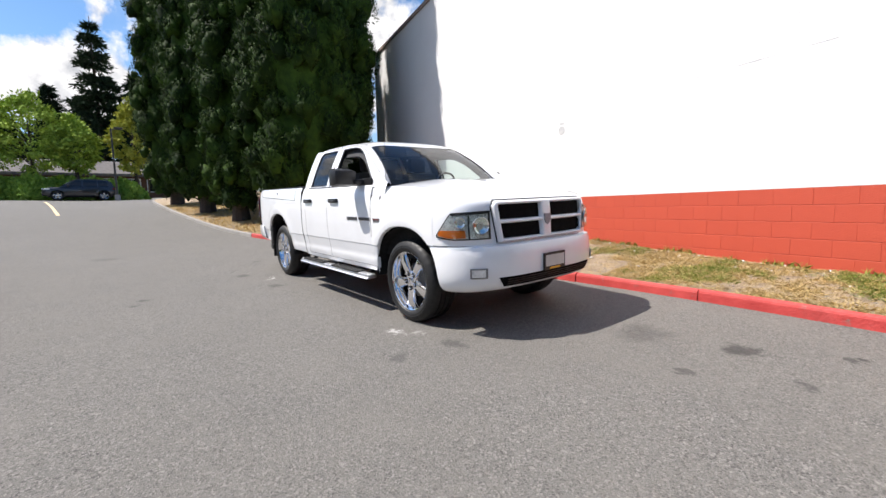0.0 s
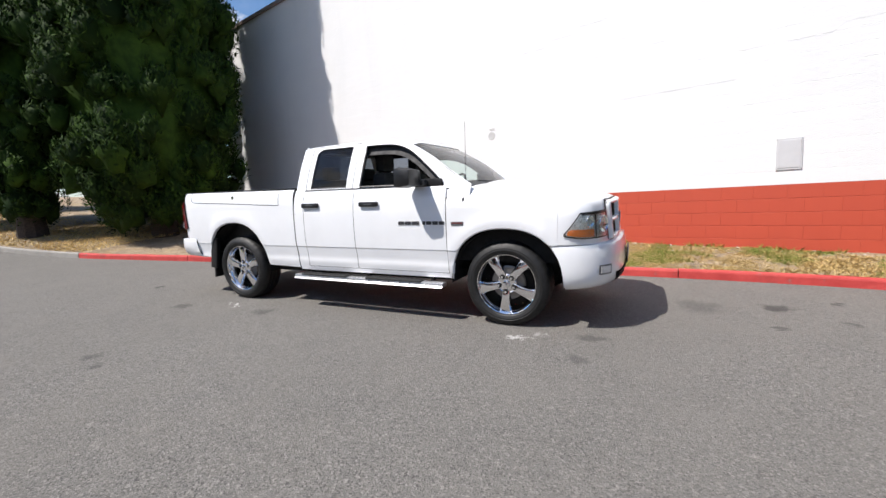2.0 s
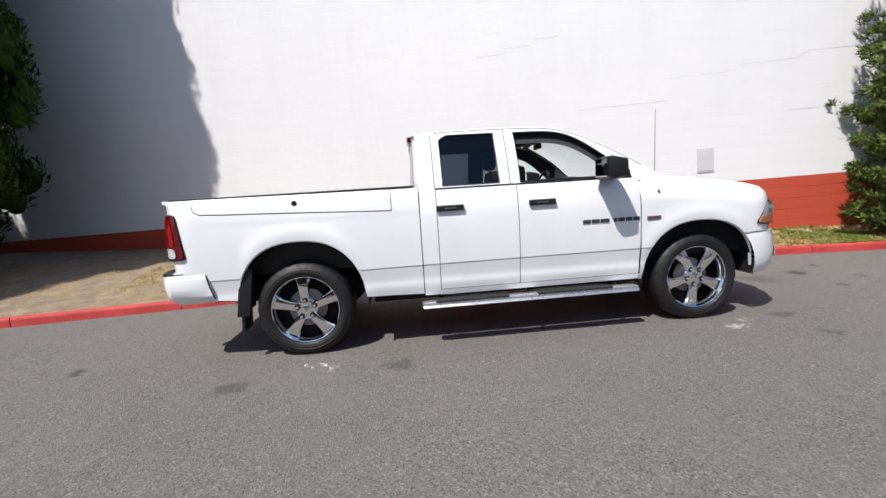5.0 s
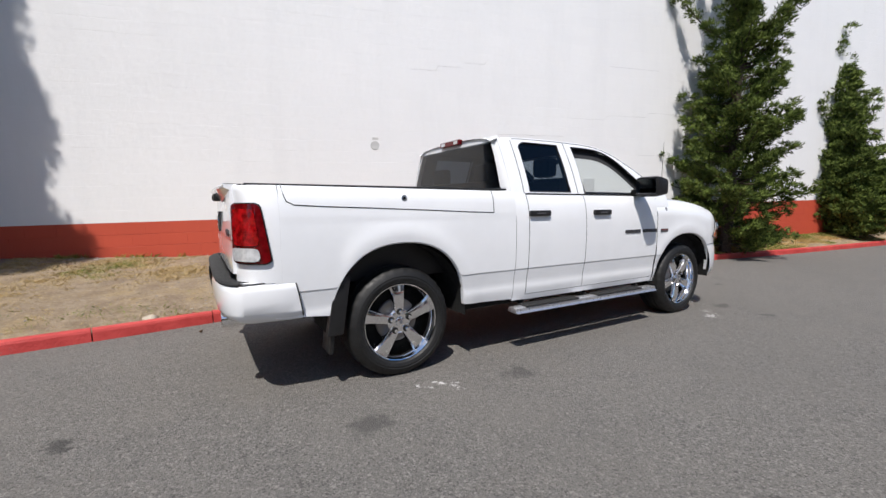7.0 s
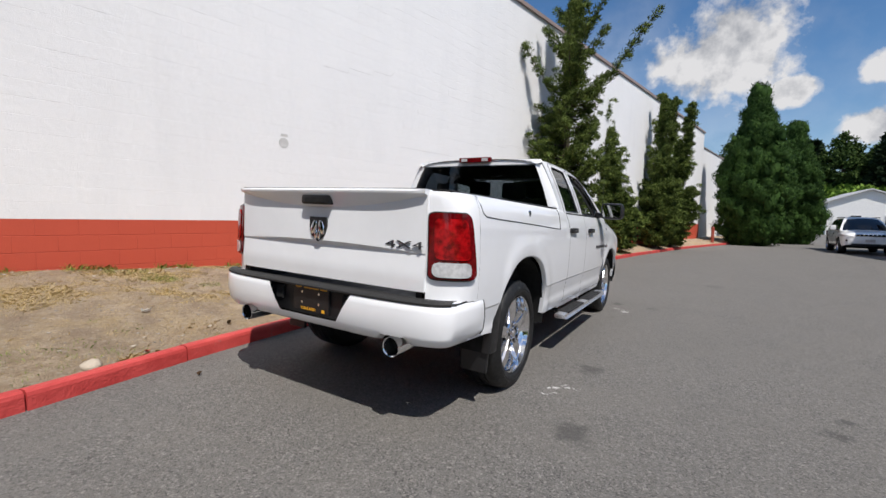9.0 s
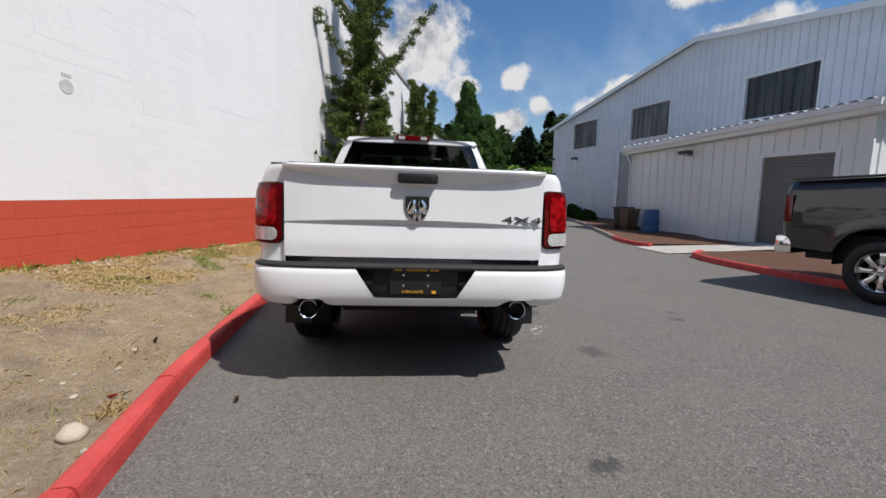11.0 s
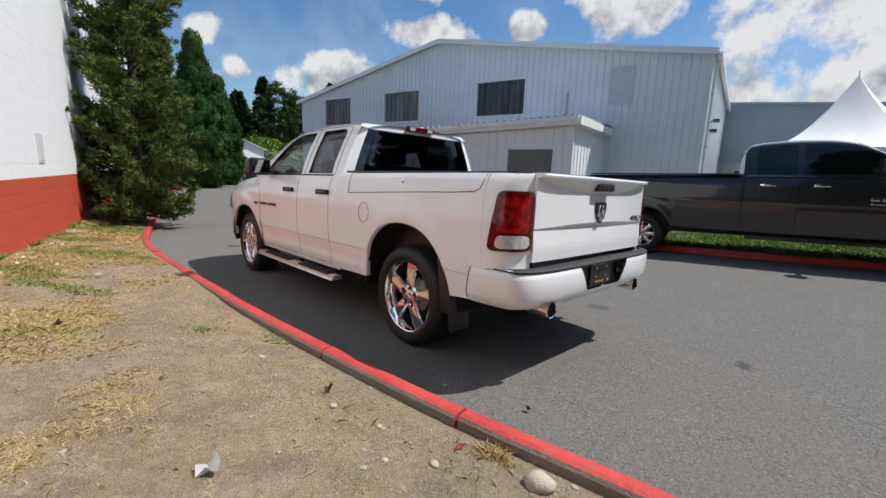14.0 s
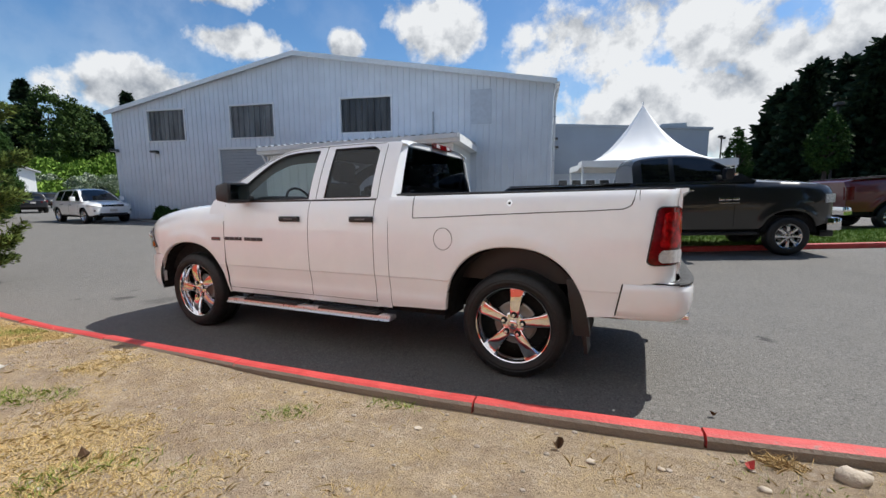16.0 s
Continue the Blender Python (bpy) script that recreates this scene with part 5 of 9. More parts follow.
        box(bm, (0.79, s * 1.13 - 0.130, 1.352), (0.94, s * 1.13 + 0.130, 1.552), 0.045)
        for v in bm.verts:
            if v.co.x > 0.88:
                v.co.z = 1.44 + (v.co.z - 1.44) * 0.82
                v.co.x += 0.03
        mir = part("door_mirror", bm, BLACK_PLASTIC, T, "black door mirror housing", True)
        bm = bmesh.new()
        box(bm, (0.84, s * 0.98 - 0.065, 1.372), (1.00, s * 0.98 + 0.065, 1.432), 0.025)
        box(bm, (0.96, s * 0.925 - 0.012, 1.33), (1.15, s * 0.925 + 0.012, 1.44), 0.008)
        part("mirror_arm", bm, BLACK_PLASTIC, mir, "", True)
        bm = bmesh.new()
        box(bm, (0.784, s * 1.13 - 0.104, 1.377), (0.7885, s * 1.13 + 0.104, 1.527))
        part("mirror_glass", bm, MIRROR, mir, "mirror glass")
        bm = bmesh.new()
        box(bm, (-0.78, s * 1.0 - 0.065, 0.355), (1.17, s * 1.0 + 0.065, 0.405), 0.022)
        for v in bm.verts:
            if abs(v.co.y) > 1.0 and v.co.z > 0.375:
                v.co.y -= s * 0.022
        step = part("side_step", bm, STEP_CHROME, T, "chrome side step bar", True)
        for x0, x1 in ((-0.66, -0.02), (0.24, 0.92)):
            bm = bmesh.new()
            box(bm, (x0, s * 0.995 - 0.055, 0.400), (x1, s * 0.995 + 0.055, 0.418), 0.006)
            for k in range(12):
                x = x0 + 0.03 + (x1 - x0 - 0.06) * k / 11
                box(bm, (x - 0.008, s * 0.995 - 0.045, 0.417), (x + 0.008, s * 0.995 + 0.045, 0.421))
            part("step_pad", bm, STEP_TREAD, step, "black ribbed tread pad")
        for x in (-0.6, 0.2, 1.0):
            bm = bmesh.new()
            tube(bm, (x, s * 0.8, 0.45), (x, s * 0.98, 0.375), 0.02)
            part("step_bracket", bm, DARK, step)
        bm = bmesh.new()
        box(bm, (-2.315, s * 0.855 - 0.095, 0.265), (-2.285, s * 0.855 + 0.095, 0.60), 0.008)
        box(bm, (-2.335, s * 0.945 - 0.035, 0.40), (-2.225, s * 0.945 + 0.030, 0.80), 0.012)
        for v in bm.verts:
            v.co.x += 0.18 * (0.60 - v.co.z) * -0.25 + 0.34 * max(0, v.co.z - 0.45)*0.35
        part("mud_flap", bm, BLACK_PLASTIC, T, "black plastic mud flap", True)
        # body-side seams: bed to cab, lower crease, storage lid
        bm = bmesh.new()
        for k in range(44):
            z0, z1 = 0.46 + (1.36 - 0.46) * k / 44, 0.46 + (1.36 - 0.46) * (k + 1) / 44
            x0 = -0.75
            box(bm, (x0 - 0.014, s * (door_y(0, (z0 + z1) / 2) - 0.03) - 0.02, z0), (x0 + 0.014, s * (door_y(0, (z0 + z1) / 2) - 0.03) + 0.02, z1))
        part("cab_gap", bm, DARK, T)
        lid = [(-0.985, s * (bed_y(-0.985, z) + 0.0005), z) for z in np.linspace(1.385, 1.215, 6)] + [(x, s * (bed_y(x, z) + 0.0005), z) for x, z in
               ((-1.2, 1.222), (-1.6, 1.24), (-2.0, 1.256), (-2.35, 1.268), (-2.53, 1.278), (-2.575, 1.30), (-2.59, 1.34), (-2.60, 1.395))]
        seam("storage_lid_seam", lid, T, 0.0035)
        bm = bmesh.new()
        tube(bm, (-1.775, s * (bed_y(-1.775, 1.325) - 0.01), 1.325), (-1.775, s * (bed_y(-1.775, 1.325) + 0.006), 1.325), 0.022, seg=20)
        lock = part("lid_lock", bm, CHROME, T, "round chrome lid lock", True)
        bm = bmesh.new()
        tube(bm, (-1.775, s * (bed_y(-1.775, 1.325) + 0.005), 1.325), (-1.775, s * (bed_y(-1.775, 1.325) + 0.0085), 1.325), 0.010, seg=12)
        part("key_slot", bm, DARK, lock)
        # black rail cap along the bed
        bm = bmesh.new()
        box(bm, (-2.80, s * 0.84 - 0.060, 1.397), (-0.78, s * 0.84 + 0.060, 1.413), 0.006)
        part("bed_rail_cap", bm, BLACK_PLASTIC, T, "black bed rail cap", True)
        bm = bmesh.new()
        box(bm, (-2.86, s * 0.76 - 0.02, 0.75), (-0.80, s * 0.76 + 0.02, 1.40))
        part("bed_inner_side", bm, BLACK_PLASTIC, T)
    # fuel door on the left
    ring = [(-1.25 + 0.078 * math.cos(a), bed_y(-1.25, 1.055 + 0.085 * math.sin(a)) + 0.0005, 1.055 + 0.085 * math.sin(a)) for a in np.linspace(0, 2 * math.pi, 33)]
    seam("fuel_door_seam", ring, T, 0.0022)
    bm = bmesh.new()
    box(bm, (-2.86, -0.76, 0.72), (-0.80, 0.76, 0.76))
    box(bm, (-0.82, -0.76, 0.75), (-0.79, 0.76, 1.37))
    part("bed_floor", bm, BLACK_PLASTIC, T)

    # hood and cowl
    def hood_z(x, y):
        dome = 0.012 * math.exp(-((abs(y) - 0.28) / 0.16) ** 2)
        return spline(HOOD_Z, x) - 0.055 * (abs(y) / 0.80) ** 2.6 + dome * min(1, max(0, (2.5 - x) / 0.5))
    ends = lambda y: 2.648 - 0.175 * (abs(y) / 0.8) ** 2.4
    starts = lambda y: 1.56 - 0.15 * (abs(y) / 0.8) ** 2
    rows = []
    for j in range(41):
        y = -0.80 + 1.6 * j / 40
        r = []
        for i in range(31):
            x = starts(y) + (ends(y) - starts(y)) * i / 30
            z = hood_z(x, y)
            k = max(0, (i - 27) / 3)
            r.append((x, y, z - 0.03 * k * k))
        rows.append(r)
    grid_part("hood", rows, W, T, flip=True, thick=0.012)
    for s in (-1, 1):
        rows = []
        for i in range(31):
            x = 1.215 + (2.50 - 1.215) * i / 30
            zt = spline(FEND_TOP, x)
            ye = fender_y(x, zt)
            if x > 2.3:
                ye = min(ye, 0.93 * max(0.0, 1 - ((x - 2.10) / 0.55) ** 3.6) ** (1 / 3.6) + 0.004)
            hz = hood_z(min(max(x, 1.42), 2.62), 0.80)
            rows.append([(x, s * (ye + (0.806 - ye) * t), zt + (hz - zt) * (1 - (1 - t) ** 2)) for t in np.linspace(0, 1, 7)])
        grid_part("fender_top", rows, W, T, flip=s < 0)
    bm = bmesh.new()
    for k in range(20):
        y0, y1 = -0.80 + 1.6 * k / 20, -0.80 + 1.6 * (k + 1) / 20
        x = starts((y0 + y1) / 2)
        box(bm, (x - 0.16, y0, 1.345 - 0.02 * (abs(y0) / 0.8) ** 2), (x + 0.02, y1, 1.372 - 0.03 * (abs(y0) / 0.8) ** 2))
    part("cowl_panel", bm, BLACK_PLASTIC, T, "black plastic cowl panel")

    # roof and screens
    def roof_z(x, y):
        e = min(1.0, abs(y) / 0.655)
        return spline([(-0.78, 1.895), (-0.6, 1.922), (-0.2, 1.938), (0.3, 1.934), (0.55, 1.912), (0.68, 1.880), (0.77, 1.835)], x) - 0.022 * e ** 2 - 0.034 * e ** 8
    rows = []
    for j in range(33):
        y = -0.655 + 1.31 * j / 32
        x1 = 0.77 - 0.07 * (abs(y) / 0.655) ** 2
        rows.append([(-0.775 + (x1 + 0.775) * i / 24, y, roof_z(-0.775 + (x1 + 0.775) * i / 24, y)) for i in range(25)])
    grid_part("roof", rows, W, T, flip=True)
    for s in (-1, 1):
        rows = []
        for i in range(33):
            x = -0.775 + 1.40 * i / 32
            ze = roof_edge(x)
            rows.append([(x, s * (0.655 + (green_y(x, ze) - 0.655) * t), roof_z(x, 0.655) + (ze - roof_z(x, 0.655)) * t ** 1.5) for t in np.linspace(0, 1, 5)])
        grid_part("roof_side", rows, W, T, flip=s > 0)
    rows = []
    for j in range(25):
        v = -1 + 2 * j / 24
        top = Vector((0.768 - 0.065 * v * v, 0.652 * v, roof_z(0.768 - 0.065 * v * v, 0.652 * v) - 0.004))
        low = Vector((1.50 - 0.16 * v * v, 0.805 * v, 1.366 - 0.008 * v * v))
        rows.append([tuple(top.lerp(low, t) + Vector((0.028, 0, 0.05)) * math.sin(math.pi * t) * 0.6) for t in np.linspace(0, 1, 15)])
    outward(grid_part("windshield", rows, PANE_SCREEN, T, "clear windscreen", flip=True), None, 1)
    for s in (-1, 1):
        rows = []
        for t in np.linspace(0, 1, 15):
            top, low = Vector((0.703, s * 0.652, roof_z(0.703, 0.652))), Vector((1.34, s * 0.805, 1.358))
            p = top.lerp(low, t) + Vector((0.028, 0, 0.05)) * math.sin(math.pi * t) * 0.6
            x = 0.62 + 0.835 * t
            q = Vector((x, s * green_y(x, roof_edge(x)), roof_edge(x)))
            rows.append([tuple(p + Vector((0.0, 0, 0.002))), tuple(p.lerp(q, 0.5) + Vector((0.004, s * 0.006, 0.012))), tuple(q)])
        grid_part("windshield_pillar", rows, W, T, flip=s > 0)
        seam("windshield_seal", [r[0] for r in rows], T, 0.007, BLACK_PLASTIC)
    for y0, y1, x0 in ((-0.62, -0.02, 1.43), (0.05, 0.68, 1.40)):
        bm = bmesh.new()
        tube(bm, (1.50, y0, 1.375), (x0, y1, 1.412), 0.009)
        tube(bm, (1.42, y0 - 0.02, 1.405), (1.46, y1 + 0.12, 1.398), 0.006)
        part("wiper", bm, BLACK_PLASTIC, T, "black wiper arm")
    # back of the cab
    def back_x(z):
        return -0.775 + 0.035 * max(0, z - 1.5)
    rows = []
    yb = lambda z: green_y(-0.74, max(1.372, z)) if z > 1.372 else 0.90
    def back_rows(zs, vs):
        return [[(back_x(z) + 0.035 * max(0, (abs(v) - 0.86) / 0.14) ** 2, yb(z) * v, z) for v in vs] for z in zs]
    low_z, mid_z, top_z = np.linspace(1.20, 1.425, 6), np.linspace(1.425, 1.825, 12), np.linspace(1.825, 1.885, 5)
    grid_part("cab_back", back_rows(low_z, np.linspace(-1, 1, 25)), W, T)
    grid_part("cab_back", back_rows(top_z, np.linspace(-1, 1, 25)), W, T)
    for s in (-1, 1):
        grid_part("cab_back", back_rows(mid_z, [s * v for v in np.linspace(0.89, 1.0, 6)]), W, T)
    rows = []
    for i in range(11):
        z = 1.415 + (1.835 - 1.415) * i / 10
        e = yb(z) * 0.90
        rows.append([(back_x(z) - 0.006 + 0.010 * max(0, (abs(v) - 0.9) / 0.1), e * v, z) for v in np.linspace(-1, 1, 21)])
    outward(grid_part("rear_window", rows, PANE_REAR, T, "dark tinted rear window", flip=False), None, -1)
    bm = bmesh.new()
    box(bm, (-0.800, -0.182, 1.862), (-0.755, 0.182, 1.915), 0.008)
    bl = part("high_brake_lamp", bm, RED_LENS, T, "red high brake lamp")
    for y in (-0.12, 0.12):
        bm = bmesh.new()
        box(bm, (-0.803, y - 0.035, 1.872), (-0.799, y + 0.035, 1.905), 0.001)
        part("lamp_window", bm, CLEAR_LENS, bl)
    # inside
    bm = bmesh.new()
    box(bm, (0.95, -0.78, 0.9), (1.40, 0.78, 1.345), 0.05)
    box(bm, (0.88, 0.10, 1.20), (1.12, 0.66, 1.43), 0.05)
    part("dashboard", bm, DASH, T, "dark grey dashboard", True)
    bm = bmesh.new()
    for k in range(24):
        a, b = 2 * math.pi * k / 24, 2 * math.pi * (k + 1) / 24
        f = lambda q: (0.76 + 0.07 * math.sin(q), 0.38 + 0.19 * math.cos(q), 1.34 + 0.175 * math.sin(q))
        tube(bm, f(a), f(b), 0.014, seg=6)
    tube(bm, (0.76, 0.38, 1.34), (0.98, 0.38, 1.28), 0.035)
    box(bm, (0.745, 0.21, 1.325), (0.77, 0.55, 1.355))
    part("steering_wheel", bm, BLACK_PLASTIC, T, "", True)
    for y in (-0.38, 0.38):
        bm = bmesh.new()
        box(bm, (0.22, y - 0.25, 0.85), (0.74, y + 0.25, 1.02), 0.05)
        box(bm, (0.12, y - 0.25, 0.95), (0.30, y + 0.25, 1.55), 0.06)
        box(bm, (0.09, y - 0.13, 1.56), (0.21, y + 0.13, 1.76), 0.045)
        for q in (-0.05, 0.05):
            tube(bm, (0.16, y + q, 1.50), (0.155, y + q, 1.60), 0.008)
        part("front_seat", bm, SEAT, T, "dark cloth front seat", True)
    bm = bmesh.new()
    box(bm, (-0.66, -0.72, 0.85), (-0.25, 0.72, 1.0), 0.04)
    box(bm, (-0.72, -0.72, 0.95), (-0.58, 0.72, 1.50), 0.05)
    for y in (-0.4, 0.4):
        box(bm, (-0.70, y - 0.12, 1.50), (-0.60, y + 0.12, 1.66), 0.03)
    part("rear_bench", bm, SEAT, T, "dark cloth rear bench", True)
    bm = bmesh.new()
    box(bm, (-0.72, -0.84, 0.55), (1.25, 0.84, 0.62))
    part("cab_floor", bm, DASH, T)
    bm = bmesh.new()
    box(bm, (-0.70, -0.66, 1.845), (0.60, 0.66, 1.855))
    part("headliner", bm, SEAT, T)
    bm = bmesh.new()
    box(bm, (0.60, -0.11, 1.74), (0.625, 0.11, 1.80), 0.01)
    part("inner_mirror", bm, BLACK_PLASTIC, T)

    # ---- front end ----
    def sweep(rows_z, xc, n, x_end, steps, name, mat, label=""):
        """rows_z: (z, a, b) sections of the rounded nose, wrapped round both corners back to x_end(z)."""
        rows = []
        for z, a, b in rows_z:
            c = min(1.0, max(0.02, (x_end(z) - xc) / a)) ** (n / 2)
            th = math.acos(min(1.0, c))
            rows.append([(*plan_point(-th + 2 * th * k / steps, xc, a, b, n), z) for k in range(steps + 1)])
        return grid_part(name, rows, mat, T, label)

    def arch_front(z):
        """Where the front edge of the front wheel opening lies at a height."""
        k = min(1.0, max(0.0, (z - 0.42) / 0.535))
        return 1.785 + 0.535 * (1 - k ** 2.35) ** (1 / 2.35)

    bump_rows = [(0.395, 0.56, 0.93), (0.42, 0.64, 0.965), (0.46, 0.675, 0.985), (0.52, 0.69, 0.998), (0.60, 0.695, 1.002), (0.68, 0.69, 1.0), (0.76, 0.68, 0.998), (0.795, 0.665, 0.99), (0.808, 0.62, 0.97), (0.81, 0.55, 0.93)]
    sweep(bump_rows, 2.10, 3.3, lambda z: arch_front(z) + 0.004, 72, "front_bumper", W, "smooth white front bumper")
    nose_rows = [(z, a, fender_y(2.27, min(z, 1.232)) * 1.002) for z, a in ((0.805, 0.585), (0.84, 0.585), (0.88, 0.583), (0.92, 0.580), (0.96, 0.577), (1.0, 0.575), (1.04, 0.572), (1.08, 0.570), (1.12, 0.566),
                                                                           (1.145, 0.563), (1.165, 0.556), (1.185, 0.540), (1.203, 0.512), (1.218, 0.465), (1.23, 0.40), (1.238, 0.32))]
    sweep(nose_rows, 2.10, 3.6, lambda z: 2.262, 72, "front_panel", W)
    # grille: white surround, cross bars, four black openings
    def nose_x(y, z):
        a = spline([(r[0], r[1]) for r in nose_rows], z)
        return 2.10 + a * max(0.0, 1 - (abs(y) / 1.0) ** 3.6) ** (1 / 3.6)
    def face_patch(name, y0, y1, z0, z1, mat, off, thick, parent, label="", ny=16, nz=8, taper=0.0, shift=0.0, round_=0.0):
        rows = []
        for i in range(nz + 1):
            v = i / nz
            z = z0 + (z1 - z0) * v
            ya, yb_ = y0 + taper * (1 - v) * (1 if y0 < 0 else 0) + shift * v, y1 - taper * (1 - v) * (1 if y1 > 0 else 0) + shift * v
            e = round_ * (abs(2 * v - 1) ** 6)
            rows.append([(nose_x(ya + e + (yb_ - ya - 2 * e) * k / ny, z) + off, ya + e + (yb_ - ya - 2 * e) * k / ny, z) for k in range(ny + 1)])
        return grid_part(name, rows, mat, parent, label, flip=True, thick=thick)
    # raised frame round four deep openings, with a dark gap round it
    OPEN = [(sy * 0.325, 0.255, zc, 0.062) for sy in (-1, 1) for zc in (0.915, 1.078)]
    G_Z0, G_Z1 = 0.822, 1.178

    def cuts(lo, hi, edges, fine=(0.0, 0.004, 0.010, 0.018), step=0.05):
        out = set(np.round(np.linspace(lo, hi, int((hi - lo) / step) + 1), 4))
        for e in edges:
            for d in fine:
                out |= {round(e - d, 4), round(e + d, 4)}
        return sorted(v for v in out if lo - 1e-6 <= v <= hi + 1e-6)

    half = lambda z: 0.600 + 0.060 * (z - G_Z0) / (G_Z1 - G_Z0) - 0.045 * max(0.0, (z - 1.10) / (G_Z1 - 1.10)) ** 2.5
    us = cuts(-1.0, 1.0, [e / 0.63 for o in OPEN for e in (o[0] - o[1], o[0] + o[1])] + [-1.0, 1.0])
    zs = cuts(G_Z0, G_Z1, [e for o in OPEN for e in (o[2] - o[3], o[2] + o[3])] + [G_Z0, G_Z1])

    def inside(y, z):
        """Depth of frame material at a point: positive on the frame, negative in an opening."""
        d = min((1 - abs(y) / half(z)) * 0.63, z - G_Z0, G_Z1 - z)
        for cy, hy, cz, hz in OPEN:
            d = min(d, max(abs(y * 0.63 / half(z) - cy) - hy, abs(z - cz) - hz))
        return d

    bm = bmesh.new()
    grid = []
    for z in zs:
        row = []
        for u in us:
            y = u * half(z)
            k = min(1.0, max(0.0, inside(y, z) / 0.018))
            e = max(0.0, (1 - abs(u)) * 0.63)
            row.append(bm.verts.new((nose_x(y, z) + 0.006 + 0.040 * math.sqrt(max(0.0, 1 - (1 - k) ** 2)) - (0.0 if e > 0.02 else 0.006), y, z)))
        grid.append(row)
    for i in range(len(zs) - 1):
        for j in range(len(us) - 1):
            y, z = (us[j] + us[j + 1]) / 2 * half(zs[i]), (zs[i] + zs[i + 1]) / 2
            if inside(y, z) > 0:
                bm.faces.new((grid[i][j], grid[i][j + 1], grid[i + 1][j + 1], grid[i + 1][j]))
    bmesh.ops.delete(bm, geom=[v for v in bm.verts if not v.link_faces], context="VERTS")
    g = part("grille", bm, W, T, "white cross-bar grille with black openings", True, 50)
    for cy, hy, cz, hz in OPEN:
        face_patch("grille_opening", cy - hy * 1.04, cy + hy * 1.04, cz - hz - 0.004, cz + hz + 0.004, GRILLE_BLACK, 0.008, 0.003, g, "", 12, 4)
    ring = [(nose_x(u * half(z), z) + 0.004, u * half(z) * 1.006, z) for u, z in [(-1, z) for z in np.linspace(G_Z0, G_Z1, 8)] + [(u, G_Z1 + 0.003) for u in np.linspace(-1, 1, 30)] + [(1, z) for z in np.linspace(G_Z1, G_Z0, 8)]]
    seam("grille_gap", ring, T, 0.006)
    bm = bmesh.new()
    pts = [(-0.040, 0.045), (0.040, 0.045), (0.043, 0.0), (0.03, -0.035), (0.0, -0.058), (-0.03, -0.035), (-0.043, 0.0)]
    x = nose_x(0, 1.0) + 0.044
    f = bm.faces.new([bm.verts.new((x, p, 0.995 + q)) for p, q in pts])
    r = bmesh.ops.extrude_face_region(bm, geom=[f])
    bmesh.ops.translate(bm, vec=(0.014, 0, 0), verts=[v for v in r["geom"] if isinstance(v, bmesh.types.BMVert)])
    part("grille_emblem", bm, EMBLEM_GREY, g, "grey shield-shaped emblem")
    # headlights wrap round the corners
    for s in (-1, 1):
        def corner(th, z, push):
            a, b = spline([(q[0], q[1]) for q in nose_rows], z), spline([(q[0], q[2]) for q in nose_rows], z)
            px, py = plan_point(radians(th), 2.10, a + push, b + push, 3.6)
            return (px, s * py, z)
        def lamp_patch(name, lo, hi, t0, t1, mat, push, parent, label="", thick=0.012, nt=16, nz=8):
            rows = []
            for i in range(nz + 1):
                r = []
                for k in range(nt + 1):
                    u = t0 + (t1 - t0) * k / nt
                    z = lo(u) + (hi(u) - lo(u)) * i / nz
                    r.append(corner(u, z, push))
                rows.append(r)
            return grid_part(name, rows, mat, parent, label, flip=s < 0, thick=thick)
        low = lambda u: 0.862 + 0.022 * max(0, (u - 62) / 17) ** 1.5
        high = lambda u: 1.088 - 0.012 * max(0, (u - 30) / 35) - (0.175 * ((u - 65) / 14.5) if u > 65 else 0.0)
        shell = lamp_patch("headlight", lambda u: low(u) - 0.007, lambda u: high(u) + 0.007, 28.2, 79.6, BLACK_PLASTIC, 0.004, T, "clear wrap-around headlight with an amber corner", 0.004, 36)
        lamp_patch("reflector", lambda u: low(u) + 0.004, lambda u: high(u) - 0.006, 30, 78.2, REFLECTOR, 0.007, shell, "bright ribbed reflector", 0.002, 36)
        lamp_patch("dark_bezel", lambda u: high(u) - 0.018, lambda u: high(u) - 0.004, 30, 64, BLACK_PLASTIC, 0.010, shell, "", 0.002)
        lamp_patch("dark_bezel", lambda u: low(u) + 0.006, lambda u: high(u) - 0.02, 46.0, 47.6, BLACK_PLASTIC, 0.011, shell, "", 0.002, 4)
        lamp_patch("turn_lens", lambda u: low(u) + 0.010, lambda u: min(high(u) - 0.012, 0.938), 50, 77.2, AMBER_LENS, 0.012, shell, "amber turn lens", 0.004, 20)
        for th, zc, rr in ((36.5, 0.975, 0.072), (56, 1.005, 0.050)):
            c = Vector(corner(th, zc, 0.002))
            d = (Vector((c.x - 2.0, c.y * 0.35, 0))).normalized()
            bm = bmesh.new()
            lathe(bm, [(0.0, 0.0), (rr * 0.3, 0.002), (rr * 0.7, -0.008), (rr * 0.95, -0.018), (rr, -0.022), (rr * 1.04, -0.016)], 24)
            bmesh.ops.transform(bm, matrix=Matrix.Translation(c + d * 0.006) @ (-d).to_track_quat("Y", "Z").to_matrix().to_4x4(), verts=bm.verts)
            part("reflector_bowl", bm, CHROME, shell, "", True)
        lens = lamp_patch("headlight_lens", low, high, 28.8, 79.0, PANE_SCREEN, 0.026, shell, "clear curved lens", 0.0, 30)
        outward(lens, None, 1)
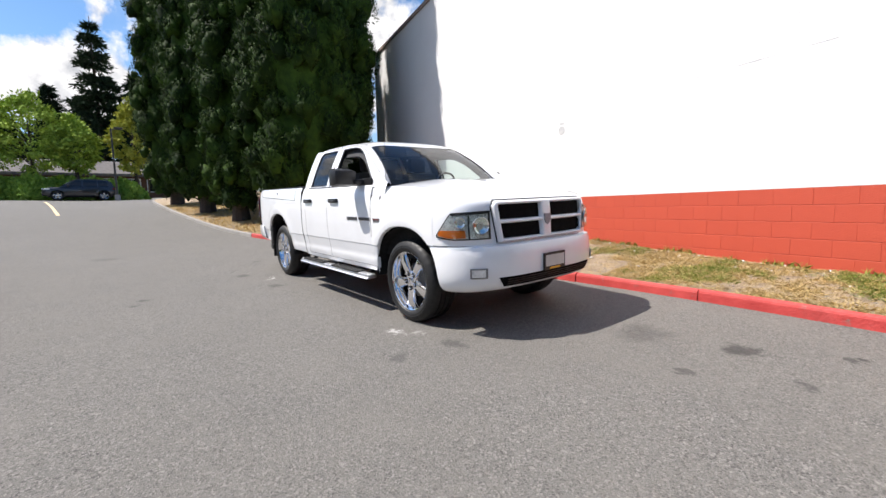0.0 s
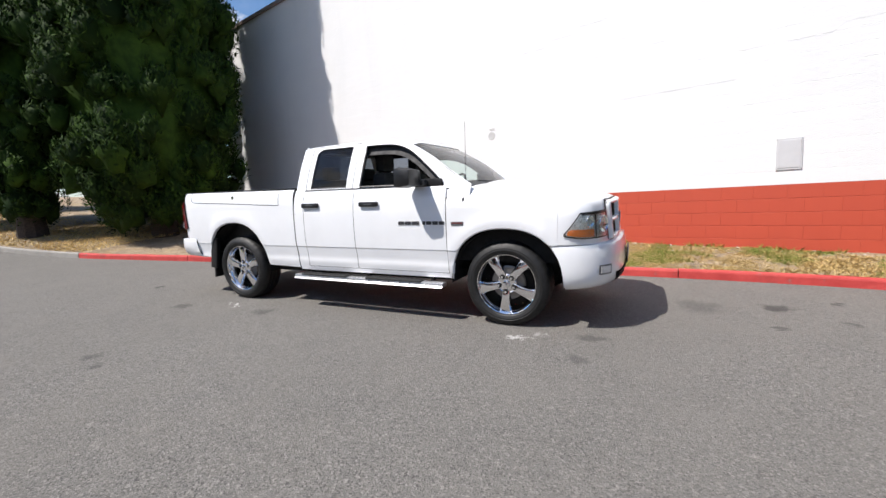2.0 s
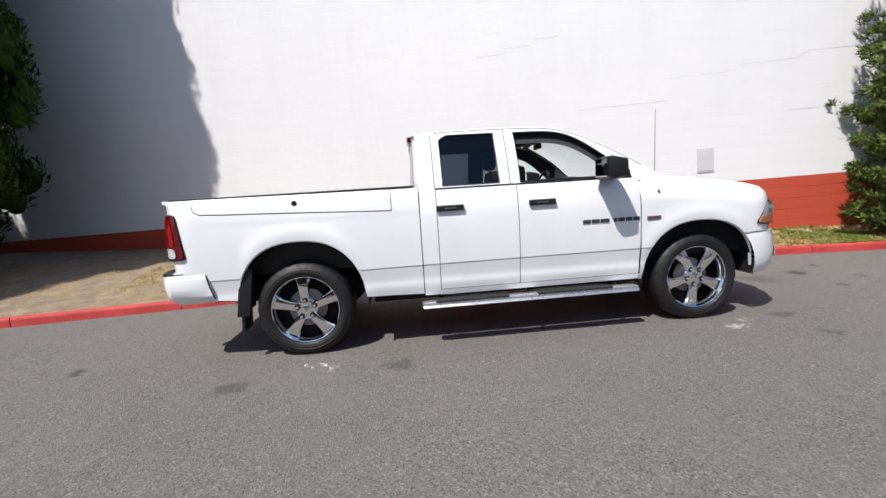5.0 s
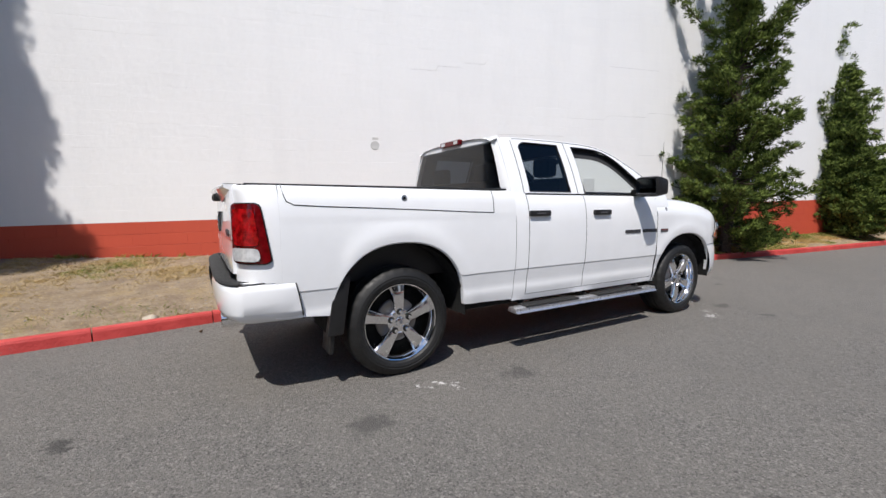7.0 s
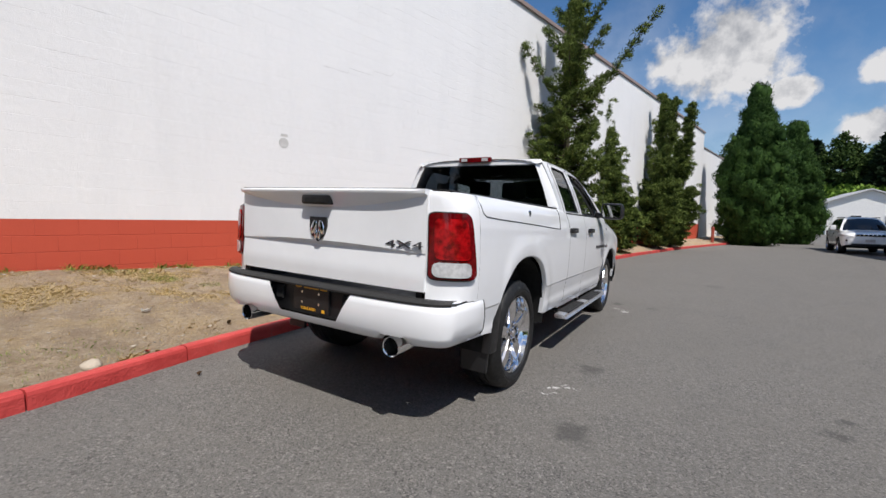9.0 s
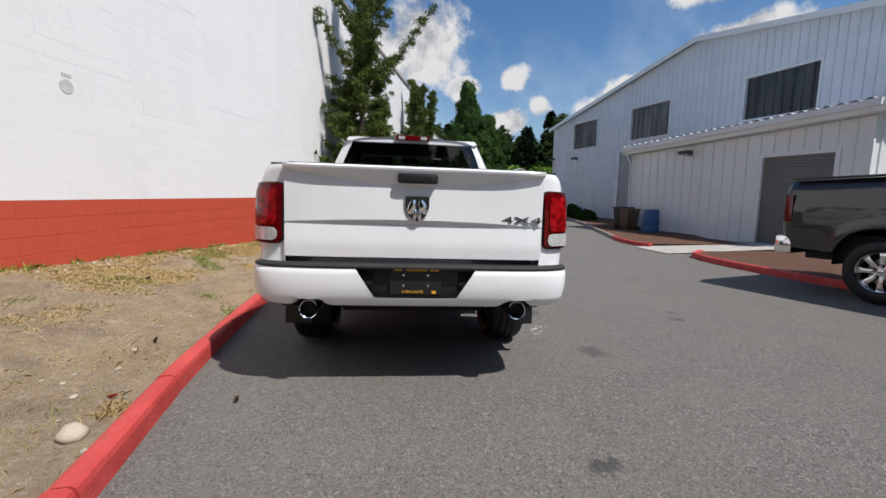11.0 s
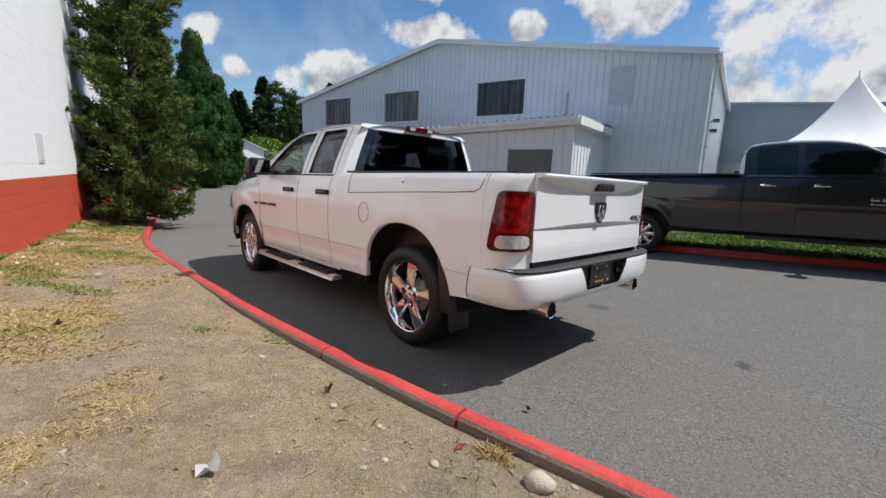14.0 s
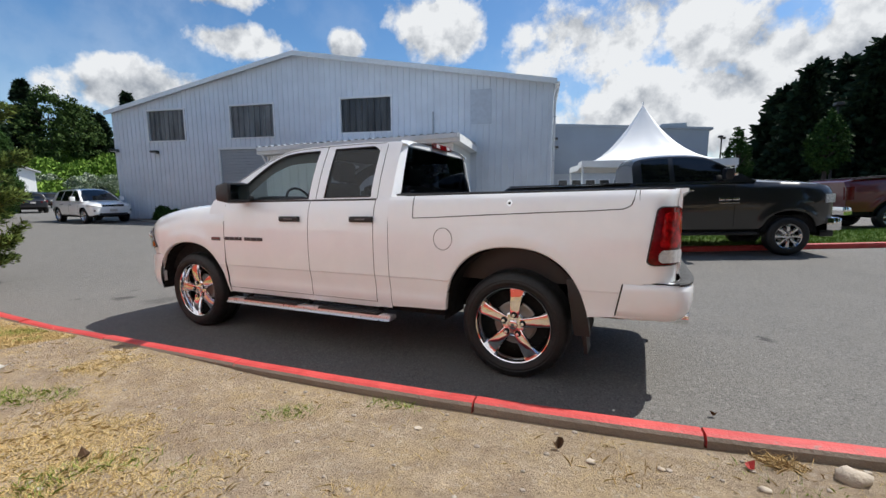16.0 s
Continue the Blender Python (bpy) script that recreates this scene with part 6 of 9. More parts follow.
        # fog lamp in the bumper
        def bump_pt(th, z, push):
            a, b = spline([(q[0], q[1]) for q in bump_rows], z), spline([(q[0], q[2]) for q in bump_rows], z)
            px, py = plan_point(radians(th), 2.10, a + push, b + push, 3.3)
            return (px, s * py, z)
        rows = [[bump_pt(t, z, 0.004) for t in np.linspace(39, 53, 9)] for z in np.linspace(0.535, 0.62, 5)]
        fog = grid_part("fog_lamp", rows, BADGE_GREY, T, "rectangular fog lamp in a grey bezel", flip=s < 0, thick=0.006)
        rows = [[bump_pt(t, z, 0.009) for t in np.linspace(40.5, 51.5, 9)] for z in np.linspace(0.547, 0.608, 5)]
        grid_part("fog_lens", rows, CLEAR_LENS, fog, flip=s < 0, thick=0.004)
    def bump_x(y, z, push=0.0):
        a = spline([(q[0], q[1]) for q in bump_rows], z) + push
        return 2.10 + a * max(0.0, 1 - (abs(y) / 1.0) ** 3.3) ** (1 / 3.3)
    rows = []
    for i in range(6):
        v = i / 5
        z = 0.445 + 0.085 * v
        e = 0.60 + 0.06 * v
        rows.append([(bump_x(e * k, z) + 0.004, e * k, z - 0.0) for k in np.linspace(-1, 1, 25)])
    intake = grid_part("lower_intake", rows, GRILLE_BLACK, T, "black lower air intake", flip=True, thick=0.006)
    for z in (0.468, 0.488, 0.508):
        bm = bmesh.new()
        for k in range(16):
            y0, y1 = -0.58 + 1.16 * k / 16, -0.58 + 1.16 * (k + 1) / 16
            x = bump_x((y0 + y1) / 2, z) + 0.006
            box(bm, (x - 0.005, y0, z - 0.003), (x + 0.004, y1, z + 0.003))
        part("intake_slat", bm, BLACK_PLASTIC, intake)
    x = bump_x(0, 0.62) + 0.006
    bm = bmesh.new()
    box(bm, (x, -0.155, 0.530), (x + 0.014, 0.155, 0.690), 0.004)
    pl = part("front_plate", bm, BLACK_PLASTIC, T, "pale plate in a black and yellow frame")
    bm = bmesh.new()
    box(bm, (x + 0.0145, -0.135, 0.566), (x + 0.017, 0.135, 0.668))
    part("plate_card", bm, PLATE_WHITE, pl, "blank pale plate")
    bm = bmesh.new()
    box(bm, (x + 0.0145, -0.075, 0.538), (x + 0.016, 0.075, 0.556))
    part("frame_bar", bm, YELLOW, pl, "yellow lettering bar")

    # ---- rear end ----
    for s in (-1, 1):
        def rear_pt(t, z, push=0.0):
            b, a = bed_y(-2.62, min(z, 1.40)), 0.385 + 0.016 * min(1.0, max(0.0, (z - 1.33) / 0.05))
            th = radians(90 * t)
            px, py = plan_point(th, 0, a + push, b + push, 5.0)
            return (-2.50 - px, s * py, z)
        def t_for_y(y):
            lo, hi = 0.0, 1.0
            for _ in range(40):
                mid = (lo + hi) / 2
                if abs(rear_pt(mid, 1.0)[1]) < y:
                    lo = mid
                else:
                    hi = mid
            return lo
        ta, tb = t_for_y(0.802), 1.0
        def tx(x):
            lo, hi = ta, 1.0
            for _ in range(40):
                mid = (lo + hi) / 2
                if rear_pt(mid, 1.0)[0] < x:
                    lo = mid
                else:
                    hi = mid
            return lo
        t_end = tx(-2.62)
        ts = [ta + (t_end - ta) * k / 22 for k in range(23)]
        zs = [0.80, 0.86, 0.95, 1.05, 1.15, 1.25, 1.32, 1.36, 1.385, 1.40]
        grid_part("bed_corner", [[rear_pt(t, z) for t in ts] for z in zs], W, T, flip=s > 0)
        strip_mesh("bed_lower", [(-2.66, -2.62, lambda x: 0.565, lambda x: 0.80)], bed_y, s, W, T, 0.02, 6)
        grid_part("bed_corner_cap", [[rear_pt(t, 1.40), tuple(Vector(rear_pt(t, 1.40)).lerp(Vector((min(max(rear_pt(t, 1.40)[0], -2.84), -2.60), s * 0.775, 1.405)), 0.5)),
                                      (min(max(rear_pt(t, 1.40)[0], -2.84), -2.60), s * 0.775, 1.405)] for t in ts], W, T, flip=s < 0)
        grid_part("bed_rail", [[(x, s * bed_y(x, 1.40 - 0.012 * (x + 2.6) / 1.9), 1.40 - 0.012 * (x + 2.6) / 1.9), (x, s * 0.83, 1.404 - 0.012 * (x + 2.6) / 1.9)] for x in np.linspace(-2.63, -0.754, 24)], W, T, flip=s < 0)
        # tail lamp
        edge = lambda z: tx(-2.665 - 0.055 * (z - 0.925) / 0.36)
        def lamp_grid(z0, z1, push, inset_a=0.0, inset_b=0.0, n=14):
            out = []
            for z in sorted(set(np.linspace(z0, z1, 14)) | {z0 + 0.006, z0 + 0.014, z0 + 0.024, z1 - 0.006, z1 - 0.014, z1 - 0.024}):
                a, e = ta + 0.004 + inset_a, edge(z) - inset_b
                c = (1 - math.sqrt(max(0.0, 1 - max(0.0, 1 - min(z - z0, z1 - z) / 0.034) ** 2))) * 0.13 * (e - a)
                out.append([rear_pt(a + c + (e - a - 2 * c) * k / n, z, push) for k in range(n + 1)])
            return out
        tl = grid_part("tail_lamp", lamp_grid(0.918, 1.292, 0.004), BLACK_PLASTIC, T, "tall red tail lamp with a clear lower lens", flip=s > 0, thick=0.004)
        grid_part("red_lens", lamp_grid(0.926, 1.285, 0.012, 0.006, 0.006), RED_LENS, tl, "glossy red lens", flip=s > 0, thick=0.008)
        grid_part("lamp_core", lamp_grid(1.035, 1.255, 0.022, 0.045, 0.075), LAMP_CORE, tl, "deep red faceted lamp core", flip=s > 0, thick=0.003)
        grid_part("reverse_lens", lamp_grid(0.940, 1.020, 0.024, 0.030, 0.085), CLEAR_LENS, tl, "clear reversing lens", flip=s > 0, thick=0.004)
        # exhaust
        bm = bmesh.new()
        lathe(bm, [(0.047, 0.10), (0.050, -0.13), (0.055, -0.135), (0.058, -0.12), (0.058, 0.12)], 32)
        bmesh.ops.transform(bm, matrix=Matrix.Translation((-2.815, s * 0.645, 0.535)) @ Matrix.Rotation(radians(-90), 4, "Z") @ Matrix.Rotation(radians(2), 4, "X"), verts=bm.verts)
        ex = part("exhaust_tip", bm, CHROME, T, "polished round exhaust tip", True)
        bm = bmesh.new()
        tube(bm, (-2.86, s * 0.645, 0.535), (-2.3, s * 0.62, 0.50), 0.046)
        part("exhaust_pipe", bm, DARK, ex)
        bm = bmesh.new()
        lathe(bm, [(0.0, 0.0), (0.047, 0.0)], 24)
        bmesh.ops.transform(bm, matrix=Matrix.Translation((-2.87, s * 0.645, 0.535)) @ Matrix.Rotation(radians(-90), 4, "Z"), verts=bm.verts)
        part("exhaust_bore", bm, DARK, ex)

    def gate_line(y):
        """Height and depth of the tailgate's creases at y."""
        e = min(1.0, abs(y) / 0.797)
        c = 1 - e ** 2
        b = 0.012 * e ** 6
        return [(0.848, -2.886 + b), (0.93, -2.890 + b), (1.058, -2.876 - 0.004 * (1 - c) + b), (1.058 + 0.026 * c + 0.001, -2.897 + 0.012 * (1 - c) + b),
                (1.296 + 0.078 * e ** 2, -2.886 + b), (1.384, -2.934 + 0.02 * e ** 6 + b), (1.396, -2.937 + 0.02 * e ** 6 + b), (1.408, -2.920 + b)]
    def gate_x(y, z):
        return lerp_list(gate_line(y), z)
    ys = np.linspace(-0.8008, 0.8008, 61)
    lines = [gate_line(y) for y in ys]
    rows = []
    for k in range(7):
        steps = (3, 4, 2, 6, 4, 2, 2)[k]
        for q in range(steps + (1 if k == 6 else 0)):
            t = q / steps
            r = [(ln[k][1] + (ln[k + 1][1] - ln[k][1]) * t, y, ln[k][0] + (ln[k + 1][0] - ln[k][0]) * t) for y, ln in zip(ys, lines)]
            rows.append([(-2.83, ys[0], r[0][2])] + r + [(-2.83, ys[-1], r[-1][2])])
    gate = grid_part("tailgate", rows, W, T, "white tailgate with a shallow spoiler lip", flip=False, angle=14)
    bm = bmesh.new()
    box(bm, (-2.905, -0.765, 1.402), (-2.80, 0.765, 1.413), 0.004)
    part("gate_cap", bm, BLACK_PLASTIC, gate, "", True)
    bm = bmesh.new()
    box(bm, (-2.83, -0.79, 0.85), (-2.80, 0.79, 1.40))
    part("gate_inner", bm, BLACK_PLASTIC, gate)
    bm = bmesh.new()
    box(bm, (-2.937, -0.122, 1.308), (-2.88, 0.122, 1.366), 0.014)
    h = part("gate_handle", bm, BLACK_PLASTIC, gate, "black tailgate handle", True)
    bm = bmesh.new()
    box(bm, (-2.940, -0.085, 1.320), (-2.935, 0.085, 1.350), 0.002)
    part("handle_slot", bm, DARK, h)
    bm = bmesh.new()
    pts = [(-0.072, 0.072), (0.072, 0.072), (0.074, 0.01), (0.055, -0.045), (0.0, -0.082), (-0.055, -0.045), (-0.074, 0.01)]
    f = bm.faces.new([bm.verts.new((gate_x(0, 1.155) + 0.002, p, 1.158 + q)) for p, q in pts])
    r = bmesh.ops.extrude_face_region(bm, geom=[f])
    bmesh.ops.translate(bm, vec=(-0.014, 0, 0), verts=[v for v in r["geom"] if isinstance(v, bmesh.types.BMVert)])
    em = part("gate_emblem", bm, BLACK_PLASTIC, gate, "black shield with a polished relief")
    for sy in (-1, 1):
        bm = bmesh.new()
        bmesh.ops.create_uvsphere(bm, u_segments=14, v_segments=8, radius=1, matrix=Matrix.Translation((gate_x(0, 1.155) - 0.013, sy * 0.034, 1.165)) @ Matrix.Rotation(radians(sy * 18), 4, "X") @ Matrix.Diagonal((0.008, 0.024, 0.048, 1)))
        bmesh.ops.create_uvsphere(bm, u_segments=14, v_segments=8, radius=1, matrix=Matrix.Translation((gate_x(0, 1.155) - 0.013, sy * 0.014, 1.120)) @ Matrix.Diagonal((0.007, 0.013, 0.034, 1)))
        part("emblem_relief", bm, CHROME, em, "", True)
    # rear bumper
    rb = [(0.545, 0.30, 0.945), (0.56, 0.345, 0.968), (0.60, 0.372, 0.996), (0.612, 0.375, 1.0), (0.6145, 0.376, 1.0), (0.68, 0.385, 1.012), (0.75, 0.385, 1.014), (0.785, 0.378, 1.010), (0.800, 0.36, 0.992), (0.803, 0.30, 0.945)]
    def rb_pt(y, z, push=0.0):
        a = spline([(q[0], q[1]) for q in rb], z) + push
        b = spline([(q[0], q[2]) for q in rb], z) + push
        return -2.60 - a * max(0.0, 1 - (abs(y) / b) ** 5.0) ** 0.2
    def notch(z):
        return 0.25 + 0.12 * max(0, min(1, (z - 0.615) / 0.185))
    for s in (-1, 1):
        rows = []
        for z, a, b in rb:
            zz = z
            pts = []
            ins = notch(z) if z > 0.612 else 0.0
            for k in range(33):
                u = k / 32
                y = ins + (b - ins) * u ** 0.8
                lift = 0.055 * math.exp(-((y - 0.645) / 0.085) ** 4) if z < 0.59 else 0.0
                pts.append((rb_pt(min(y, b - 1e-4), z) if u < 1 else -2.60, s * y, z + lift))
            pts += [(-2.57 + 0.05 * (0.80 - z) / 0.25, s * (b - 0.002), z), (-2.545 + 0.05 * (0.80 - z) / 0.25, s * (b - 0.004), z), (-2.542 + 0.05 * (0.80 - z) / 0.25, s * (b - 0.03), z)]
            rows.append(pts)
        seam("bumper_gap", [(-2.545, s * 0.990, 0.802)] + [(rb_pt(y, 0.79) + 0.004, s * y, 0.802) for y in np.linspace(0.985, 0.83, 14)], T, 0.0045)
        seam("bumper_gap", [(-2.5405 + 0.05 * (0.80 - z) / 0.25, s * (b - 0.006), z) for z, a, b in rb[1:-1]], T, 0.005)
        grid_part("rear_bumper", rows, W, T, "white wrap-around rear bumper", flip=s > 0, angle=50)
    bm = bmesh.new()
    box(bm, (-2.93, -0.40, 0.607), (-2.86, 0.40, 0.80), 0.01)
    rec = part("bumper_recess", bm, BLACK_PLASTIC, T, "black plate recess in the bumper", True)
    for s in (-1, 1):
        bm = bmesh.new()
        box(bm, (-2.945, s * 0.30 - 0.035, 0.68), (-2.925, s * 0.30 + 0.035, 0.77), 0.008)
        part("recess_lamp_pocket", bm, DARK, rec)
    rows = []
    for y in np.linspace(-0.975, 0.975, 61):
        xo = rb_pt(y, 0.79, 0.004)
        dip = 0.006 * math.cos(y * 150)
        rows.append([(xo, y, 0.792), (xo - 0.001, y, 0.803), (xo + 0.012, y, 0.813), (min(xo + 0.04, -2.60), y, 0.814 + max(0, dip) * 0.5), (max(xo + 0.06, -2.885) if abs(y) < 0.80 else xo + 0.07, y, 0.816)])
    grid_part("bumper_step_pad", rows, STEP_TREAD, T, "black ribbed bumper step")
    bm = bmesh.new()
    box(bm, (-2.947, -0.158, 0.628), (-2.930, 0.158, 0.800), 0.003)
    pl = part("rear_plate", bm, BLACK_PLASTIC, T, "black dealer plate with yellow lettering")
    for z0, z1, bars in ((0.776, 0.792, ((-0.135, -0.085), (-0.06, 0.07), (0.085, 0.14))), ):
        for y0, y1 in bars:
            bm = bmesh.new()
            box(bm, (-2.949, -y1, z0), (-2.9465, -y0, z1))
            part("lettering_bar", bm, YELLOW, pl)
    bm = bmesh.new()
    box(bm, (-2.949, -0.125, 0.636), (-2.9465, -0.10, 0.654))
    part("lettering_bar", bm, YELLOW, pl)
    for y, z in ((-0.075, 0.75), (0.075, 0.75), (-0.075, 0.685), (0.075, 0.685)):
        bm = bmesh.new()
        tube(bm, (-2.946, y, z), (-2.9505, y, z), 0.008, seg=10)
        part("plate_screw", bm, ALLOY, pl)
    lettering("plate_lettering", "KIRKLAND", 0.019, (-2.9485, 0.085, 0.638), "back", YELLOW, pl, 1.0)
    lettering("gate_badge", "4X4", 0.042, (gate_x(-0.60, 1.11) - 0.002, -0.535, 1.083), "back", BADGE_DARK, gate, 2.55, 0.004)
    bm = bmesh.new()
    box(bm, (-2.75, -0.45, 0.50), (-2.70, 0.45, 0.58), 0.01)
    part("hitch_beam", bm, DARK, T)

    # side badges as plain bars
    for s in (-1, 1):
        y = door_y(0, 1.0) + 0.004
        for x0, x1, h in ((0.672, 0.745, 0.034), (0.752, 0.825, 0.034), (0.832, 0.915, 0.034), (0.955, 0.985, 0.034), (0.995, 1.055, 0.034), (1.065, 1.125, 0.034), (1.135, 1.195, 0.034)):
            bm = bmesh.new()
            box(bm, (x0, s * y - 0.004, 1.003 - h / 2), (x1, s * y + 0.004, 1.003 + h / 2), 0.004)
            part("model_badge_bar", bm, BADGE_DARK, T)
        bm = bmesh.new()
        yf = fender_y(1.33, 1.0) + 0.002
        box(bm, (1.266, s * yf - 0.005, 0.978), (1.396, s * yf + 0.005, 1.015), 0.004)
        bd = part("engine_badge", bm, BADGE_GREY, T, "small dark engine badge")
        bm = bmesh.new()
        box(bm, (1.275, s * (yf + 0.005) - 0.001, 0.998), (1.387, s * (yf + 0.005) + 0.001, 1.008))
        part("badge_bar", bm, BADGE_RED, bd)
        # fender marker and lower crease shadow line
        bm = bmesh.new()
        if s < 0:
            bmesh.ops.create_uvsphere(bm, u_segments=14, v_segments=8, radius=1, matrix=Matrix.Translation((1.39, s * 0.975, 1.215)) @ Matrix.Diagonal((0.016, 0.012, 0.035, 1)))
            base = part("antenna_base", bm, BADGE_GREY, T, "", True)
            bm = bmesh.new()
            tube(bm, (1.395, -0.90, 1.28), (1.40, -0.905, 1.95), 0.0035, 0.0018, seg=8)
            part("antenna_mast", bm, BLACK_PLASTIC, T, "thin whip antenna")
        else:
            bm.free()

    # wheels
    w = make_wheel()
    w.parent = T
    w.matrix_basis = Matrix.Translation((1.785, -0.925, 0.412)) @ Matrix.Rotation(radians(41), 4, "Y")
    for x, s, a in ((-1.785, -1, -3), (1.785, 1, -14), (-1.785, 1, 6)):
        c = copy_thing(w, Matrix.Translation((x, s * 0.925, 0.412)) @ Matrix.Rotation(radians(0 if s < 0 else 180), 4, "Z") @ Matrix.Rotation(radians(a), 4, "Y"))
        c.parent = T
    return T


def lettering(name, text, size, at, facing, material, parent, stretch=1.0, depth=0.0008):
    """Raised letters in the built-in font; facing back: read from behind the truck."""
    cu = bpy.data.curves.new(name, "FONT")
    cu.body, cu.size, cu.extrude, cu.align_x = text, size * 1.38, depth, "LEFT"
    cu.space_character = 1.05
    tmp = bpy.data.objects.new(name, cu)
    scene.collection.objects.link(tmp)
    bpy.context.view_layer.update()
    me = bpy.data.meshes.new_from_object(tmp)
    scene.collection.objects.unlink(tmp)
    bpy.data.objects.remove(tmp)
    rot = Matrix(((0, 0, -1, 0), (-1, 0, 0, 0), (0, 1, 0, 0), (0, 0, 0, 1))) if facing == "back" else Matrix.Identity(4)
    me.transform(Matrix.Translation(at) @ rot @ Matrix.Diagonal((stretch, 1, 1, 1)))
    me.materials.clear()
    me.materials.append(material)
    ob = new(name, me)
    ob.parent = parent
    return ob


TRUCK = make_truck()

# ---- trees, shrubs ----
def leaf_mesh(name, at, way, length, width, material, parent=None, label="", seed=0, spread=0.6, droop=0.0, core=None, face=None):
    """Many small kite-shaped leaves: at (n,3) roots, way (n,3) directions. core: (verts, faces) of a solid inside."""
    rng = np.random.default_rng(seed)
    n = len(at)
    d = way / np.maximum(np.linalg.norm(way, axis=1, keepdims=True), 1e-6) + rng.normal(0, spread, (n, 3))
    d[:, 2] -= droop
    d /= np.linalg.norm(d, axis=1, keepdims=True)
    side = np.cross(d, rng.normal(0, 1, (n, 3)) if face is None else face + rng.normal(0, 0.30, (n, 3)))
    side /= np.maximum(np.linalg.norm(side, axis=1, keepdims=True), 1e-6)
    L = length * rng.uniform(0.6, 1.4, (n, 1))
    Wd = width * rng.uniform(0.6, 1.3, (n, 1))
    v = np.stack([at, at + d * L * 0.45 + side * Wd, at + d * L, at + d * L * 0.45 - side * Wd], 1).reshape(-1, 3)
    cv, cf = core if core else (np.zeros((0, 3)), [])
    nv = len(v)
    verts = np.concatenate([v, np.array(cv, float).reshape(-1, 3)])
    me = bpy.data.meshes.new(name)
    loops = np.concatenate([np.arange(nv), np.array([i + nv for f in cf for i in f], int)]) if cf else np.arange(nv)
    sizes = np.concatenate([np.full(n, 4), np.array([len(f) for f in cf], int)]) if cf else np.full(n, 4)
    me.vertices.add(len(verts))
    me.vertices.foreach_set("co", verts.ravel())
    me.loops.add(len(loops))
    me.loops.foreach_set("vertex_index", loops.astype(np.int32))
    me.polygons.add(len(sizes))
    me.polygons.foreach_set("loop_start", np.concatenate([[0], np.cumsum(sizes)[:-1]]).astype(np.int32))
    me.update(calc_edges=True)
    me.materials.append(material)
    ob = new(name, me)
    if parent:
        ob.parent = parent
    if label:
        ob["label"] = label
    return ob


BARK = plain("dark_bark", (0.075, 0.055, 0.042), 0.9, vary=0.5, scale=20)
CEDAR = make_leaf("cedar_foliage", (0.007, 0.019, 0.004), (0.058, 0.112, 0.013))
JUNIPER = make_leaf("juniper_foliage", (0.022, 0.040, 0.010), (0.24, 0.31, 0.07))
CYPRESS = make_leaf("cypress_foliage", (0.018, 0.045, 0.010), (0.060, 0.120, 0.022))
HILL_TREE = make_leaf("hilltop_foliage", (0.020, 0.042, 0.012), (0.100, 0.155, 0.035))
FIR = make_leaf("fir_foliage", (0.012, 0.024, 0.012), (0.045, 0.075, 0.032))
MAPLE = make_leaf("maple_foliage", (0.22, 0.32, 0.04), (0.48, 0.60, 0.10))
GOLD_LEAF = make_leaf("golden_maple_foliage", (0.28, 0.32, 0.04), (0.60, 0.55, 0.10))
SHRUB = make_leaf("shrub_foliage", (0.20, 0.33, 0.05), (0.44, 0.62, 0.11))
BRUSH = make_leaf("hillside_foliage", (0.08, 0.15, 0.02), (0.28, 0.42, 0.07))
BLOSSOM = make_leaf("pale_blossom_foliage", (0.12, 0.18, 0.08), (0.60, 0.62, 0.50))


def noise_v(a, b, c):
    return noise.noise((float(a), float(b), float(c)))


def trunk_bm(bm, h, r0, r1, lean=(0, 0), flare=1.5, seed=0):
    rng = random.Random(seed)
    pts = []
    for i in range(9):
        t = i / 8
        pts.append((Vector((lean[0] * t + 0.04 * rng.uniform(-1, 1) * t, lean[1] * t + 0.04 * rng.uniform(-1, 1) * t, h * t)), (r0 + (r1 - r0) * t) * (1 + (flare - 1) * max(0, 1 - t * 10))))
    for (a, ra), (b, rb) in zip(pts, pts[1:]):
        tube(bm, a, b, ra, rb, 10)
    return bm


def ball():
    """A small round mesh: points and triangles."""
    bm = bmesh.new()
    bmesh.ops.create_icosphere(bm, subdivisions=2, radius=1.0)
    bm.verts.index_update()
    out = [tuple(v.co) for v in bm.verts], [tuple(v.index for v in f.verts) for f in bm.faces]
    bm.free()
    return out


BALL_V, BALL_F = ball()


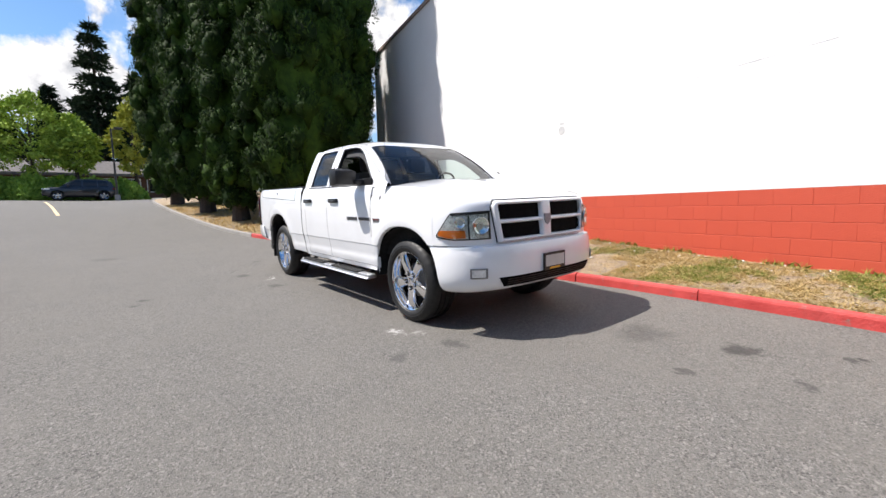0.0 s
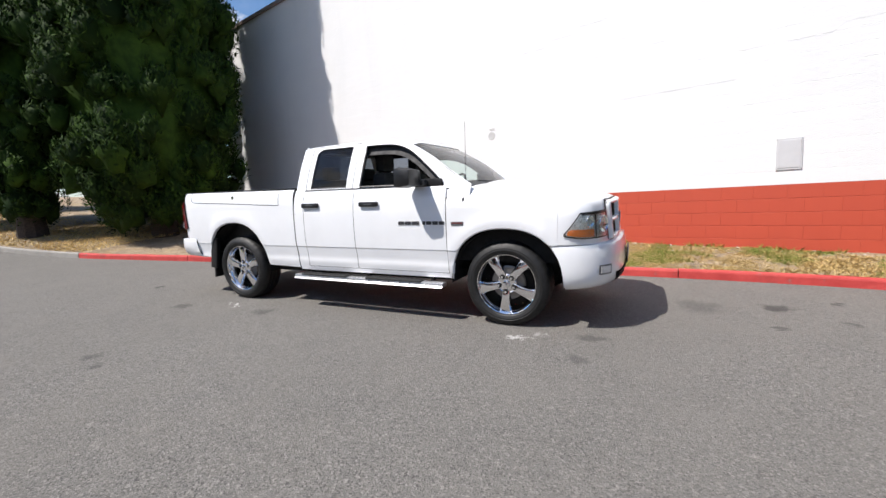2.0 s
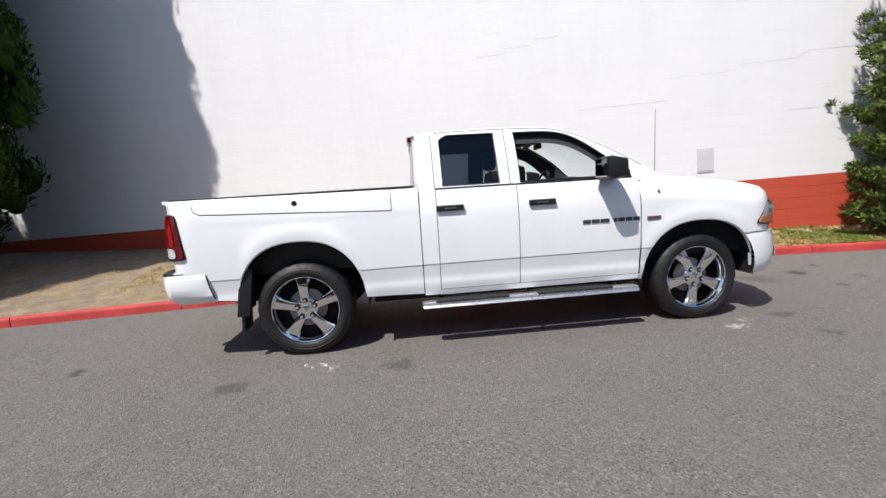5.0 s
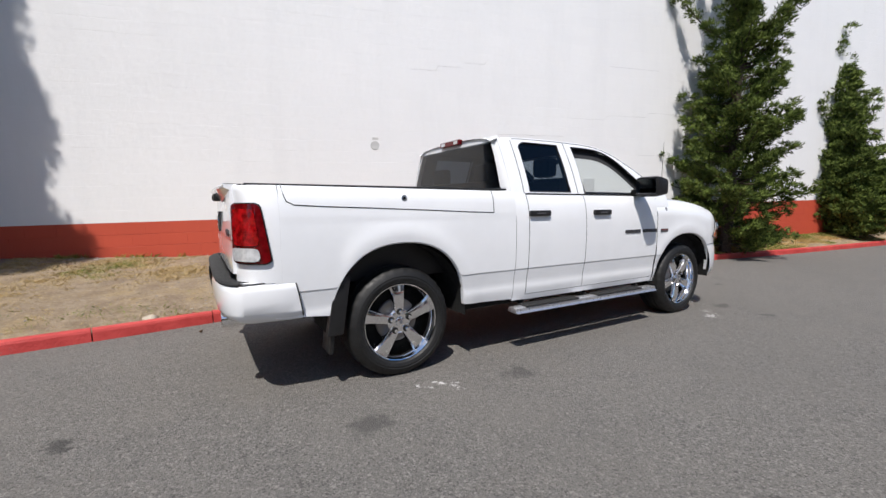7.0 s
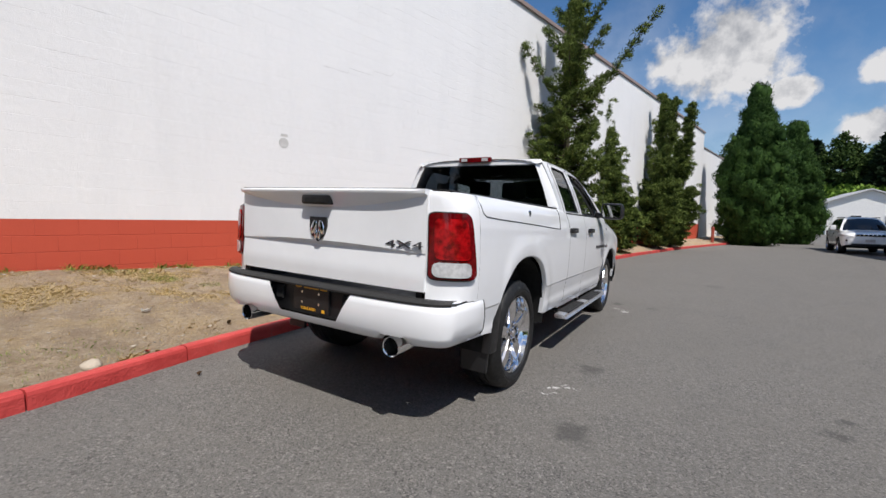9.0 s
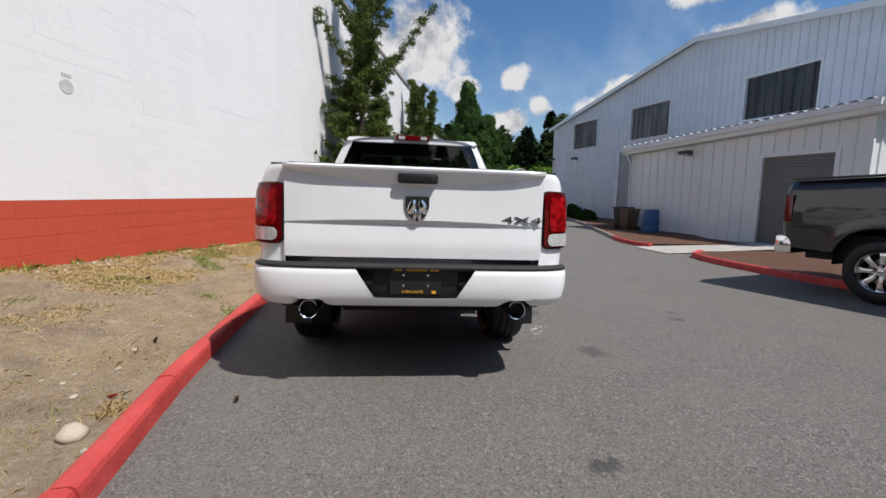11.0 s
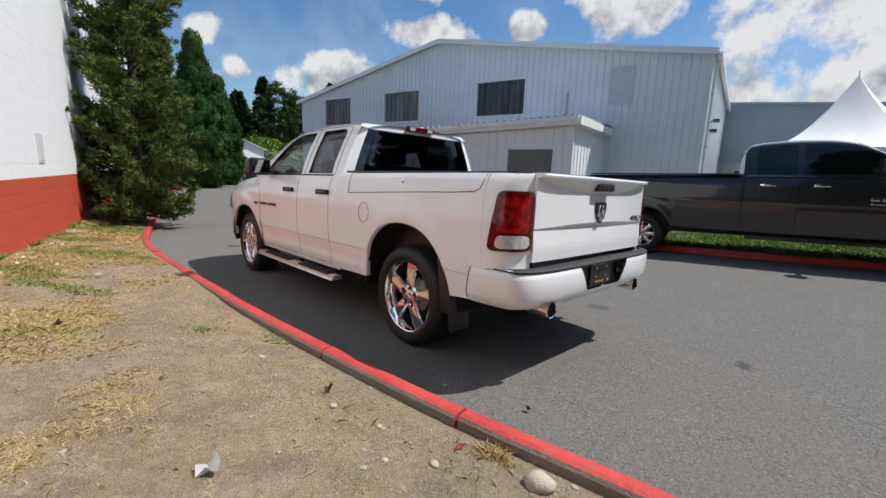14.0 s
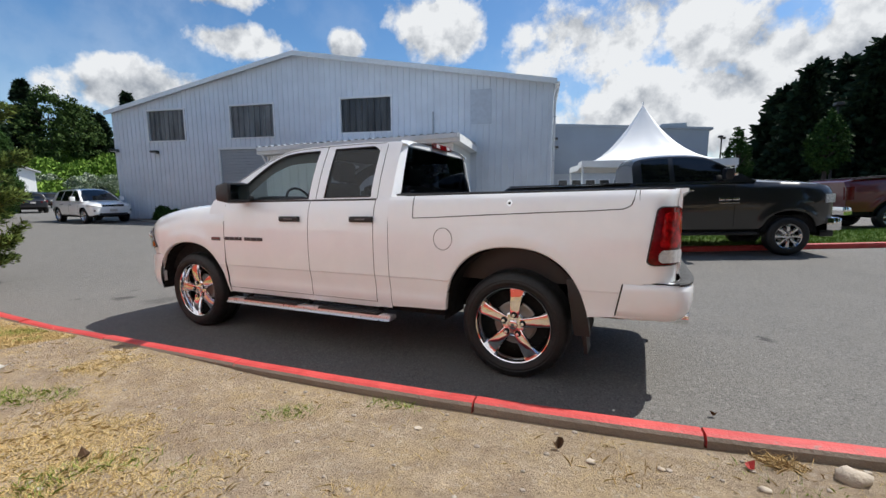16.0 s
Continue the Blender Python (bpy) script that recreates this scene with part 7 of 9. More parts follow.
def columnar_tree(name, x, y, z, R, H, foliage, label, seed, clumps=2300, blades=26, z0=1.1, L=0.17, W=0.042, taper=0.55, trunk=0.24, top=1.0, tuft=1.0):
    """A dense column of upright sprays with bulging vertical lobes."""
    T = anchor(name, Matrix.Translation((x, y, z)), label, "tree")
    bm = bmesh.new()
    trunk_bm(bm, H * 0.9, trunk, 0.04, seed=seed)
    rng = random.Random(seed)
    for k in range(7):
        a = rng.uniform(0, 6.28)
        p = Vector((0, 0, rng.uniform(0.25, 1.1)))
        q = p + Vector((math.cos(a) * R * 0.5, math.sin(a) * R * 0.5, rng.uniform(0.2, 0.7)))
        q2 = q + Vector((math.cos(a) * R * 0.25, math.sin(a) * R * 0.25, rng.uniform(0.5, 1.0)))
        tube(bm, p, q, 0.05, 0.03, 7)
        tube(bm, q, q2, 0.03, 0.012, 7)
    part("trunk", bm, BARK, T)
    nrng = np.random.default_rng(seed)

    def radius(a, t):
        prof = (1 - 0.35 * max(0, 0.10 - t) / 0.10) * (1 - taper * max(0, (t - 0.35) / 0.65) ** 1.6) * (1 - max(0, (t - 0.93) / 0.07) ** 2 * 0.85 * top)
        lobe = 1 + 0.24 * noise_v(math.cos(a) * 2.1, math.sin(a) * 2.1, t * 2.4 + seed) + 0.30 * noise_v(math.cos(a) * 3.6, math.sin(a) * 3.6, t * 11 + seed)
        return R * prof * lobe

    at, way, face, tuft_v, tuft_f = [], [], [], [], []
    for _ in range(clumps):
        a, t = nrng.uniform(0, 2 * math.pi), nrng.uniform(0, 1) ** 1.05
        r = radius(a, t)
        puff = nrng.uniform(0.16, 0.50) * tuft
        rc = r - puff * 0.55 + nrng.uniform(-0.30, 0.14) * tuft
        c = np.array([math.cos(a) * rc, math.sin(a) * rc, z0 + (H - z0) * t])
        n = int(blades * (puff / 0.3) ** 2)
        d = nrng.normal(0, 1, (n, 3)) + np.array([math.cos(a) * 0.9, math.sin(a) * 0.9, 0.45])
        d /= np.linalg.norm(d, axis=1, keepdims=True)
        at.append(c + d * puff * np.array([1, 1, 1.35]) * nrng.uniform(0.82, 1.06, (n, 1)))
        up = np.array([0, 0, 1.0]) + nrng.normal(0, 0.5, (n, 3))
        way.append(up - (up * d).sum(1, keepdims=True) * d + d * 0.2)
        face.append(d)
        # the tuft's own ragged body
        b = len(tuft_v)
        for v in BALL_V:
            k = 0.66 + 0.55 * noise_v(v[0] * 2.6 + c[0] * 3, v[1] * 2.6 + c[1] * 3, v[2] * 2.6 + c[2] * 3)
            tuft_v.append(c + np.array([v[0], v[1], v[2] * 1.4]) * puff * k)
        tuft_f += [tuple(b + q for q in f) for f in BALL_F]
    # dark heart so that the crown is not see-through
    cv, cf, m, k = [], [], 18, 22
    for i in range(k + 1):
        t = i / k
        for j in range(m):
            a = 2 * math.pi * j / m
            r = max(0.03, radius(a, t) - 0.42) * (1 if i not in (0, k) else 0.05)
            cv.append((math.cos(a) * r, math.sin(a) * r, z0 + 0.15 + (H - z0 - 0.4) * t))
    for i in range(k):
        for j in range(m):
            cf.append((i * m + j, i * m + (j + 1) % m, (i + 1) * m + (j + 1) % m, (i + 1) * m + j))
    b = len(cv)
    cv += [tuple(v) for v in tuft_v]
    cf += [tuple(b + q for q in f) for f in tuft_f]
    leaf_mesh("crown", np.concatenate(at), np.concatenate(way), L, W, foliage, T, seed=seed, spread=0.25, core=(cv, cf), face=np.concatenate(face))
    return T


CEDAR_LABEL = "tall dense columnar cedar with deep green sprays"
for i, (x, y, R, H) in enumerate(((-9.45, 2.75, 2.1, 15.0), (-12.7, 1.05, 1.15, 14.0), (-16.6, 0.6, 1.3, 14.5), (-22.0, 0.1, 1.35, 15.5), (-13.6, 4.6, 1.7, 14.5))):
    zb = ground_z(x, kerb_y(x)) + KERB_H + 0.06
    t = columnar_tree("cedar_tree", x, y, zb, R, H, CEDAR, CEDAR_LABEL, 11 + i, clumps=int(360 * R), blades=100 if i == 0 else 62, L=0.15, W=0.022, tuft=1.0, z0=0.75)
    tagged(t, group="cedars beside the hall")


def juniper(x, y, z, H, R, seed, label, lean=(0, 0), forks=1, z_low=0.16, fine=1.0, skirt_top=0.46, bulk=1.0, arms=()):
    """An upright juniper: a dense skirt of drooping tufted boughs, open upper limbs that reach up and out."""
    T = anchor("juniper_tree", Matrix.Translation((x, y, z)), label, "tree", "junipers along the white wall")
    rng = random.Random(seed)
    nrng = np.random.default_rng(seed)
    bm = bmesh.new()
    stems = []
    for f in range(forks):
        a = rng.uniform(0, 6.28)
        k = 0.0 if forks == 1 else rng.uniform(0.5, 1.1)
        stems.append((Vector((math.cos(a) * k + lean[0], math.sin(a) * k + lean[1], 0)), H * (1 if f == 0 else rng.uniform(0.75, 0.95))))
    at, way, face = [], [], []
    for s, (off, h) in enumerate(stems):
        pts = [Vector((off.x * t + 0.08 * noise_v(t * 3, seed, s), off.y * t + 0.08 * noise_v(t * 3, s, seed + 5), h * t)) for t in np.linspace(0, 1, 10)]
        for i in range(9):
            tube(bm, pts[i], pts[i + 1], 0.13 * (1 - i / 9.5), 0.13 * (1 - (i + 1) / 9.5), 8)
        low_n, high_n = int(128 / forks ** 0.7) + 8, int(30 / forks ** 0.5) + 8
        for b in range(low_n + high_n + (len(arms) if s == 0 else 0)):
            low = b < low_n
            if low:
                t = z_low / h + (skirt_top - z_low / h) * ((b + rng.random()) / low_n) ** 1.1
            else:
                t = skirt_top + (0.985 - skirt_top) * ((b - low_n + rng.random()) / high_n) ** 0.95
            p = pts[min(8, int(t * 9))].lerp(pts[min(9, int(t * 9) + 1)], t * 9 - int(t * 9))
            a = rng.uniform(0, 6.28)
            if low:
                ln = R * ((0.70 + 0.30 * min(1.0, t / 0.12)) if bulk < 1.1 else (0.42 + 0.58 * min(1.0, t / 0.20))) * (1.0 - 0.42 * max(0, t - 0.12) / max(0.05, skirt_top - 0.12)) * rng.uniform(0.72, 1.12)
                up = 0.05 + 0.5 * t + rng.uniform(-0.15, 0.18)
            else:
                ln = R * (0.50 - 0.38 * (t - skirt_top) / (1 - skirt_top)) * rng.uniform(0.65, 1.15)
                if rng.random() < 0.30 and t < 0.80:
                    ln *= 1.75
                up = 0.55 + 0.75 * t + rng.uniform(-0.2, 0.25)
            if b >= low_n + high_n:
                a, t, ln = arms[b - low_n - high_n]
                a, up = radians(a), 0.95
                p = pts[min(8, int(t * 9))].lerp(pts[min(9, int(t * 9) + 1)], t * 9 - int(t * 9))
            d = Vector((math.cos(a), math.sin(a), up)).normalized()
            q = p + d * ln + Vector((0, 0, 0.14 * ln))
            mid = p.lerp(q, 0.5) + Vector((0, 0, -0.12 * ln))
            tube(bm, p, mid, 0.028, 0.017, 6)
            tube(bm, mid, q, 0.017, 0.006, 6)
            m = max(4, int(ln / (0.14 if low else 0.10)))
            for k in range(m):
                u = (0.34 if low else 0.12) + (0.70 if low else 0.92) * (k + rng.random()) / m
                c = (p.lerp(mid, u * 2) if u < 0.5 else mid.lerp(q, (u - 0.5) * 2))
                w = rng.uniform(0.12, 0.20) * (1.2 - u * 0.45) * (1.0 if low else 0.92) * bulk
                c = c + Vector((rng.uniform(-1, 1), rng.uniform(-1, 1), rng.uniform(-0.4, 0.9))) * w * 0.55
                nb = int(74 * fine * (w / 0.17) ** 2)
                dd = nrng.normal(0, 1, (nb, 3)) + np.array([d.x * 0.5, d.y * 0.5, 0.6])
                dd /= np.linalg.norm(dd, axis=1, keepdims=True)
                at.append(np.array(c) + dd * w * np.array([1.15, 1.15, 0.62]) * nrng.uniform(0.55, 1.0, (nb, 1)))
                wy = np.array([d.x * 0.7, d.y * 0.7, 0.6]) + nrng.normal(0, 0.45, (nb, 3))
                way.append(wy - 0.8 * (wy * dd).sum(1, keepdims=True) * dd + dd * 0.35)
                face.append(dd)
        # a leafy sleeve round the leader
        for k in range(int(h * 7)):
            t = skirt_top * 0.8 + (1 - skirt_top * 0.8) * rng.random()
            p = pts[min(8, int(t * 9))].lerp(pts[min(9, int(t * 9) + 1)], t * 9 - int(t * 9))
            w = 0.20 * (1.15 - t)
            nb = int(60 * fine)
            dd = nrng.normal(0, 1, (nb, 3))
            dd /= np.linalg.norm(dd, axis=1, keepdims=True)
            off = np.array([rng.uniform(-1, 1), rng.uniform(-1, 1), 0.0]) * 0.22 * (1.2 - t)
            at.append(np.array(p) + off + dd * (w + 0.05) * np.array([1, 1, 1.2]))
            way.append(dd * 0.4 + np.array([0, 0, 0.9]))
            face.append(dd)
    part("trunk", bm, BARK, T)
    leaf_mesh("crown", np.concatenate(at), np.concatenate(way), 0.10, 0.024 / fine, JUNIPER, T, seed=seed, spread=0.3, face=np.concatenate(face))
    return T


JLABEL = "dark green upright juniper against the white wall"
ARMS = ((-72, 0.52, 3.0), (125, 0.53, 1.9), (-150, 0.58, 1.7), (20, 0.62, 1.7), (-45, 0.66, 1.5), (100, 0.68, 1.2), (190, 0.56, 1.9), (-100, 0.74, 1.2), (60, 0.78, 1.0))
for x, y, H, R, seed, forks, lean, arms in ((7.72, 1.42, 8.7, 1.38, 3, 1, (0.25, -0.25), ARMS), (13.3, 0.62, 6.9, 1.05, 8, 3, (0, 0), ((160, 0.4, 1.3), (-20, 0.45, 1.4))),
                                            (17.5, -0.35, 7.2, 1.15, 15, 2, (0, 0), ((170, 0.4, 1.5), (-15, 0.45, 1.7), (-40, 0.6, 1.2))), (19.8, -0.9, 7.0, 1.25, 27, 2, (0, 0), ((-20, 0.5, 1.6),))):
    juniper(x, y, verge_z(x, y) - 0.02, H, R, seed, JLABEL, lean, forks, fine=2.0 if x < 10 else 1.5, skirt_top=0.54 if x < 10 else 0.42, bulk=1.0 if x < 10 else 1.15, arms=arms)

for x, y, R, H, seed in ((29.5, -5.15, 1.9, 9.9, 41), (34.8, -7.9, 1.7, 8.4, 42)):
    t = columnar_tree("cypress_tree", x, y, ground_z(x, y), R, H, CYPRESS, "narrow pointed dark green cypress", seed, clumps=600, blades=60, z0=0.15, L=0.22, W=0.028, taper=1.0, trunk=0.15)
    tagged(t, group="cypresses beyond the wall")


def broad_tree(name, x, y, z, H, R, foliage, label, seed, trunk_h=2.0, n_clump=420, blades=46, L=0.22, W=0.085, flat=0.8, group=""):
    T = anchor(name, Matrix.Translation((x, y, z)), label, "tree", group)
    rng, nrng = random.Random(seed), np.random.default_rng(seed)
    bm = bmesh.new()
    trunk_bm(bm, H * 0.8, 0.14 + H * 0.008, 0.03, seed=seed)
    at, way, face = [], [], []
    for k in range(16):
        a = rng.uniform(0, 6.28)
        p = Vector((0, 0, trunk_h + (H * 0.7 - trunk_h) * k / 16))
        q = p + Vector((math.cos(a) * R * 0.7, math.sin(a) * R * 0.7, H * 0.16))
        tube(bm, p, q, 0.05, 0.012, 6)
    part("trunk", bm, BARK, T)
    for k in range(n_clump):
        d = nrng.normal(0, 1, 3)
        d /= np.linalg.norm(d)
        rr = nrng.uniform(0.55, 1.0) ** 0.5
        lump = 1 + 0.30 * noise_v(d[0] * 2.2, d[1] * 2.2, d[2] * 2.2 + seed)
        zc = trunk_h + (H - trunk_h) * 0.48
        c = np.array([d[0] * R * rr * lump, d[1] * R * rr * lump, zc + d[2] * (H - trunk_h) * 0.55 * rr * lump])
        if c[2] > zc:
            c[:2] *= 1 - 0.55 * min(1, (c[2] - zc) / (H - zc))
        nb = blades
        q = nrng.normal(0, 1, (nb, 3))
        at.append(c + q * 0.22 * R / 2.5 * np.array([1, 1, 0.6]))
        way.append(np.repeat(d[None] + np.array([0, 0, 0.2]), nb, 0))
        face.append(q * 0.5 + d[None] * 0.7 + np.array([0, 0, 0.6]))
    leaf_mesh("crown", np.concatenate(at), np.concatenate(way), L, W, foliage, T, seed=seed, spread=0.8, face=np.concatenate(face))
    return T


def fir_tree(name, x, y, z, H, R, foliage, label, seed, tiers=26, L=0.55, W=0.16, gap=1.0, group=""):
    T = anchor(name, Matrix.Translation((x, y, z)), label, "tree", group)
    rng, nrng = random.Random(seed), np.random.default_rng(seed)
    bm = bmesh.new()
    trunk_bm(bm, H, 0.02 * H + 0.05, 0.03, seed=seed)
    at, way = [], []
    for i in range(tiers):
        t = (i + rng.random()) / tiers
        zz = H * (0.08 + 0.90 * t)
        r = R * (1 - t) ** 0.8 * rng.uniform(0.75, 1.15) + 0.12
        for k in range(7):
            a = rng.uniform(0, 6.28)
            q = Vector((math.cos(a) * r, math.sin(a) * r, zz - 0.14 * r + 0.10 * r * rng.random()))
            tube(bm, (0, 0, zz), q, 0.03, 0.008, 5)
            m = max(3, int(r / 0.22))
            for u in np.linspace(0.15, 1, m):
                c = np.array(Vector((0, 0, zz)).lerp(q, u))
                nb = 9
                at.append(c + nrng.normal(0, 0.06 + 0.02 * R, (nb, 3)) * np.array([1, 1, 0.6]))
                way.append(np.repeat(np.array([math.cos(a), math.sin(a), -0.15])[None], nb, 0))
    part("trunk", bm, BARK, T)
    leaf_mesh("crown", np.concatenate(at), np.concatenate(way), L, W, foliage, T, seed=seed, spread=0.55)
    return T


def bush_mass(name, spots, foliage, label, seed, L, W, blades, kind="stuff", category="shrubs"):
    """Rounded shrubs (x, y, z, rx, ry, rz) filled with leaves, with a dark inside."""
    nrng = np.random.default_rng(seed)
    at, way, cv, cf = [], [], [], []
    for s, (x, y, z, rx, ry, rz) in enumerate(spots):
        n = int(blades * (rx * ry + rx * rz + ry * rz) ** 0.5 * 3)
        d = nrng.normal(0, 1, (n, 3))
        d /= np.linalg.norm(d, axis=1, keepdims=True)
        d[:, 2] = np.abs(d[:, 2]) * 1.0 - 0.15
        lump = np.array([1 + 0.28 * noise_v(v[0] * 2.3 + s, v[1] * 2.3, v[2] * 2.3) for v in d])[:, None]
        at.append(np.array([x, y, z]) + d * np.array([rx, ry, rz]) * lump * nrng.uniform(0.80, 1.02, (n, 1)))
        way.append(d + np.array([0, 0, 0.3]))
        b = len(cv)
        for i in range(6):
            th = math.pi / 2 * i / 5
            for j in range(10):
                a = 2 * math.pi * j / 10
                cv.append((x + math.cos(a) * math.cos(th) * rx * 0.80, y + math.sin(a) * math.cos(th) * ry * 0.80, z - 0.1 + math.sin(th) * rz * 0.80))
        for i in range(5):
            for j in range(10):
                cf.append((b + i * 10 + j, b + i * 10 + (j + 1) % 10, b + (i + 1) * 10 + (j + 1) % 10, b + (i + 1) * 10 + j))
    ob = leaf_mesh(name, np.concatenate(at), np.concatenate(way), L, W, foliage, None, seed=seed, spread=0.7, core=(cv, cf), face=np.concatenate(way))
    return tagged(ob, label, category, kind=kind)


# ---- other vehicles ----
def interp(pts, x):
    return lerp_list(pts, x)


def make_car(name, m, label, category, paint, spec, group=""):
    """x forward, y left. spec: stations (x, half width, sill, shoulder, crown), axles, cab line, panes and trims."""
    C = anchor(name, m, label, category, group)
    st = spec["stations"]
    xs = sorted({round(x, 3) for x in list(np.arange(st[0][0], st[-1][0], 0.06)) + [s[0] for s in st]})
    hw = lambda x: spline([(s[0], s[1]) for s in st], x)
    sill = lambda x: interp([(s[0], s[2]) for s in st], x)
    sho = lambda x: spline([(s[0], s[3]) for s in st], x)
    crown = lambda x: interp([(s[0], s[4]) for s in st], x)
    ax, ar = spec["axles"], spec["arch"]
    wr = spec["wheel"]

    def low(x):
        z = sill(x)
        for a in ax:
            d = abs(x - a) / ar
            if d < 1:
                z = max(z, wr + (ar * 1.02) * (1 - d ** 2.3) ** (1 / 2.3))
        return min(z, sho(x) - 0.06)

    def side_y(x, t):
        """Half width at height fraction t between sill and shoulder."""
        z = sill(x) + (sho(x) - sill(x)) * t
        b = 0.955 + 0.045 * math.sin(math.pi * min(1, t * 1.15)) + (0.012 if 0.52 < t < 0.9 else 0.0)
        fl = 0.0
        for a in ax:
            d = math.hypot((x - a) / (ar * 1.1), (z - wr) / (ar * 1.1))
            fl += spec.get("flare", 0.015) * math.exp(-((d - 1) / 0.14) ** 2)
        return hw(x) * b * (1 - 0.07 * max(0, (t - 0.85) / 0.15) ** 2) + fl

    bm = bmesh.new()
    rings = []
    bed_x = spec.get("bed")
    for x in xs:
        ring = []
        lo, hi, s0 = low(x), sho(x), sill(x)
        for s in (-1, 1):
            half = []
            for j in range(13):
                z = lo + (hi - lo) * j / 12
                t = (z - s0) / max(0.05, hi - s0)
                half.append((x, s * side_y(x, t), z))
            if s < 0:
                ring += half
                ye = abs(half[-1][1])
                for u in (-0.94, -0.90, -0.80, -0.55, -0.3, 0, 0.3, 0.55, 0.80, 0.90, 0.94):
                    z = hi + crown(x) * (1 - abs(u) ** 2.5)
                    if bed_x and bed_x[0] < x < bed_x[1] and abs(u) < 0.87:
                        z = hi - 0.5
                    ring.append((x, u * ye, z + 0.008))
            else:
                ring += half[::-1]
        rings.append([bm.verts.new(p) for p in ring])
    for a, b in zip(rings, rings[1:]):
        for j in range(len(a) - 1):
            bm.faces.new((a[j], a[j + 1], b[j + 1], b[j]))
    bm.faces.new(rings[0][::-1])
    bm.faces.new(rings[-1])
    part("body", bm, paint, C, "", True, 32)
    bm = bmesh.new()
    y = spec["half"] - 0.12
    box(bm, (st[0][0] + 0.3, -y, spec["floor"]), (st[-1][0] - 0.3, y, spec["floor"] + 0.35))
    for a in ax:
        tube(bm, (a, -y, wr), (a, y, wr), 0.07)
    part("underbody", bm, DARK, C)
    for a in ax:
        bm = bmesh.new()
        tube(bm, (a, -spec["half"] + 0.03, wr + 0.03), (a, spec["half"] - 0.03, wr + 0.03), ar * 0.99, seg=28)
        bmesh.ops.delete(bm, geom=[v for v in bm.verts if v.co.z < wr], context="VERTS")
        part("wheel_well", bm, DARK, C)
    # greenhouse
    cab = spec["cab"]
    c0, c1 = cab[0][0], cab[-1][0]
    roof = lambda x: spline(cab, x)
    belt = spec["belt"]
    gy = lambda x, z: (spec["half"] - 0.075) - 0.30 * (z - belt) - 0.22 * (z - belt) ** 2
    gx = sorted({round(x, 3) for x in list(np.arange(c0, c1, 0.05)) + [q[0] for q in cab]})
    bm = bmesh.new()
    rings = []
    for x in gx:
        zr = roof(x)
        e = max(belt + 0.005, zr - 0.05)
        ring = []
        for s in (-1, 1):
            half = [(x, s * gy(x, belt - 0.03 + (e - belt + 0.03) * j / 8), belt - 0.03 + (e - belt + 0.03) * j / 8) for j in range(9)]
            ye = abs(half[-1][1])
            if s < 0:
                ring += half
                ring += [(x, u * ye, e + (zr - e + 0.02) * (1 - abs(u) ** 3)) for u in (-0.95, -0.85, -0.6, -0.3, 0, 0.3, 0.6, 0.85, 0.95)]
            else:
                ring += half[::-1]
        rings.append([bm.verts.new(p) for p in ring])
    for a, b in zip(rings, rings[1:]):
        for j in range(len(a) - 1):
            bm.faces.new((a[j], a[j + 1], b[j + 1], b[j]))
    bm.faces.new(rings[0][::-1])
    bm.faces.new(rings[-1])
    part("cab", bm, paint, C, "", True, 35)
    for s in (-1, 1):
        for x0, x1 in spec["windows"]:
            rows = []
            for x in np.linspace(x0, x1, 12):
                hi = min(roof(x) - 0.085, spec["top"] - 0.10)
                rows.append([(x, s * (gy(x, z) + 0.006), z) for z in np.linspace(belt + 0.025, max(belt + 0.04, hi), 6)])
            grid_part("side_window", rows, GLASS_DARK, C, "dark tinted side window", flip=s > 0, thick=0.004)
        for x in spec["handles"]:
            bm = bmesh.new()
            z = belt - 0.17
            yy = side_y(x, (z - sill(x)) / (sho(x) - sill(x)))
            box(bm, (x - 0.11, s * (yy + 0.014) - 0.016, z - 0.02), (x + 0.11, s * (yy + 0.014) + 0.016, z + 0.022), 0.01)
            part("door_handle", bm, spec.get("trim", BLACK_PLASTIC), C, "", True)
        for x in spec["seams"]:
            pts = []
            for t in np.linspace(0.05, 1.0, 12):
                z = sill(x) + (sho(x) - sill(x)) * t
                pts.append((x, s * (side_y(x, t) + 0.0005), z))
            seam("door_seam", pts, C, 0.005)
        mx = spec["mirror"]
        bm = bmesh.new()
        mz = belt + 0.14
        box(bm, (mx - 0.07, s * (spec["half"] + 0.13) - 0.11, mz - 0.11), (mx + 0.07, s * (spec["half"] + 0.13) + 0.11, mz + 0.12), 0.035)
        mir = part("door_mirror", bm, spec.get("mirror_mat", BLACK_PLASTIC), C, "", True)
        bm = bmesh.new()
        tube(bm, (mx + 0.02, s * (spec["half"] - 0.08), belt + 0.04), (mx + 0.02, s * (spec["half"] + 0.08), mz - 0.03), 0.03)
        part("mirror_arm", bm, BLACK_PLASTIC, mir)
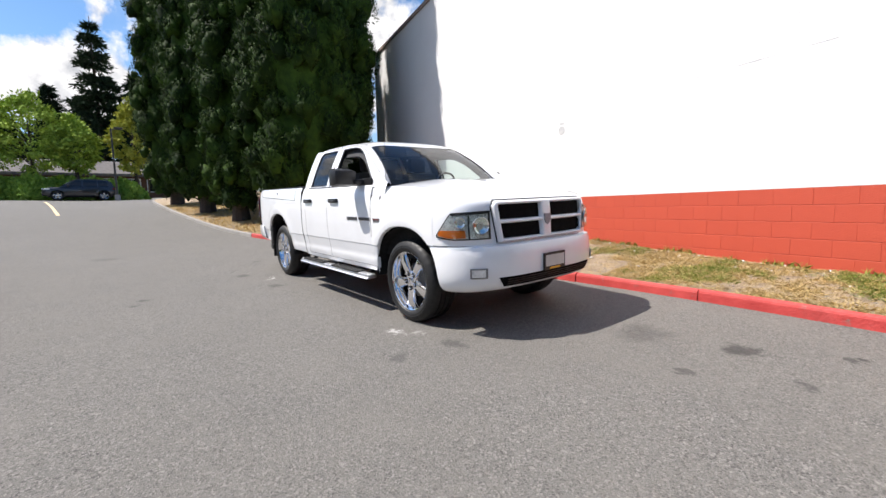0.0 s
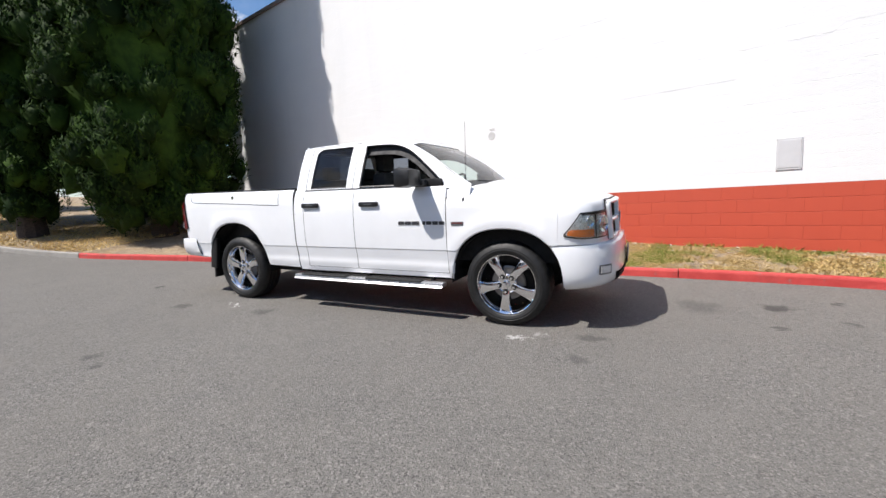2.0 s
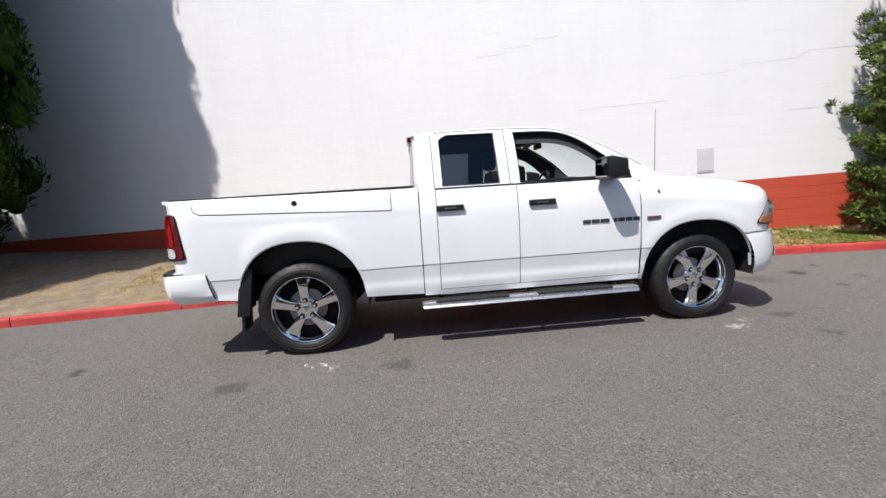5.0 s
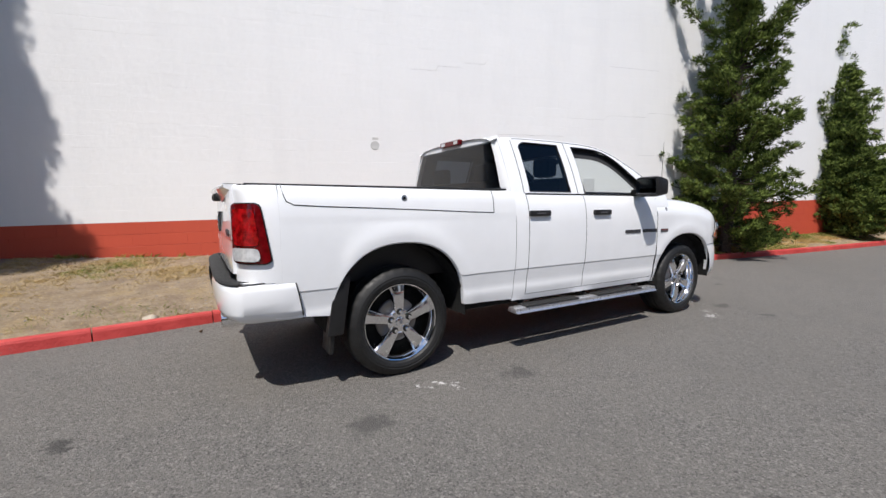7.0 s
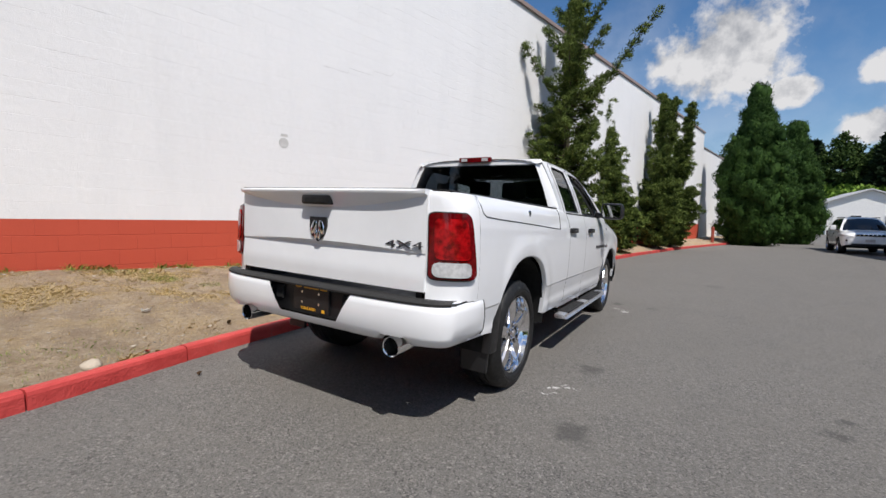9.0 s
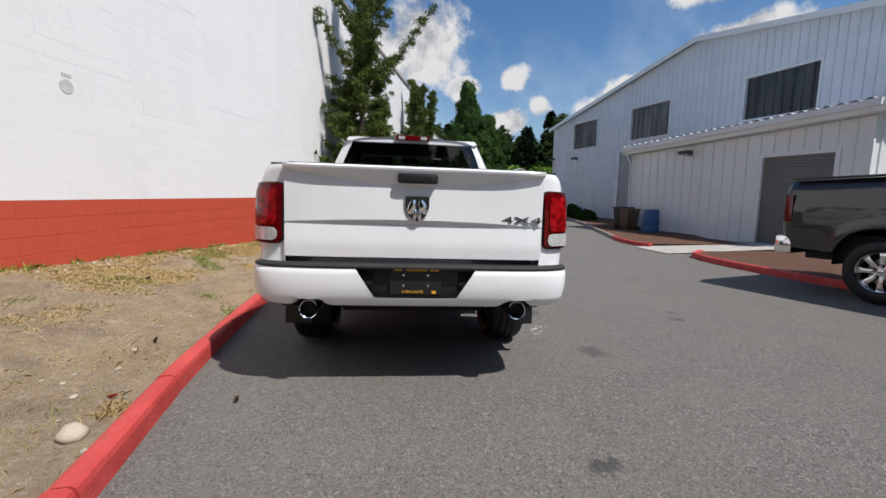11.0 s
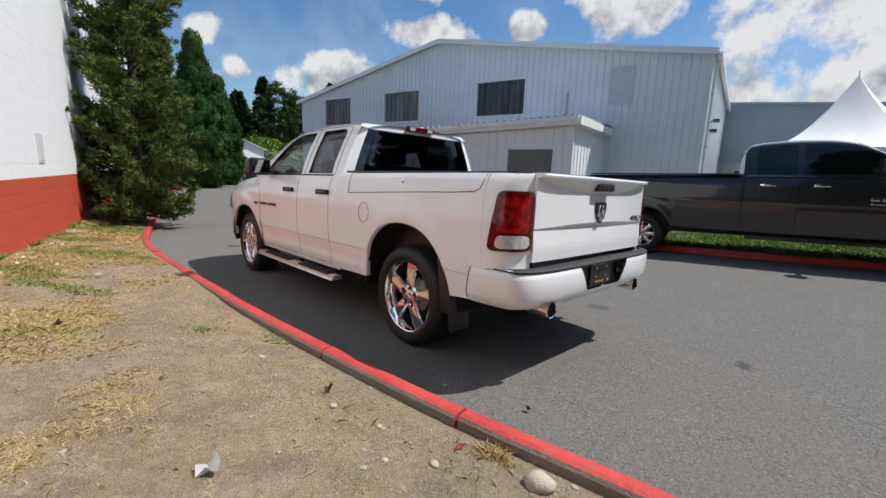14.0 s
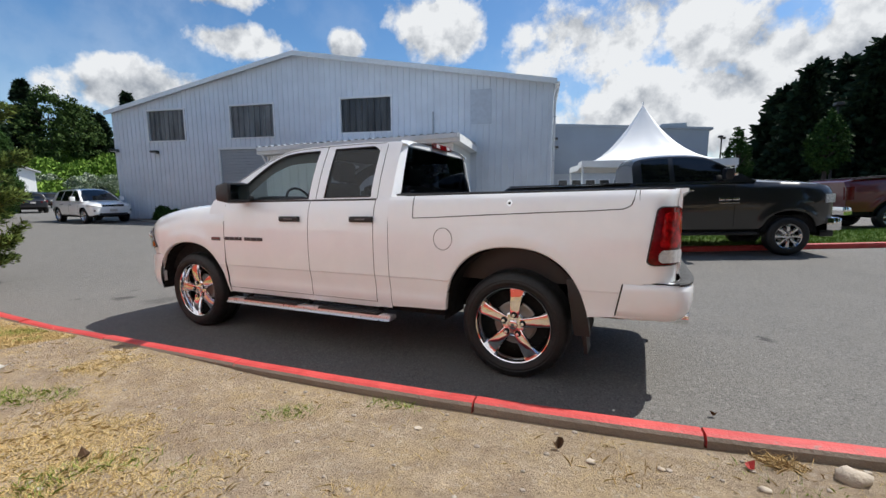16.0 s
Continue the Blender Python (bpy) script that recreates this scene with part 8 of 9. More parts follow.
        # lamps at both ends
        for nm, end, mat_, lab in (("headlight", 1, REFLECTOR, "clear headlight"), ("tail_lamp", -1, RED_LENS, "red tail lamp")):
            zc, hh, x_in, y_in = spec[nm]
            rows = []
            for u in np.linspace(0, 1, 12):
                if end > 0:
                    x = st[-1][0] - 0.02 - x_in * u ** 2
                else:
                    x = st[0][0] + 0.02 + x_in * u ** 2
                yb = hw(x)
                yy = y_in + (spec["half"] * 1.0 - y_in) * min(1, u * 1.6)
                yy = min(yy, side_y(x, 0.65) + 0.012) if u > 0.3 else min(yy, yb)
                rows.append([(x + end * 0.03 * (1 - u), s * (yy + 0.006), zc + hh * v_) for v_ in (-1, -0.5, 0, 0.5, 1)])
                rows[-1] = [(a_, b_, min(c_, sho(min(max(x, st[0][0]), st[-1][0])) - 0.02)) for a_, b_, c_ in rows[-1]]
            grid_part(nm, rows, mat_, C, lab, thick=0.02)
    for nm, x0, x1, lab in (("windshield", spec["screen"][0], spec["screen"][1], "windscreen"), ("rear_window", spec["back"][0], spec["back"][1], "rear window")):
        rows = []
        for x in np.linspace(x0, x1, 9):
            zr = roof(x)
            e = max(belt + 0.005, zr - 0.05)
            ye = gy(x, e) * 0.90
            off = 0.012
            rows.append([(x + (0.012 if nm == "windshield" else -0.012), u * ye, e + (zr - e + 0.02) * (1 - abs(u) ** 3) + off) for u in np.linspace(-1, 1, 9)])
        grid_part(nm, rows, GLASS_DARK, C, lab, thick=0.004)
    for fn in spec.get("extra", ()):
        fn(C, side_y, sill, sho)
    wheel = make_wheel("wheel", wr, spec["rim"], 0.25, spec.get("spokes", 5), spec.get("rim_mat", ALLOY), spec.get("wheel_label", "silver alloy wheel"), 42)
    first = True
    for a in ax:
        for s in (-1, 1):
            mm = Matrix.Translation((a, s * (spec["half"] - 0.02), wr)) @ (Matrix.Identity(4) if s < 0 else Matrix.Rotation(math.pi, 4, "Z"))
            if first:
                w = wheel
                first = False
            else:
                w = copy_tree(wheel)
            w.parent = C
            w.matrix_local = mm
    return C


def copy_tree(ob):
    """A second object on the same meshes, with its children."""
    o = new(ob.name.split(".")[0], ob.data)
    for k in ("label",):
        if k in ob:
            o[k] = ob[k]
    for c in ob.children:
        cc = new(c.name.split(".")[0], c.data)
        cc.parent = o
        cc.matrix_local = c.matrix_local.copy()
        if "label" in c:
            cc["label"] = c["label"]
    return o


def ground_frame(x, y, heading, base=0.3):
    """A frame that stands on the street at x, y and follows its slope along the heading (degrees)."""
    d = Vector((math.cos(radians(heading)), math.sin(radians(heading)), 0))
    za, zb = ground_z(x + d.x * 2, y + d.y * 2), ground_z(x - d.x * 2, y - d.y * 2)
    f = Vector((d.x * 4, d.y * 4, za - zb)).normalized()
    l = Vector((-d.y, d.x, 0))
    u = f.cross(l)
    return Matrix(((f.x, l.x, u.x, x), (f.y, l.y, u.y, y), (f.z, l.z, u.z, (za + zb) / 2), (0, 0, 0, 1)))


def pickup_extras(C, side_y, sill, sho):
    def slab(name, lo, hi, mat_, label="", bev=0.02, parent=None):
        return part(name, box(bmesh.new(), lo, hi, bev), mat_, parent or C, label, True)
    slab("front_bumper", (3.02, -0.97, 0.50), (3.30, 0.97, 0.78), CHROME, "chrome front bumper", 0.07)
    slab("lower_valance", (2.95, -0.90, 0.38), (3.20, 0.90, 0.51), BLACK_PLASTIC, "", 0.04)
    g = slab("grille", (3.14, -0.62, 0.80), (3.25, 0.62, 1.34), CHROME, "chrome grille with black openings", 0.03)
    for s in (-1, 1):
        for z0, z1 in ((0.86, 1.05), (1.09, 1.29)):
            a, b = sorted((s * 0.06, s * 0.56))
            slab("grille_opening", (3.245, a, z0), (3.256, b, z1), GRILLE_BLACK, "", 0.004, g)
    slab("rear_bumper", (-3.50, -0.95, 0.52), (-3.26, 0.95, 0.78), CHROME, "chrome rear step bumper", 0.05)
    for s in (-1, 1):
        slab("bed_rail_cap", (-3.30, s * 0.90 - 0.06, 1.565), (-0.70, s * 0.90 + 0.06, 1.592), BLACK_PLASTIC, "black bed rail cap", 0.008)
        slab("side_step", (-0.55, s * 0.98 - 0.06, 0.44), (1.75, s * 0.98 + 0.06, 0.50), BLACK_PLASTIC, "black side step", 0.02)
        slab("mirror_cap", (1.17, s * 1.14 - 0.10, 1.66), (1.24, s * 1.14 + 0.10, 1.83), CHROME, "chrome mirror cap", 0.02)
        rows = [(x, s * (side_y(x, 0.93) + 0.004), sho(x) - 0.035) for x in np.linspace(-0.60, 1.55, 12)]
        seam("belt_trim", rows, C, 0.008, CHROME)
        for x0, x1 in ((1.02, 1.12), (1.15, 1.25), (1.28, 1.40), (1.02, 1.40)):
            zz = 1.185 if x1 - x0 < 0.2 else 1.125
            y = s * (side_y((x0 + x1) / 2, 0.62) + 0.004)
            slab("lettering_bar", (x0, y - 0.004, zz - 0.022), (x1, y + 0.004, zz + (0.03 if x1 - x0 < 0.2 else 0.0)), ALLOY, "", 0.002)
    slab("cab_gap", (-0.69, -0.95, 0.65), (-0.67, 0.95, 1.50), DARK, "", 0.0)


GREY_METALLIC = make_paint("dark_grey_metallic_paint", (0.016, 0.015, 0.0145), True)
PICKUP = dict(stations=[(-3.42, 0.90, 0.66, 1.50, 0.0), (-3.34, 0.965, 0.62, 1.545, 0.0), (-3.0, 0.985, 0.60, 1.555, 0.0), (-0.70, 0.985, 0.56, 1.565, 0.0), (-0.66, 0.98, 0.56, 1.585, 0.02),
                        (1.30, 0.98, 0.56, 1.555, 0.03), (1.75, 0.975, 0.56, 1.53, 0.08), (2.35, 0.975, 0.56, 1.49, 0.08), (2.85, 0.96, 0.60, 1.45, 0.06), (3.05, 0.925, 0.66, 1.41, 0.05), (3.16, 0.86, 0.70, 1.35, 0.02), (3.20, 0.80, 0.74, 1.27, 0.01)],
              axles=(-2.25, 2.35), arch=0.52, wheel=0.40, rim=0.245, half=0.985, floor=0.48, belt=1.56, top=2.20, flare=0.035,
              cab=[(-0.66, 1.98), (-0.60, 2.09), (-0.3, 2.155), (0.3, 2.175), (0.75, 2.135), (1.0, 2.04), (1.3, 1.85), (1.66, 1.63), (1.72, 1.585)],
              windows=((-0.47, 0.08), (0.18, 1.18)), handles=(-0.30, 0.42), seams=(-0.64, 0.13, 1.32), mirror=1.10, screen=(0.90, 1.62), back=(-0.665, -0.655),
              headlight=(1.16, 0.085, 0.22, 0.64), tail_lamp=(1.17, 0.19, 0.14, 0.80), bed=(-3.36, -0.72), trim=CHROME, spokes=8, rim_mat=ALLOY, wheel_label="polished steel truck wheel", extra=(pickup_extras,))
make_car("crew_cab_pickup", ground_frame(-2.90, -7.22, 180 + 14.4), "dark grey metallic crew-cab pickup with chrome bumpers", "truck", GREY_METALLIC, PICKUP)
make_car("red_pickup", ground_frame(-11.3, -14.35, 195), "dark red pickup parked beyond the lawn", "truck", CAR_RED, PICKUP)


def suv_extras(C, side_y, sill, sho):
    def slab(name, lo, hi, mat_, label="", bev=0.02, parent=None):
        return part(name, box(bmesh.new(), lo, hi, bev), mat_, parent or C, label, True)
    g = slab("grille", (2.26, -0.50, 0.84), (2.335, 0.50, 0.97), CHROME, "slim seven-slot grille", 0.02)
    for k in range(7):
        y = -0.42 + 0.14 * k
        slab("grille_slot", (2.33, y - 0.045, 0.865), (2.342, y + 0.045, 0.945), GRILLE_BLACK, "", 0.004, g)
    slab("lower_intake", (2.28, -0.62, 0.40), (2.36, 0.62, 0.52), BLACK_PLASTIC, "black lower intake", 0.02)
    slab("front_plate", (2.34, -0.16, 0.60), (2.37, 0.16, 0.72), PLATE_WHITE, "blank pale plate", 0.004)
    slab("rear_plate", (-2.37, -0.16, 0.80), (-2.345, 0.16, 0.93), PLATE_WHITE, "blank pale plate", 0.004)
    for s in (-1, 1):
        slab("fog_lamp", (2.20, s * 0.72 - 0.09, 0.60), (2.29, s * 0.72 + 0.09, 0.70), BLACK_PLASTIC, "", 0.02)
        slab("roof_rail", (-1.6, s * 0.62 - 0.02, 1.73), (0.35, s * 0.62 + 0.02, 1.765), BLACK_PLASTIC, "black roof rail", 0.012)
        rows = [(x, s * (side_y(x, 0.03) + 0.01), sill(x) + 0.03) for x in np.linspace(-0.9, 0.95, 8)]
        seam("sill_trim", rows, C, 0.03, BLACK_PLASTIC)


SUV = dict(stations=[(-2.34, 0.74, 0.50, 0.98, 0.02), (-2.26, 0.88, 0.44, 1.06, 0.02), (-2.0, 0.94, 0.38, 1.09, 0.02), (-1.2, 0.96, 0.36, 1.09, 0.02), (0.9, 0.96, 0.36, 1.06, 0.03), (1.2, 0.955, 0.36, 1.03, 0.08), (1.7, 0.94, 0.38, 0.99, 0.10),
                     (2.1, 0.90, 0.40, 0.95, 0.07), (2.26, 0.80, 0.44, 0.90, 0.05), (2.33, 0.66, 0.46, 0.84, 0.03)],
           axles=(-1.45, 1.45), arch=0.43, wheel=0.37, rim=0.25, half=0.955, floor=0.30, belt=1.09, top=1.74,
           cab=[(-2.22, 1.10), (-2.05, 1.45), (-1.90, 1.64), (-1.6, 1.71), (-0.8, 1.75), (0.0, 1.74), (0.3, 1.69), (0.7, 1.48), (1.25, 1.10), (1.32, 1.06)],
           windows=((-1.75, -1.12), (-1.05, -0.15), (-0.05, 0.92)), handles=(-0.85, 0.10), seams=(-1.10, -0.10, 0.95), mirror=0.78, screen=(0.36, 1.22), back=(-2.18, -1.95),
           headlight=(0.90, 0.06, 0.42, 0.52), tail_lamp=(0.98, 0.12, 0.28, 0.48), mirror_mat=SUV_WHITE, extra=(suv_extras,))
make_car("white_suv", ground_frame(25.6, -9.45, 176) @ Matrix.Scale(1.06, 4), "white off-road SUV parked beside the metal shed", "car", SUV_WHITE, SUV)
SUV_DARK = dict(SUV, mirror_mat=CAR_BLACK)
make_car("black_hatchback", ground_frame(44.5, -13.9, 345), "black hatchback parked with its tail to the yard", "car", CAR_BLACK, SUV_DARK)
make_car("black_hatchback", ground_frame(58, -20.5, 350), "black car parked at the far end of the yard", "car", CAR_BLACK, SUV_DARK)
make_car("dark_suv", ground_frame(-41.2, -4.4, -85), "dark blue SUV parked before the green hedge", "car", make_paint("dark_blue_car_paint", (0.008, 0.010, 0.016)), SUV_DARK)
make_car("pale_car", ground_frame(-49.5, -8.2, 95), "pale silver car parked behind the hedge", "car", SUV_WHITE, SUV)

# ---- far surroundings ----
rng = random.Random(9)
# left: clipped shrubs, maples, tall firs, low brown building
spots = []
for k in range(26):
    x, y = -43.5 - 4.5 * rng.random(), -11.0 + 10.2 * k / 25 + rng.uniform(-0.3, 0.3)
    spots.append((x, y, ground_z(x, 0), rng.uniform(1.2, 1.7), rng.uniform(1.0, 1.5), rng.uniform(1.9, 2.5) * (1.0 if y < -3 else 0.8)))
bush_mass("hedge", spots, SHRUB, "bright green spreading shrubs in an island bed", 3, 0.26, 0.10, 520)
for x, y, H, R, fol, s, lab in ((-45.2, -7.4, 8.8, 2.7, MAPLE, 5, "young yellow-green maple in the shrub bed"), (-46.0, -4.6, 7.4, 1.9, MAPLE, 6, "young yellow-green maple in the shrub bed"),
                                (-46.5, -11.0, 8.0, 2.3, MAPLE, 16, "young yellow-green maple in the shrub bed"), (-44.5, -0.3, 8.8, 1.7, GOLD_LEAF, 7, "slim maple with golden upper leaves")):
    broad_tree("maple_tree", x, y, ground_z(x, 0), H, R, fol, lab, s, trunk_h=2.9, n_clump=230, blades=30, L=0.28, W=0.085, group="maples by the car park")
for x, y, H, R, s in ((-80, -2.2, 28.5, 5.2, 1), (-79.5, 2.6, 21.0, 4.2, 2), (-84, 6.0, 24.0, 4.5, 3), (-86, -8.0, 19.0, 5.0, 4), (-88, -14.5, 17.0, 5.0, 14), (-84, -4.5, 17.5, 4.2, 24)):
    fir_tree("fir_tree", x, y, 2.5, H, R, FIR, "tall dark fir with drooping boughs behind the low building", s, tiers=30, L=0.7, W=0.10, group="firs behind the car park")
BROWN_ROOF = plain("weathered_shingle", (0.13, 0.115, 0.105), 0.85, vary=0.3, scale=3)
BROWN_WALL = plain("brown_siding", (0.12, 0.055, 0.035), 0.8, vary=0.2, scale=2)
OFFICE = anchor("office_building", Matrix.Translation((-57, -4, ground_z(-57, 0))), "low brown office building with a shingle roof", "building")
part("wall", box(bmesh.new(), (-8, -14, -0.5), (0, 12, 2.9), 0.02), BROWN_WALL, OFFICE)
bm = bmesh.new()
v = [bm.verts.new(p) for p in ((1.3, -15, 2.75), (1.3, 13, 2.75), (-4, 13, 4.6), (-4, -15, 4.6), (-9.3, 13, 2.75), (-9.3, -15, 2.75), (1.3, -15, 2.5), (1.3, 13, 2.5), (-9.3, 13, 2.5), (-9.3, -15, 2.5))]
for q in ((0, 1, 2, 3), (3, 2, 4, 5), (0, 6, 7, 1), (6, 9, 8, 7), (0, 3, 5, 9, 6), (1, 7, 8, 4, 2), (5, 4, 8, 9)):
    bm.faces.new([v[i] for i in q])
part("roof", bm, BROWN_ROOF, OFFICE, "grey weathered shingle roof")
for k in range(11):
    y = -13 + 2.3 * k
    w = part("window", box(bmesh.new(), (-0.02, y, 0.7), (0.05, y + 1.7, 2.3), 0.01), SHED_TRIM, OFFICE, "pale window frame")
    part("pane", box(bmesh.new(), (0.045, y + 0.1, 0.8), (0.058, y + 0.8, 2.2)), WINDOW_BLACK, w)
    part("pane", box(bmesh.new(), (0.045, y + 0.9, 0.8), (0.058, y + 1.6, 2.2)), WINDOW_BLACK, w)
for k in range(9):
    part("porch_post", box(bmesh.new(), (0.95, -13.2 + 3.1 * k, -0.5), (1.10, -13.05 + 3.1 * k, 2.6)), BROWN_WALL, OFFICE)


def lamp_post(x, y, z, H, arm, heads, label):
    L = anchor("street_lamp", Matrix.Translation((x, y, z)), label, "street lamp", "lamp posts")
    part("base", tube(bmesh.new(), (0, 0, -0.1), (0, 0, 0.5), 0.2, 0.2, 16), CONCRETE, L)
    part("pole", tube(bmesh.new(), (0, 0, 0.5), (0, 0, H), 0.085, 0.06, 12), LAMP_BRONZE, L, "", True)
    for s in heads:
        part("arm", tube(bmesh.new(), (0, 0, H - 0.1), (s * arm * 0.3, s * arm, H - 0.02), 0.03), LAMP_BRONZE, L)
        bm = bmesh.new()
        box(bm, (s * arm * 0.3 - 0.2, s * arm - 0.3, H - 0.08), (s * arm * 0.3 + 0.2, s * arm + 0.3, H + 0.10), 0.04)
        part("lamp_head", bm, LAMP_BRONZE, L, "", True)


lamp_post(-40.2, -2.0, ground_z(-40.2, -2), 6.0, 0.5, (1,), "slim dark green car-park lamp post")
lamp_post(-9.6, -46, 0.1, 6.6, 0.7, (-1, 1), "dark car-park lamp post beyond the lawn")
lamp_post(-13.5, -31.0, 0.2, 6.5, 0.6, (1,), "dark car-park lamp post beyond the lawn")

# painted bay lines on the slope behind
STRIPE = Mat("worn_yellow_paint", 0.8)
STRIPE.color(STRIPE.mix(STRIPE.noise(9, 6, 0.7, lo=0.45, hi=0.6), (0.78, 0.60, 0.34), (0.30, 0.27, 0.22), amount=0.4))
STRIPE = STRIPE.done()
WHITE_LINE = plain("worn_white_line", (0.6, 0.6, 0.58), 0.8, vary=0.3, scale=6)


def stripe(a, b, w, material, label):
    v, n = [], 40
    d = Vector((b[0] - a[0], b[1] - a[1])).normalized()
    for i in range(n + 1):
        x, y = a[0] + (b[0] - a[0]) * i / n, a[1] + (b[1] - a[1]) * i / n
        for s in (-1, 1):
            px, py = x - d.y * w * s / 2, y + d.x * w * s / 2
            v.append((px, py, ground_z(px, py) + 0.012))
    tagged(put("bay_line", v, [(2 * i, 2 * i + 2, 2 * i + 3, 2 * i + 1) for i in range(n)], material), label, "road marking", kind="structure")


stripe((-34.0, -6.1), (-19.2, -4.65), 0.13, STRIPE, "worn yellow parking bay line on the asphalt")
stripe((-38.6, -3.4), (-38.4, -2.2), 0.25, WHITE_LINE, "short worn white line on the asphalt")

# right: conifers and a leafy tree beyond the lawn
for x, y, H, R, s in ((-13.4, -36, 10.2, 2.9, 31), (-16.2, -33.5, 11.0, 3.0, 32), (-15.0, -40, 11.5, 3.2, 33), (-19.5, -31, 12.0, 3.4, 34), (-22.5, -36, 12.5, 3.6, 35), (-24.5, -28, 12, 3.6, 36)):
    fir_tree("spruce_tree", x, y, 0.0, H, R, FIR, "dark dense spruce beyond the parked trucks", s, tiers=34, L=0.5, W=0.17, group="spruces beyond the lawn")
broad_tree("round_tree", -12.6, -29.0, 0.2, 5.7, 1.0, CYPRESS, "round-headed green tree before dark spruces", 51, trunk_h=2.6, n_clump=260, blades=30, L=0.16, W=0.06)
broad_tree("slim_tree", -8.8, -33.0, 0.1, 5.7, 0.85, CYPRESS, "slim dark tree beside the tent", 52, trunk_h=1.6, n_clump=200, blades=30, L=0.16, W=0.06)
spots = [(-6 - 1.7 * k, -48 + 0.5 * k + rng.uniform(-1, 1), 0.0, 1.6, 1.4, rng.uniform(1.6, 2.4)) for k in range(16)]
bush_mass("shrub_row", spots, BRUSH, "green shrubs along the far lot", 8, 0.36, 0.14, 120)
# firs across the lot behind the street
for k in range(9):
    x, y = -58 + 5.5 * k + rng.uniform(-1.5, 1.5), -34 - 1.6 * k + rng.uniform(-2, 2)
    fir_tree("fir_tree", x, y, ground_z(max(x, -70), -10), rng.uniform(9, 14), 3.6, FIR, "dark fir across the car park", 60 + k, tiers=20, L=0.8, W=0.30, group="firs across the car park")
# low dark shrubs against the shed
spots = [(20.6, -10.9, 0.0, 0.75, 0.5, 0.55), (19.5, -10.75, 0.0, 0.5, 0.4, 0.4), (17.7, -10.3, 0.0, 0.7, 0.45, 0.5), (22.2, -11.3, 0.0, 0.5, 0.4, 0.75)]
bush_mass("low_shrubs", spots, CYPRESS, "low dark shrubs along the foot of the shed", 12, 0.14, 0.04, 900)

# beyond the yard: wooded hillside and a white house
HILL_GREEN = Mat("hillside_green", 0.95)
HILL_GREEN.color(HILL_GREEN.mix(HILL_GREEN.noise(0.25, 6, 0.65), (0.05, 0.10, 0.02), (0.14, 0.21, 0.05)))
HILL_GREEN = HILL_GREEN.done()


def hill_z(x, y):
    r = soft(x - 74 - 0.22 * (y + 40), 3.0)
    return -1.0 + 13.0 * (1 - math.exp(-(r / 32.0) ** 1.35)) + 0.8 * noise.noise((x * 0.06, y * 0.06, 1)) + 0.05 * soft(x - 110, 5)


xs, ys = [60 + 4 * i for i in range(40)], [-150 + 5 * j for j in range(36)]
n = len(ys)
hill = put("hillside", [(x, y, hill_z(x, y)) for x in xs for y in ys], [(i * n + j, (i + 1) * n + j, (i + 1) * n + j + 1, i * n + j + 1) for i in range(len(xs) - 1) for j in range(n - 1)], HILL_GREEN, smooth=True)
tagged(hill, "green overgrown hillside behind the yard", "hillside", kind="structure")
spots = []
for k in range(170):
    x, y = rng.uniform(80, 118), rng.uniform(-78, -16)
    s = rng.uniform(1.2, 2.6)
    spots.append((x, y, hill_z(x, y) - 0.2, s * 1.3, s * 1.3, s))
bush_mass("hillside_brush", spots, BRUSH, "bright green brush over the hillside", 21, 0.70, 0.26, 55)
spots = [(86 + rng.uniform(-3, 4), -37 + rng.uniform(-4, 5), hill_z(86, -37), 2.0, 2.0, rng.uniform(2.2, 3.8)) for k in range(9)]
bush_mass("blossom_shrubs", spots, BLOSSOM, "tall shrubs with creamy white blossom", 22, 0.40, 0.16, 260)
for k in range(26):
    x, y = rng.uniform(106, 128), -88 + 78 * k / 25 + rng.uniform(-2, 2)
    H = rng.uniform(9, 15)
    if k % 3 == 0:
        fir_tree("fir_tree", x, y, hill_z(x, y) - 0.5, H * 1.15, 3.2, FIR, "dark fir on the hilltop", 100 + k, tiers=20, L=1.0, W=0.34, group="hilltop trees")
    else:
        broad_tree("hilltop_tree", x, y, hill_z(x, y) - 0.5, H, H * 0.36, HILL_TREE, "dark leafy tree on the hilltop", 100 + k, trunk_h=1.5, n_clump=210, blades=26, L=0.5, W=0.19, group="hilltop trees")
HOUSE_WHITE = plain("white_siding", (0.76, 0.76, 0.74), 0.6, vary=0.08)
HOUSE = anchor("white_house", Matrix.Translation((77, -27.3, -0.3)), "small white gabled house below the hillside", "house")
bm = bmesh.new()
v = [bm.verts.new(p) for p in ((0, 0, 0), (0, 9, 0), (0, 9, 4.9), (0, 4.5, 6.6), (0, 0, 4.9), (12, 0, 0), (12, 9, 0), (12, 9, 4.9), (12, 4.5, 6.6), (12, 0, 4.9))]
for q in ((0, 1, 2, 3, 4), (5, 9, 8, 7, 6), (0, 4, 9, 5), (1, 6, 7, 2)):
    bm.faces.new([v[i] for i in q])
part("wall", bm, HOUSE_WHITE, HOUSE)
